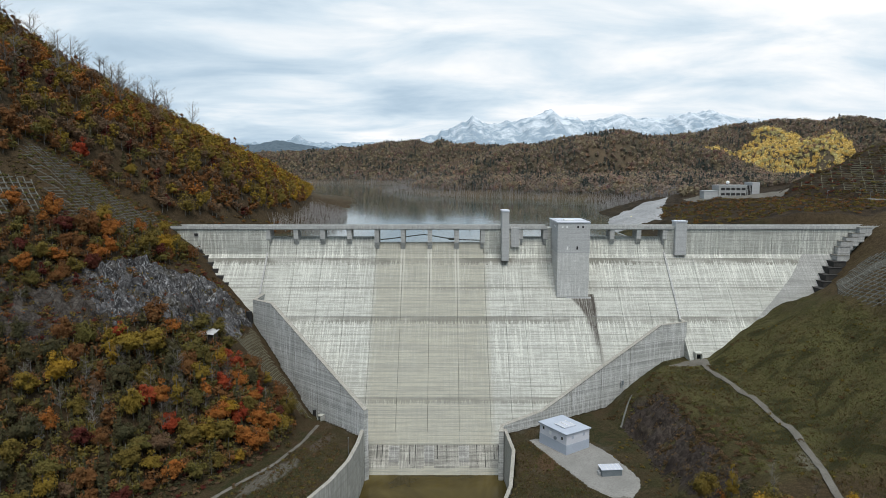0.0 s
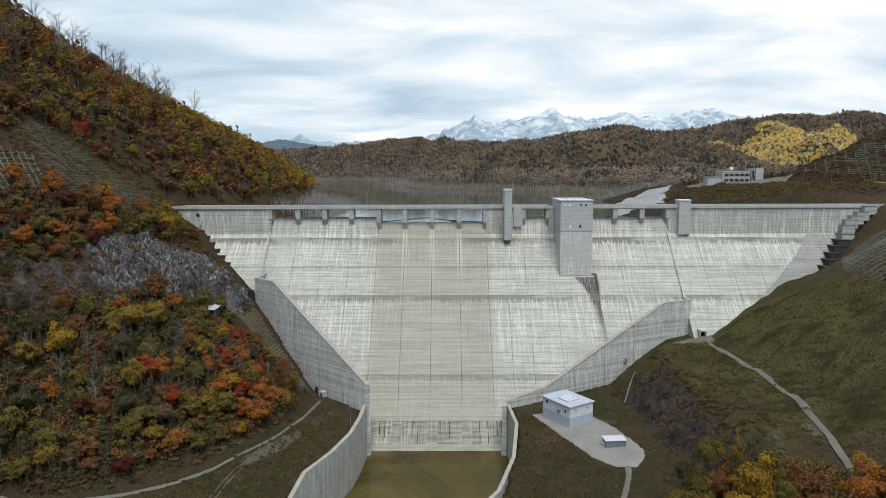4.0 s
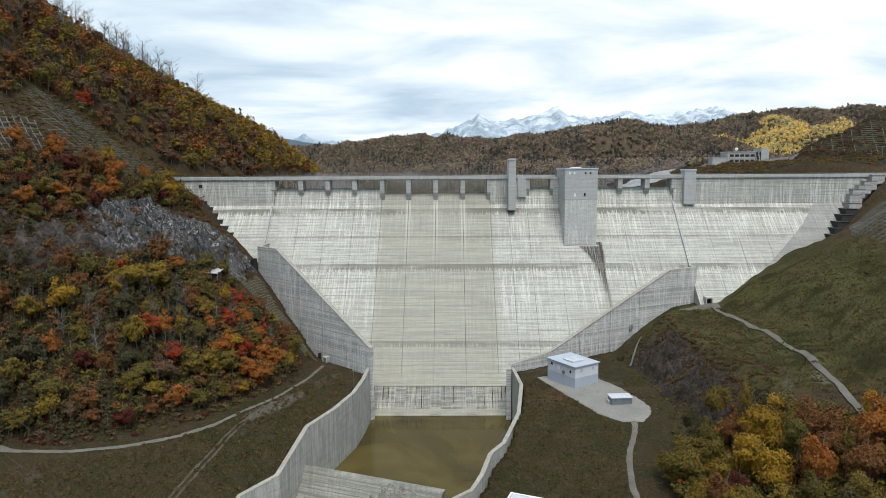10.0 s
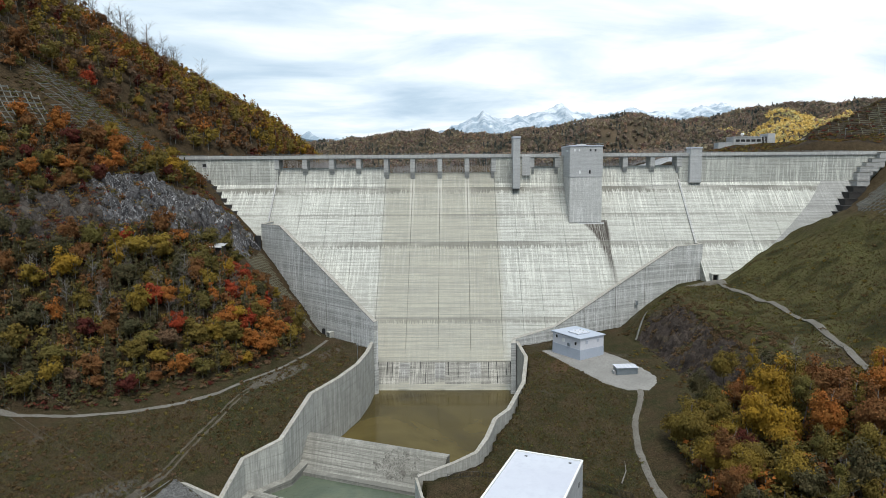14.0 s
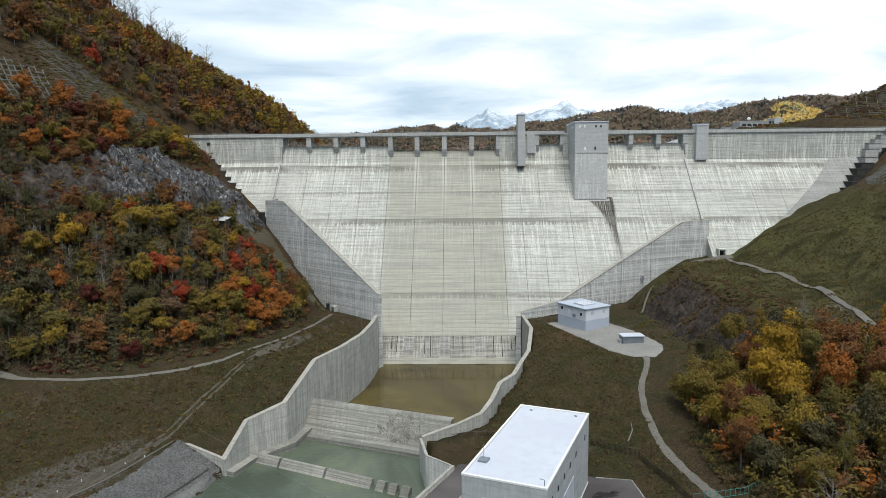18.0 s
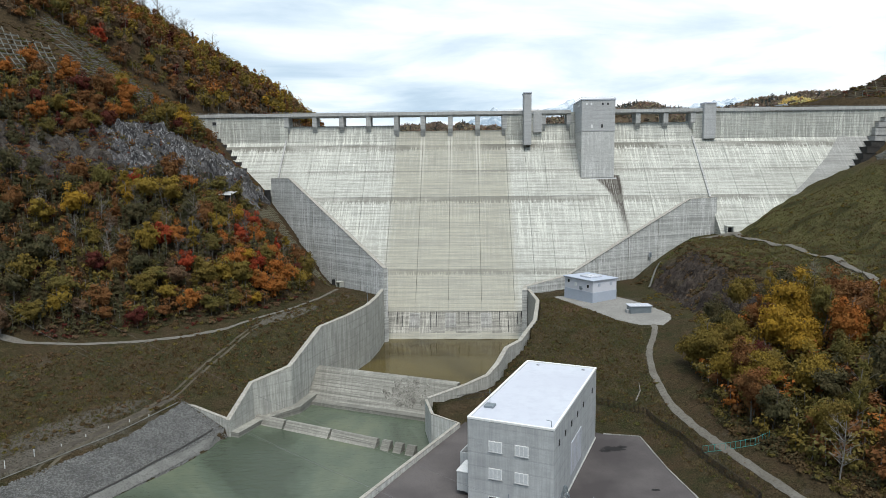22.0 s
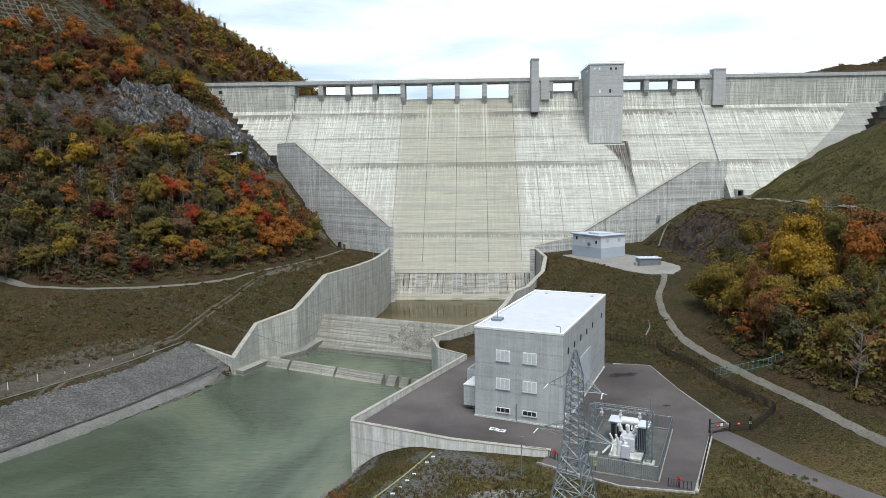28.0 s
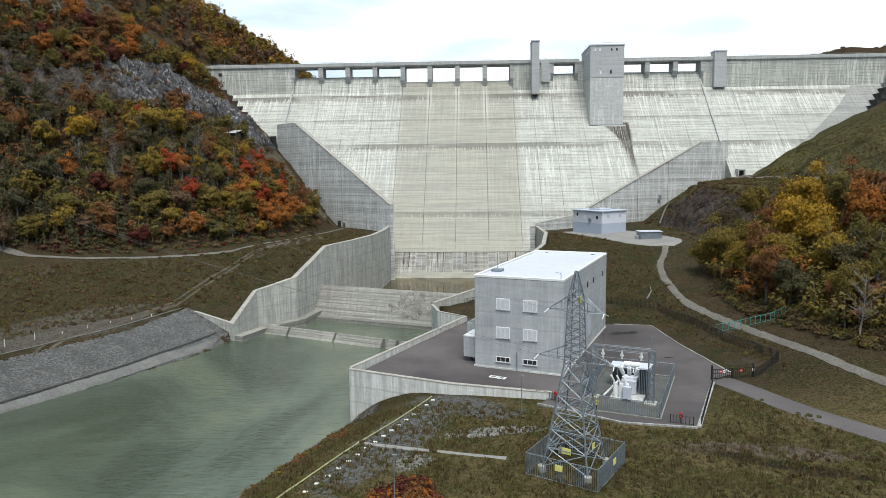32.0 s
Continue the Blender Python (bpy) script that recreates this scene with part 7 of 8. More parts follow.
def stones(name, zone, count, size, mat, label, seed, sink=0.1):
    """Uneven stones lying on the ground inside a zone."""
    rng = np.random.RandomState(seed)
    shapes = []
    for s in range(6):
        bm = bmesh.new()
        bmesh.ops.create_icosphere(bm, subdivisions=1, radius=1.0)
        rr = random.Random(seed + s)
        for v in bm.verts:
            v.co *= rr.uniform(0.62, 1.12)
        bm.verts.ensure_lookup_table()
        shapes.append((np.array([v.co[:] for v in bm.verts]), np.array([[v.index for v in f.verts] for f in bm.faces])))
        bm.free()
    xs, ys = [p[0] for p in zone], [p[1] for p in zone]
    X, Y = rng.uniform(min(xs), max(xs), count * 4), rng.uniform(min(ys), max(ys), count * 4)
    ok = inside(X, Y, zone)
    V, F, off = [], [], 0
    for x, y in list(zip(X[ok], Y[ok]))[:count]:
        v, f = shapes[rng.randint(6)]
        s = size * rng.uniform(0.6, 1.4)
        a = rng.uniform(0, 6.28)
        R = np.array([[math.cos(a), -math.sin(a), 0], [math.sin(a), math.cos(a), 0], [0, 0, 1]])
        w = (v * np.array([s, s * rng.uniform(0.6, 1), s * rng.uniform(0.45, 0.75)])) @ R.T + np.array([x, y, ground_z(x, y) + s * (0.3 - sink)])
        V.append(w), F.append(f + off)
        off += len(v)
    me = mesh_of(name, np.concatenate(V), np.concatenate(F).tolist(), mat)
    tagged(new(name, me), label, "stones", kind="stuff")


# the bed's darker colour stands in for shade between the stones
M["gap"] = two_scale("shaded_stone_bed", (0.075, 0.074, 0.071), (0.10, 0.099, 0.095), (0.05, 0.049, 0.047), 0.3, 3.0, 0.95)
patch("riprap_bed", [(-65.6, 177.4), (-82, 184.4), (-87, 160), (-100, 133), (-111, 110), (-150, 30), (-139, 28), (-97, 112), (-87, 131), (-74, 154)], 1.0, 0.06, 0.06, M["gap"], "grey quarry stone bed, darkened for shade between the stones", "riprap", scale=0.5, soft=0.8)
stones("riprap", [(-66.4, 178), (-81.6, 184), (-86.5, 160), (-100, 133), (-112, 108), (-104, 106), (-92, 122), (-80, 145), (-72, 160)], 10500, 0.27, M["stone"], "loose grey quarry stones protecting the river bank", 3)
stones("shore_stones", [(-22, 119.5), (-28, 109), (-32, 99), (-37, 84), (-33, 82), (-28, 97), (-24, 109), (-20, 118)], 2200, 0.27, M["stone"], "loose grey stones along the shoreline", 5)
stones("slope_stones", [(80, 284), (92, 296), (99, 262), (98, 212), (88, 206), (82, 240)], 500, 0.55, M["darkrock"], "loose dark rocks on the shale slope", 6)
drape("bank_kerb", [(-82.5, 183.5), (-89, 160), (-102, 133), (-114, 108), (-150, 40)], 0.3, M["frame"], "pale concrete kerb along the top of the bank", "kerb", 0.3)
guard = thing("cable_rail", "low white cable guard rail on the bank", "rail")
for i in range(12):
    f = i / 11
    x, y = -86.0 - 31 * f, 172.0 - 66 * f + 12 * f * (1 - f)
    part("post", rod(bmesh.new(), (x, y, ground_z(x, y) - 0.2), (x, y, ground_z(x, y) + (1.9 if i in (5, 6) else 0.7)), 0.09, 5), M["white"], guard)
drape("bank_track", [(-85, 184), (-92, 160), (-105, 134), (-117, 109), (-155, 38)], 1.4, M["soil"], "narrow gravel track along the bank", "path", 0.14, wobble=0.4)
drape("berm", [(-67.5, 175.5), (-72.6, 163), (-79.6, 148), (-88, 131), (-98, 111)], 2.6, M["berm"], "pale gravel berm at the foot of the riprap", "berm", 0.35, wobble=0.35)
drape("riprap_joint", [(-70.4, 176.6), (-75.0, 163), (-81.6, 147), (-90, 130.6), (-100.6, 110)], 0.4, M["near_black"], "dark joint along the riprap slope", "joint", 0.5)
stones("berm_stones", [(-66, 176), (-70, 177), (-80, 152), (-92, 130), (-102, 108), (-98, 106), (-86, 131), (-76, 150)], 2600, 0.2, M["berm"], "small pale stones on the berm", 8)

# marker stones and a kerb line above the right shore
M["lime"] = two_scale("faded_lime_paint", (0.20, 0.21, 0.09), (0.25, 0.255, 0.13), (0.14, 0.15, 0.07), 0.3, 2.0, 0.8)
drape("shore_kerb", [(-6.9, 109.2), (-11.6, 99), (-16.8, 89.0), (-23.1, 74), (-33, 50)], 0.3, M["lime"], "yellow-green painted kerb line above the shore", "kerb", 0.22)
for i in range(17):
    f = i / 16
    x, y = -6.6 - 14.4 * f, 107.4 - 34 * f
    tagged(part("marker_stone", boxed(x - 0.32, x + 0.32, y - 0.12, y + 0.12, ground_z(x, y) - 0.2, ground_z(x, y) + 0.16, 0.03), M["white"]), "small white marker stone beside the kerb", "marker", "marker stones")


def frames(name, zone, along, gap_u, gap_v, width, height_, mat, label):
    """Crossing concrete beams laid over a slope, as one lattice."""
    bm = bmesh.new()
    a = math.radians(along)
    ux, uy = math.cos(a), math.sin(a)
    cx, cy = sum(p[0] for p in zone) / len(zone), sum(p[1] for p in zone) / len(zone)
    R = max(math.dist((cx, cy), p) for p in zone)
    for (dx, dy), gap in (((ux, uy), gap_v), ((-uy, ux), gap_u)):
        k = int(R / gap)
        for i in range(-k, k + 1):
            ox, oy = cx - dy * gap * i, cy + dx * gap * i
            step = 2.0
            prev = None
            for j in range(int(-R / step), int(R / step) + 1):
                x, y = ox + dx * j * step, oy + dy * j * step
                if inside(np.array([x]), np.array([y]), zone)[0]:
                    q = Vector((x, y, ground_z(x, y) + height_))
                    if prev is not None:
                        s = Vector((-dy, dx, 0)) * width / 2
                        dn = Vector((0, 0, -height_ - 0.4))
                        vs = [bm.verts.new(v) for v in (prev - s, prev + s, q + s, q - s, prev - s + dn, prev + s + dn, q + s + dn, q - s + dn)]
                        for f in ((0, 1, 2, 3), (0, 3, 7, 4), (1, 5, 6, 2)):
                            bm.faces.new([vs[w] for w in f])
                    prev = q
                else:
                    prev = None
    return tagged(part(name, bm, mat), label, "slope frame", kind="structure")


def contour_frames(name, zone, gap, rise, width, height_, mat, label):
    """Beams along the contours and down the fall line of a slope, as one lattice."""
    bm = bmesh.new()
    cx, cy = sum(p[0] for p in zone) / len(zone), sum(p[1] for p in zone) / len(zone)
    gx, gy = ground_z(cx + 6, cy) - ground_z(cx - 6, cy), ground_z(cx, cy + 6) - ground_z(cx, cy - 6)
    up_ = Vector((gx, gy)).normalized()
    along = Vector((-up_.y, up_.x))
    R = max(math.dist((cx, cy), p) for p in zone)
    runs = {}

    def beam(p, q, w):
        d = (q - p)
        s = Vector((-d.y, d.x, 0)).normalized() * w / 2
        dn = Vector((0, 0, -height_ - 0.4))
        vs = [bm.verts.new(v) for v in (p - s, p + s, q + s, q - s, p - s + dn, p + s + dn, q + s + dn, q - s + dn)]
        for f in ((0, 1, 2, 3), (0, 3, 7, 4), (1, 5, 6, 2)):
            bm.faces.new([vs[k] for k in f])

    k = int(R / gap)
    for i in range(-k, k + 1):
        line = [Vector((cx, cy)) + along * (i * gap) + up_ * (-R + j) for j in range(int(2 * R))]
        pts = [Vector((p.x, p.y, ground_z(p.x, p.y) + height_)) for p in line if inside(np.array([p.x]), np.array([p.y]), zone)[0]]
        for p, q in zip(pts, pts[1:]):
            if (q - p).length < 4:
                beam(p, q, width)
            z0, z1 = p.z / rise, q.z / rise
            if math.floor(z0) != math.floor(z1) and z1 > z0:
                lev = math.floor(z1)
                runs.setdefault(lev, {})[i] = p.lerp(q, (lev - z0) / (z1 - z0))
    for row in runs.values():
        for i, p in row.items():
            if i + 1 in row and (row[i + 1] - p).length < gap * 2.5:
                beam(p, row[i + 1], width)
    return tagged(part(name, bm, mat), label, "slope frame", kind="structure")


contour_frames("slope_frame", [(-215, 300), (-203, 305), (-190, 311), (-184, 306), (-181, 298), (-191, 283), (-214, 270), (-232, 286)], 2.6, 2.5, 0.42, 0.4, M["frame"], "weathered concrete lattice frame on the cut slope")
contour_frames("slope_net", [(-202, 319), (-203, 328), (-195, 343), (-186, 356), (-173, 367), (-153, 378), (-152, 330), (-165, 306), (-178, 299), (-184, 309), (-194, 314)], 3.0, 1.3, 0.2, 0.25, M["frame"], "fine weathered concrete lattice on the cut slope")
contour_frames("slope_net", [(-101, 312), (-97, 331), (-84, 321), (-72, 310), (-61, 299), (-66, 295), (-76, 302), (-86, 306), (-93, 309)], 1.5, 1.0, 0.2, 0.28, M["netwood"], "curved lattice frame on the slope beside the wall")
frames("slope_net", [(-150, 366), (-141, 362), (-134, 340), (-141, 338)], 60, 1.8, 1.8, 0.3, 0.3, M["frame"], "lattice frame beside the crest")
frames("slope_net", [(-140, 384), (-118, 384), (-116, 396), (-126, 408)], 20, 2.4, 2.4, 0.5, 0.4, M["frame"], "pale lattice frame on the shore cutting")
contour_frames("slope_net", [(192, 318), (206, 346), (226, 352), (240, 330), (236, 296), (214, 292), (198, 300)], 2.4, 1.6, 0.34, 0.4, M["frame"], "weathered lattice frame on the cut slope")
contour_frames("slope_net", [(286, 550), (304, 512), (340, 486), (420, 490), (460, 560), (430, 582), (358, 555), (320, 547)], 7.0, 1.7, 0.26, 0.4, M["netwood"], "faint rows of lattice on the dark cut slope")
# stone-lined channel on the knoll
drape("drain_channel", [(79, 284), (84, 294), (89, 303)], 0.9, M["frame"], "sloping grey concrete drain beside the rock", "drain", 1.3, kind="structure")

# teal gate on the path, fallen branch
M["teal"] = two_scale("teal_paint", (0.03, 0.20, 0.19), (0.04, 0.24, 0.22), (0.03, 0.16, 0.15), rough=0.5)
fence("teal_fence", [(53, 144), (57.3, 142.2), (62.8, 140.4), (66, 141)], 1.7, M["teal"], "teal painted pipe barrier across the path", 2.0, 0.9, ground_z)
br = thing("fallen_branch", "pale fallen branch lying on the grass", "branch", (45.4, 172.5, ground_z(45.4, 172.5) + 0.3))
part("stem", rod(rod(bmesh.new(), (0, 0, 0), (2.4, 5.0, ground_z(47.8, 177.5) - ground_z(45.4, 172.5)), 0.22, 6, 0.15), (2.4, 5.0, ground_z(47.8, 177.5) - ground_z(45.4, 172.5)), (3.0, 9.0, ground_z(48.4, 181.5) - ground_z(45.4, 172.5) + 0.4), 0.15, 6, 0.05), M["palebark"], br)

# ---- grass tufts and low scrub ----
def tufts(name, zone, count, size, colour, label, seed, keep=None, blades=7):
    rng = np.random.RandomState(seed)
    xs, ys = [p[0] for p in zone], [p[1] for p in zone]
    X, Y = rng.uniform(min(xs), max(xs), count * 3), rng.uniform(min(ys), max(ys), count * 3)
    ok = inside(X, Y, zone)
    clump = waves(X, Y, 9, seed) + rng.normal(0, 0.6, X.size) > 0.1
    P = np.stack([X, Y], 1)[ok & clump][:count]
    Z = np.array([ground_z(x, y) for x, y in P])
    good = Z > -8.4
    for line, gap in PATHS:
        A = np.array(line)
        good &= np.min(np.hypot(P[:, 0:1] - A[None, :, 0], P[:, 1:2] - A[None, :, 1]), 1) > gap
    P, Z = P[good], Z[good]
    C = np.repeat(np.concatenate([P, Z[:, None]], 1), blades, 0)
    k = len(C)
    a = rng.uniform(0, 6.28, k)
    s = size * rng.uniform(0.5, 1.4, k)
    C[:, 0] += rng.normal(0, size * 0.35, k)
    C[:, 1] += rng.normal(0, size * 0.35, k)
    w = s * 0.2
    u = np.stack([np.cos(a) * w, np.sin(a) * w, np.zeros(k)], 1)
    t = np.stack([rng.normal(0, 0.35, k) * s, rng.normal(0, 0.35, k) * s, s], 1)
    Q = np.stack([C - u - [0, 0, 0.1], C + u - [0, 0, 0.1], C + t], 1)
    tagged(new(name, quads_mesh(name, Q, LEAF[colour])), label, "grass", kind="stuff")


LEAF["straw"] = leaf_mat("straw_grass", (0.155, 0.118, 0.056), (0.10, 0.078, 0.037), (0.115, 0.09, 0.042))
LEAF["grass"] = leaf_mat("green_grass", (0.115, 0.115, 0.038), (0.08, 0.083, 0.028), (0.115, 0.10, 0.036))
LEAF["brown"] = leaf_mat("brown_scrub", (0.115, 0.075, 0.036), (0.075, 0.05, 0.026), (0.09, 0.066, 0.034))
FIELD = [(-20, 108), (-4, 106), (10, 101), (22, 94), (33, 92), (44, 112), (58, 92), (90, 60), (80, 40), (-20, 40), (-30, 84)]
BANK = [(12, 225), (10, 202), (4, 172), (20, 171), (44, 162), (50, 140), (56, 118), (60, 130), (54, 160), (53, 190), (55, 205), (60, 220), (45, 255), (36, 278), (30, 270)]
TERRACE = [(-50, 285), (-42, 262), (-46, 236), (-52, 216), (-58, 196), (-80, 186), (-95, 162), (-118, 120), (-150, 150), (-140, 190), (-110, 202), (-84, 228), (-68, 252)]
KNOLL = [(112, 325), (104, 306), (102, 280), (108, 240), (112, 200), (140, 160), (200, 160), (230, 300), (190, 318), (150, 332), (132, 318)]
for zone, cnt, sz, sd in ((FIELD, 9000, 0.42, 41), (BANK, 5200, 0.42, 42), (TERRACE, 7000, 0.48, 43), (KNOLL, 7000, 0.5, 44)):
    tufts("grass", zone, cnt * 3 // 4, sz, "straw", "dry straw-coloured grass tufts", sd)
    tufts("grass", zone, cnt, sz * 0.8, "grass", "dull green grass tufts", sd + 10)
    tufts("scrub", zone, cnt // 5, sz * 1.3, "brown", "low brown scrub and dead weeds", sd + 20)


def bushes(zone, count, seed, cols, size, label):
    """Shrubs too many to count, one object for each colour."""
    r_ = np.random.RandomState(seed)
    xs, ys = [p[0] for p in zone], [p[1] for p in zone]
    X, Y = r_.uniform(min(xs), max(xs), count * 4), r_.uniform(min(ys), max(ys), count * 4)
    P = np.stack([X, Y], 1)[inside(X, Y, zone)][:count]
    for i, c in enumerate(cols):
        sel = P[i::len(cols)]
        base = crown_points("wide", 3000, r_)
        Q = []
        for x, y in sel:
            s = size * r_.uniform(0.5, 1.3)
            j = r_.randint(0, 3000, 90 if count < 400 else 48)
            Q.append(leaf_quads(base[0][j] * s * np.array([1, 1, 0.8]) + np.array([x, y, ground_z(x, y) - 0.2 * s]), (0.30 if count < 400 else 0.40) * s ** 0.5, base[1][j], 0.6, r_, True))
        tagged(new("shrubs", quads_mesh("shrubs", np.concatenate(Q), LEAF[c])), f"{label}, {c}", "shrubs", kind="stuff")


CLIFF_ZONE = [(-150, 309), (-118, 341), (-101, 332), (-108, 308), (-122, 286), (-146, 252), (-190, 238), (-186, 252), (-160, 276)]
bushes(CLIFF_ZONE, 240, 51, ("olive", "rust", "brown", "brown", "wine"), 1.6, "low shrubs clinging to the cliff")
RIM = [(-196, 262), (-168, 286), (-150, 312), (-132, 346), (-118, 352), (-102, 338), (-102, 312), (-106, 300), (-118, 284), (-140, 262), (-170, 246), (-205, 226), (-220, 236)]
bushes(RIM, 420, 63, ("brown", "rust", "olive", "wine", "green"), 2.5, "undergrowth round the cliff")
bushes([(-190, 238), (-160, 248), (-136, 266), (-140, 290), (-160, 278), (-188, 254)], 260, 64, ("rust", "brown", "wine", "olive", "brown"), 2.3, "undergrowth on the broken slope")
bushes(UPPER_SLOPE, 300, 87, ("brown", "rust", "brown", "olive"), 2.2, "undergrowth above the cliff")
bushes([(72, 296), (84, 300), (104, 318), (108, 300), (98, 280), (86, 284)], 90, 52, ("brown", "brown", "grass"), 1.3, "low shrubs on the knoll")
bushes([(100, 290), (112, 250), (112, 205), (98, 200), (96, 230), (98, 270)], 150, 53, ("grass", "brown", "brown", "umber"), 1.5, "low shrubs on the shale slope")
bushes([(66, 262), (80, 284), (84, 240), (82, 214), (74, 216), (76, 240)], 40, 57, ("brown", "olive"), 0.9, "low shrubs at the slope foot")
bushes([(82, 284), (96, 294), (101, 262), (100, 212), (90, 202), (83, 240)], 110, 68, ("brown", "umber", "brown"), 1.1, "sparse shrubs on the shale slope")
bushes([(84, 288), (98, 292), (101, 262), (100, 214), (92, 206), (86, 240)], 420, 88, ("brown", "umber", "brown"), 1.5, "dry brown scrub on the shale slope")
bushes(KNOLL, 260, 54, ("brown", "green", "olive"), 1.2, "low shrubs in the rough grass")
bushes(TERRACE, 900, 55, ("green", "brown", "brown", "umber", "brown"), 0.85, "low weeds in the rough grass")
bushes(BANK, 420, 83, ("grass", "brown", "straw", "brown"), 0.6, "low weeds in the rough grass")
bushes([(-24, 106), (-19, 113), (-24, 98), (-31, 84), (-33, 84)], 28, 56, ("rust", "olive"), 0.7, "reddish reeds on the shore")
bushes([(-12.4, 75.4), (-8.8, 79), (-5, 78), (-3.5, 72), (-11.5, 71)], 70, 58, ("orange", "wine", "rust"), 1.2, "reddish shrubs on the field edge")
bushes([(-17, 105), (-15, 108), (-19.5, 97.5), (-24, 90), (-27, 84), (-28, 86), (-22, 98)], 46, 85, ("straw", "rust", "olive"), 0.8, "tall dry weeds on the shore")
bushes(FIELD, 320, 86, ("straw", "grass", "grass", "brown"), 0.55, "tall grass clumps in the field")
bushes([(-62, 300), (-66, 268), (-84, 246), (-113, 216), (-141, 202), (-160, 192), (-166, 200), (-140, 216), (-90, 262), (-75, 296)], 399, 59, ("green", "dark", "rust", "brown", "green"), 1.5, "undergrowth along the forest edge")
bushes([(-64, 268), (-84, 236), (-98, 219.5), (-112, 209.5), (-126, 204.6), (-146, 202), (-160, 196), (-166, 206), (-140, 212), (-112, 222), (-84, 250), (-68, 276)], 620, 91, ("dark", "brown", "umber", "green", "wine"), 1.7, "dark undergrowth between path and trees")
bushes(LOWER, 420, 60, ("green", "brown", "wine", "rust"), 1.8, "undergrowth beneath the trees")
bushes([(60, 170), (60, 148), (65, 131), (69, 118), (75, 108), (84, 104), (76, 124), (68, 146), (66, 176)], 360, 65, ("green", "brown", "dark", "brown"), 1.7, "undergrowth along the wood edge")
bushes(RIGHTWOOD, 260, 61, ("green", "brown", "dark"), 1.8, "undergrowth beneath the trees")
bushes([(-136, 385), (-116, 386), (-110, 410), (-106, 470), (-120, 474), (-146, 400)], 130, 69, ("brown", "rust", "olive"), 1.8, "undergrowth behind the crest")
bushes(NETS, 1100, 62, ("grass", "brown", "green", "brown"), 1.0, "low weeds between the frames")
bushes([(-212, 324), (-204, 332), (-190, 346), (-174, 355), (-156, 366), (-150, 374), (-150, 384), (-172, 372), (-196, 362), (-214, 340)], 200, 66, ("brown", "green", "rust"), 2.0, "undergrowth above the slope frames")
bushes([(-150, 368), (-138, 366), (-128, 346), (-112, 346), (-101, 340), (-98, 318), (-104, 306), (-112, 320), (-130, 338), (-146, 336)], 170, 67, ("brown", "rust", "olive", "green"), 1.7, "undergrowth beside the dam")

# ---- lake shores, control building and far hills ----
rng = np.random.RandomState(77)


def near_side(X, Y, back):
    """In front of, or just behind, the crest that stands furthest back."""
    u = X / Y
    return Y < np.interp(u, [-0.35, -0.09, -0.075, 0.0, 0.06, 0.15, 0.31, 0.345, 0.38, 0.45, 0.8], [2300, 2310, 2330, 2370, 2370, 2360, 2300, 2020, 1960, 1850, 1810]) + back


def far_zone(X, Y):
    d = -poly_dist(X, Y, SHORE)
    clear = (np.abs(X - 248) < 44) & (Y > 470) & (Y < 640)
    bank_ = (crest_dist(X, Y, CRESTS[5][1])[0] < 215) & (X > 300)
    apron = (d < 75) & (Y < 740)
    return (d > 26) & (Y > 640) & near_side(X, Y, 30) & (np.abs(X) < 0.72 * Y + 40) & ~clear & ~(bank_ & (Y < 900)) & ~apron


def sunlit_spot(X, Y):
    """The sunlit patch on the far right hill, its light put into leaf colour."""
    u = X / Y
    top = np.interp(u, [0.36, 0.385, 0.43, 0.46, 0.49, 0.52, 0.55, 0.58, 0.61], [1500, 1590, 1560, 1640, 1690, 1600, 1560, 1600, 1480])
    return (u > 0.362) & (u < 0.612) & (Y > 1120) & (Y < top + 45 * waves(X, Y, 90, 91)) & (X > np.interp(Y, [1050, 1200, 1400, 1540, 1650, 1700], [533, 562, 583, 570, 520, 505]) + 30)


def spray(name, pts, colour, per, leaf, r, h, label, kind="round"):
    if not len(pts):
        return
    base = crown_points(kind, 3000, rng)
    Q = []
    for x, y in pts:
        s, hh = rng.uniform(*r), rng.uniform(*h)
        i = rng.randint(0, 3000, per)
        tall = 1.75 if kind == "round" else 2.2
        P = base[0][i] * np.array([s, s, hh / tall]) + np.array([x, y, ground_z(x, y) - 0.5])
        Q.append(leaf_quads(P, leaf, base[1][i], 0.65, rng, True))
    tagged(new(name, quads_mesh(name, np.concatenate(Q), LEAF[colour])), label, "woods", kind="stuff")


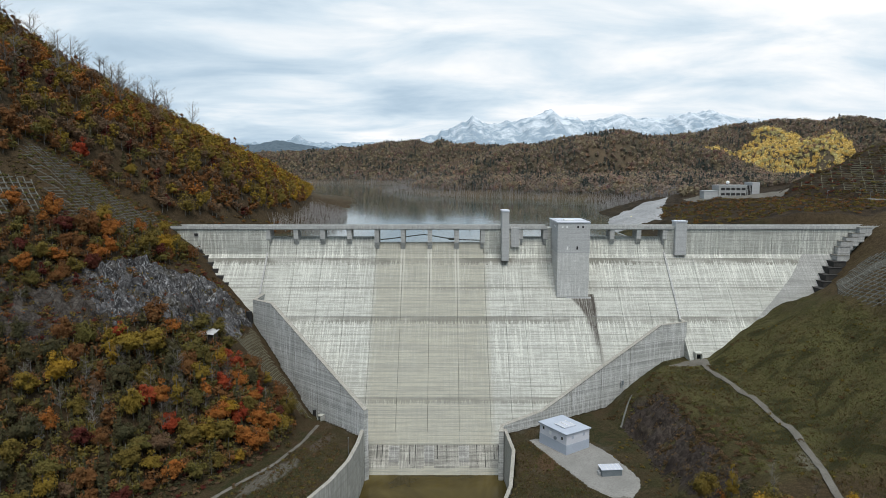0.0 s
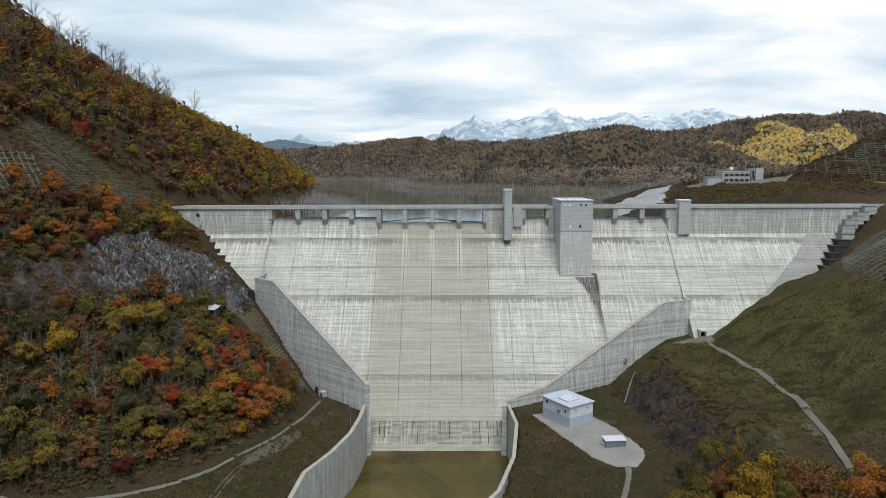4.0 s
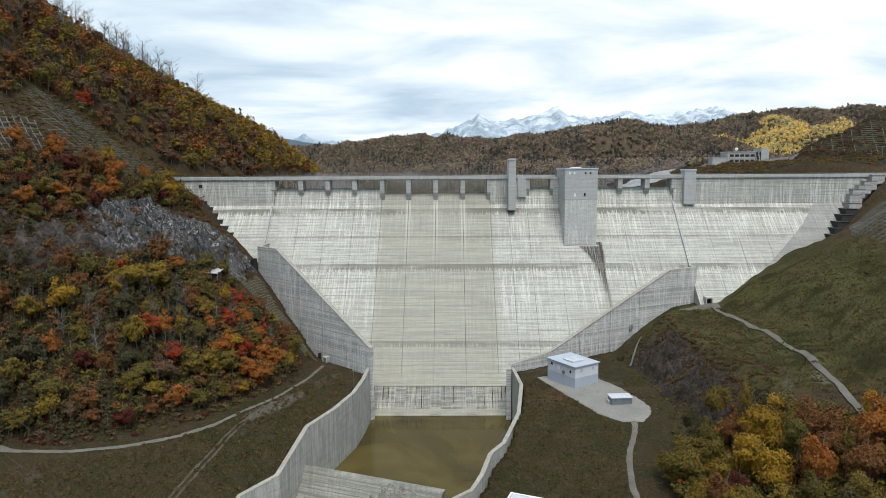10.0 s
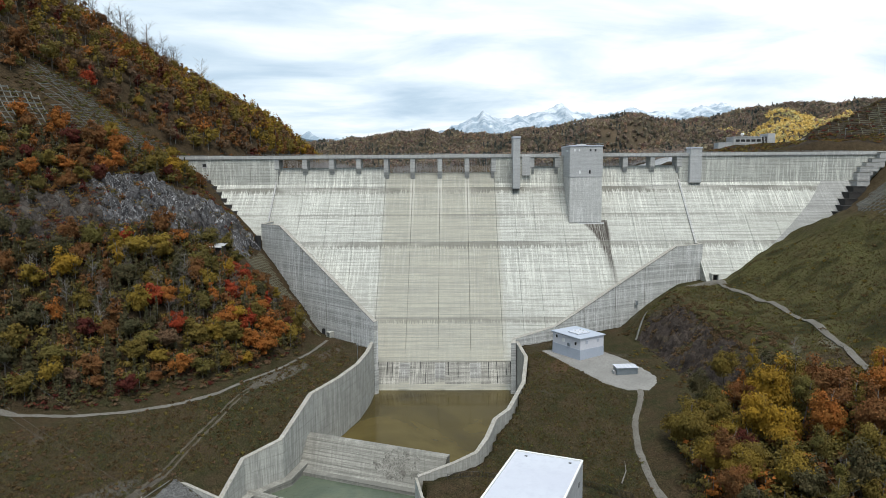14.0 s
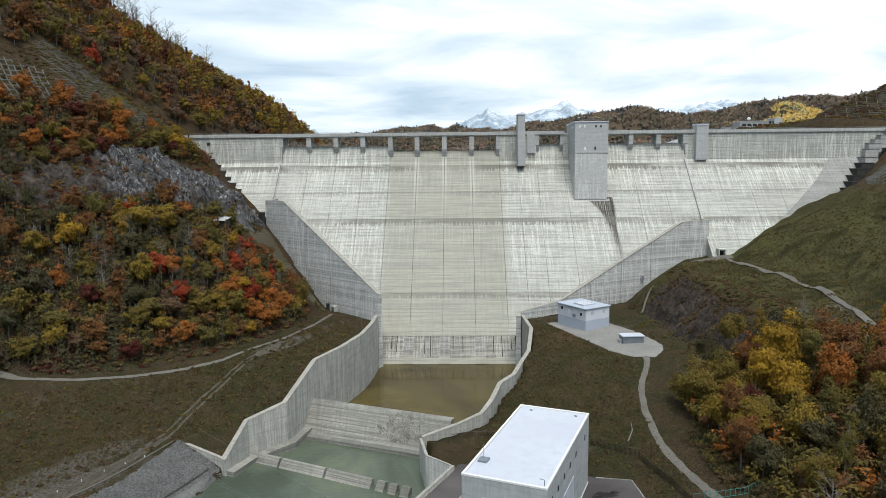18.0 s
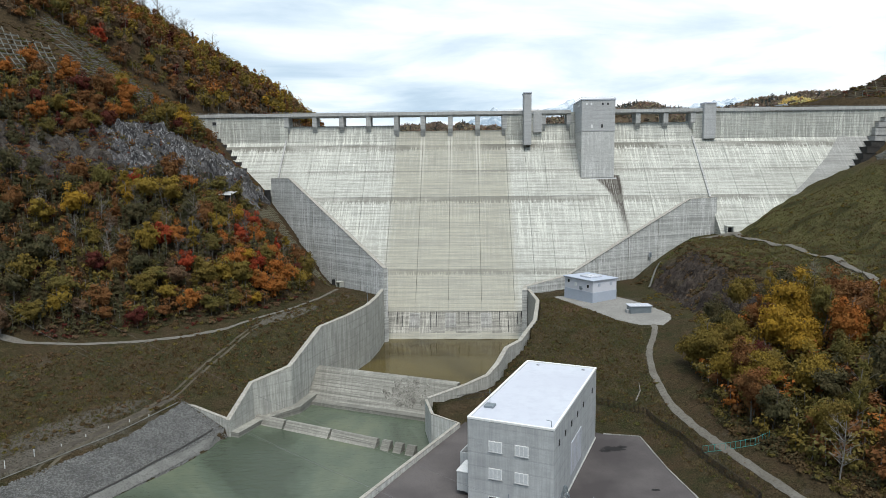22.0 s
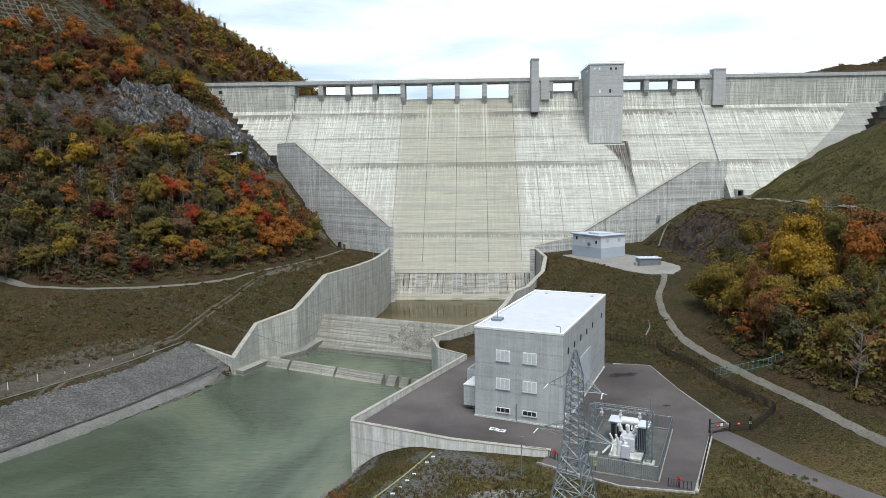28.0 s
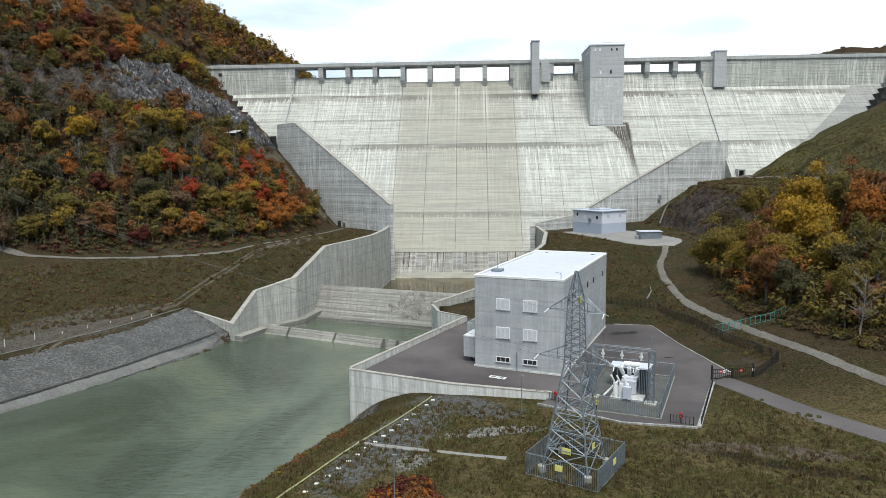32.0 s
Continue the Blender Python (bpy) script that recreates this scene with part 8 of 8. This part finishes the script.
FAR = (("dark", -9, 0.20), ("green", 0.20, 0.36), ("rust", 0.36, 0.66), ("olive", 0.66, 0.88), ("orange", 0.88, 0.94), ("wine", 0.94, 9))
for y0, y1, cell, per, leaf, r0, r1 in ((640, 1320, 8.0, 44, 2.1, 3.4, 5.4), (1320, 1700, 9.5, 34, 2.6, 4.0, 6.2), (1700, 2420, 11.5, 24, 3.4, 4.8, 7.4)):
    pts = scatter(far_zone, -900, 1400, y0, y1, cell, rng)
    spot = sunlit_spot(pts[:, 0], pts[:, 1]) & (rng.rand(len(pts)) < 0.93)
    # relief shading put into tree tone: gullies get darker trees than spurs
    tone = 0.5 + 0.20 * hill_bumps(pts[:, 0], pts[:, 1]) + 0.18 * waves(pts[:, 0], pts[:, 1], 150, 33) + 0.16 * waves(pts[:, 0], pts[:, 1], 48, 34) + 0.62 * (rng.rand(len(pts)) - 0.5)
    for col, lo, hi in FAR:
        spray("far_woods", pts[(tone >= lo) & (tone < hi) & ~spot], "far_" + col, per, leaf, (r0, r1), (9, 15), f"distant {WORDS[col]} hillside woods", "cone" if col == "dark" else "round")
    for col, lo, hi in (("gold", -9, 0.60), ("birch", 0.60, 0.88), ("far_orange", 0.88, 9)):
        spray("far_woods", pts[(tone >= lo) & (tone < hi) & spot], col, per, leaf, (r0, r1), (9, 15), "distant golden woods with sunlight put into the leaf colour")

# drowned bare trunks along the water's edge
def drowned(X, Y):
    d = -poly_dist(X, Y, SHORE)
    return (d > -16) & (d < 62 - 14 * waves(X, Y, 60, 35)) & (Y > 700) & (X > -460) & (X < 420)


def poles(name, pts, h, w, mat, label):
    Q = []
    for x, y in pts:
        z = max(ground_z(x, y), 83.0)
        hh, ww = rng.uniform(*h), rng.uniform(0.6, 1.4) * w
        lx, ly = rng.normal(0, 0.14, 2) * hh
        Q.append([[x - ww, y, z - 1], [x + ww, y, z - 1], [x + lx + ww * 0.3, y + ly, z + hh], [x + lx - ww * 0.3, y + ly, z + hh]])
        Q.append([[x, y - ww, z - 1], [x, y + ww, z - 1], [x + lx, y + ly + ww * 0.3, z + hh], [x + lx, y + ly - ww * 0.3, z + hh]])
        for _ in range(4):
            f = rng.uniform(0.35, 0.95)
            b0 = np.array([x + lx * f, y + ly * f, z + hh * f])
            e = b0 + np.array([rng.normal(0, 0.2) * hh, rng.normal(0, 0.2) * hh, 0.16 * hh])
            Q.append([b0 - [0, 0, ww * 0.4], b0 + [0, 0, ww * 0.4], e + [0, 0, ww * 0.1], e - [0, 0, ww * 0.1]])
    tagged(new(name, quads_mesh(name, np.array(Q), mat)), label, "dead trees", kind="stuff")


M["deadwood"] = two_scale("bleached_deadwood", (0.27, 0.255, 0.25), (0.37, 0.355, 0.35), (0.17, 0.155, 0.15), 0.2, 1.0, 0.9)
poles("drowned_trees", scatter(drowned, -460, 420, 700, 1900, 4.6, rng), (4, 11), 0.17, M["deadwood"], "bleached dead trees standing in the shallow lake")
poles("drowned_trees", scatter(lambda X, Y: (poly_dist(X, Y, LEFT[4][1]) < -1) & (poly_dist(X, Y, LEFT[4][1]) > -34) & (Y > 455) & (Y < 640) & (X > -140), -140, -70, 455, 645, 2.7, rng), (4, 10), 0.11, M["deadwood"], "bleached dead trees standing in the shallow lake")

# control building on the far terrace
zc = 103.0
cb = thing("control_building", "pale two-storey dam control building with glazed hall", "building", (225, 575, zc))
part("low_wing", boxed(0, 12, 0, 10, -8, 5.6, 0.1), M["tower"], cb)
part("main_wing", boxed(12, 36, -1, 14, -8, 10.2, 0.1), M["crest"], cb)
part("hall", boxed(36, 40.5, -0.6, 14, -8, 10.6, 0.1), M["puddle"], cb, "dark glazed hall")
part("stair_tower", boxed(40.5, 47, -1.4, 14, -8, 13.2, 0.1), M["tower"], cb)
part("roof", boxed(11.6, 36.4, -1.4, 14.4, 10.2, 10.8, 0.08), M["tower"], cb)
part("roof", boxed(-0.3, 12, -0.3, 10.3, 5.6, 6.0, 0.08), M["tower"], cb)
for i in range(5):
    for z in (2.0, 6.4):
        part("window", boxed(14 + i * 4.4, 17.4 + i * 4.4, -1.12, -0.9, z, z + 2.0, 0.03), M["dark"], cb)
for i in range(3):
    part("mullion", boxed(37 + i * 1.2, 37.15 + i * 1.2, -0.75, -0.55, -2, 10.4), M["white"], cb)
part("dish", rod(bmesh.new(), (22, 5, 13.0), (21.6, 4.2, 13.6), 1.5, 14, 0.5), M["white"], cb)
part("dish_post", rod(bmesh.new(), (22, 5, 10.5), (22, 5, 13.2), 0.2), M["steel"], cb)
patch("terrace_ground", [(212, 552), (285, 545), (300, 590), (280, 610), (215, 605)], 5.0, 1.2, 0.2, M["gravel"], "gravel terrace round the control building", "ground", soft=12.0)
drape("terrace_road", [(285, 505), (312, 482), (350, 464), (430, 462)], 5.0, M["gravel"], "pale road along the far terrace", "road", 0.5, 4.0)
car = thing("car", "small dark car parked on the terrace road", "car", (318, 527, ground_z(318, 527) + 0.5), 15)
part("body", boxed(-2.1, 2.1, -0.85, 0.85, 0.3, 1.0, 0.15), M["black"], car)
part("cabin", boxed(-1.2, 1.0, -0.75, 0.75, 1.0, 1.55, 0.2), M["black"], car)
for sx in (-1.3, 1.3):
    for sy in (-0.85, 0.7):
        part("wheel", rod(bmesh.new(), (sx, sy, 0.33), (sx, sy + 0.18, 0.33), 0.33, 12), M["dark"], car)
for x, y in ((262, 455), (300, 480), (330, 500), (282, 440)):
    t = thing("lamp_post", "thin grey lamp post on the far terrace", "pole", (x, y, ground_z(x, y)), group="lamp posts")
    part("pole", rod(bmesh.new(), (0, 0, -0.5), (0, 0, 9), 0.12, 6, 0.08), M["steel"], t)
    part("head", boxed(-0.2, 1.2, -0.15, 0.15, 9, 9.2, 0.03), M["steel"], t)
tagged(part("boom_end", boxed(-0.6, 0.6, -12, 12, 0, 0.4, 0.05), M["yellow"]), "yellow painted stripe on the lake apron", "stripe").matrix_basis = pose(150, 530, ground_z(150, 530) + 1.2, 0, 0, -18)


# snow mountains and the blue ridge behind the lake
def snow_mat(k, b):
    p = world_pos(k)
    s = k("ShaderNodeSeparateXYZ", {0: p})
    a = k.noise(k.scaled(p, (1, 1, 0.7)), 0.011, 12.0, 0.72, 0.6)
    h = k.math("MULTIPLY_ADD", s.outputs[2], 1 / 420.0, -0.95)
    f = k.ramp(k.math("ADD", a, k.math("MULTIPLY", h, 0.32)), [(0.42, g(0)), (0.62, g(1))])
    # distance haze is put into the blue-grey of both rock and snow
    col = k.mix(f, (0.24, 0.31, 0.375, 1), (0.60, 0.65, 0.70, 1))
    link(k, col, b, "Base Color")
    b.inputs["Roughness"].default_value = 0.9
    bumped(k, b, a, 0.6, 30.0)


M["snow"] = material("hazed_snowy_rock", snow_mat)
# the ridge's haze is its blue base colour
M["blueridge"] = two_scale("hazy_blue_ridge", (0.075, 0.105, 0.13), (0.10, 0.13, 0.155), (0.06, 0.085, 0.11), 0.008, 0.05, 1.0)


def ridge(name, line, y0, depth, rough, mat, label, seed, cols=150, rows=22):
    """A range whose skyline follows (x, z), its flank cut by spurs and gullies."""
    xs, zs = [p[0] for p in line], [p[1] for p in line]
    V = []
    for j in range(rows):
        v = j / (rows - 1)
        for i in range(cols):
            x = xs[0] + (xs[-1] - xs[0]) * i / (cols - 1)
            q = x * 0.006 + seed
            crest = float(np.interp(x, xs, zs)) + rough * 0.35 * noise.fractal(Vector((q * 2.2, 3.1, 0)), 0.9, 2.1, 6)
            spur = noise.ridged_multi_fractal(Vector((q * 0.9 + v * 0.35, v * 1.2, 1)), 0.9, 2.1, 6, 1.0, 2.0) - 0.9
            V.append((x, y0 - depth + depth * v + rough * 0.8 * spur * (1 - v), 60 + (crest - 60) * v ** 0.9 + rough * 1.1 * spur * v * (1 - v ** 3)))
    F = [(j * cols + i, j * cols + i + 1, (j + 1) * cols + i + 1, (j + 1) * cols + i) for j in range(rows - 1) for i in range(cols - 1)]
    tagged(new(name, mesh_of(name, V, F, mat, True)), label, "mountain", kind="structure")


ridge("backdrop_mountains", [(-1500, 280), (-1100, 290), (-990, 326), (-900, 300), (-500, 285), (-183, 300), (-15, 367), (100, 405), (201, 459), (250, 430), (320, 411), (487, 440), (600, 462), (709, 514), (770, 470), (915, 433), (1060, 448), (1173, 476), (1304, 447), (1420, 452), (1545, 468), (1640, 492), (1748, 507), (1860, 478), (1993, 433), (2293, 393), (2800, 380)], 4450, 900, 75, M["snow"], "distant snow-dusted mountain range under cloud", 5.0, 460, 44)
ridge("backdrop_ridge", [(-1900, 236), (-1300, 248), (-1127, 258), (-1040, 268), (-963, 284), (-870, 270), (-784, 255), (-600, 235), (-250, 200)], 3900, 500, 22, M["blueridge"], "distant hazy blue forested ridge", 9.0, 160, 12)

# scrub on the dark cut slope and the far terrace
bushes([(282, 530), (310, 490), (350, 470), (440, 480), (560, 600), (540, 650), (400, 590), (330, 566), (292, 572)], 1500, 81, ("brown", "green", "brown", "wine", "dark"), 2.4, "scrub on the dark cut slope")
bushes([(136, 396), (310, 396), (340, 500), (290, 520), (165, 468)], 1400, 84, ("brown", "rust", "brown", "green", "olive"), 1.7, "brown scrub behind the crest")
bushes([(150, 470), (205, 470), (290, 500), (300, 545), (215, 550), (180, 560), (165, 500)], 520, 82, ("brown", "green", "brown", "rust"), 2.0, "scrub on the lake terrace")
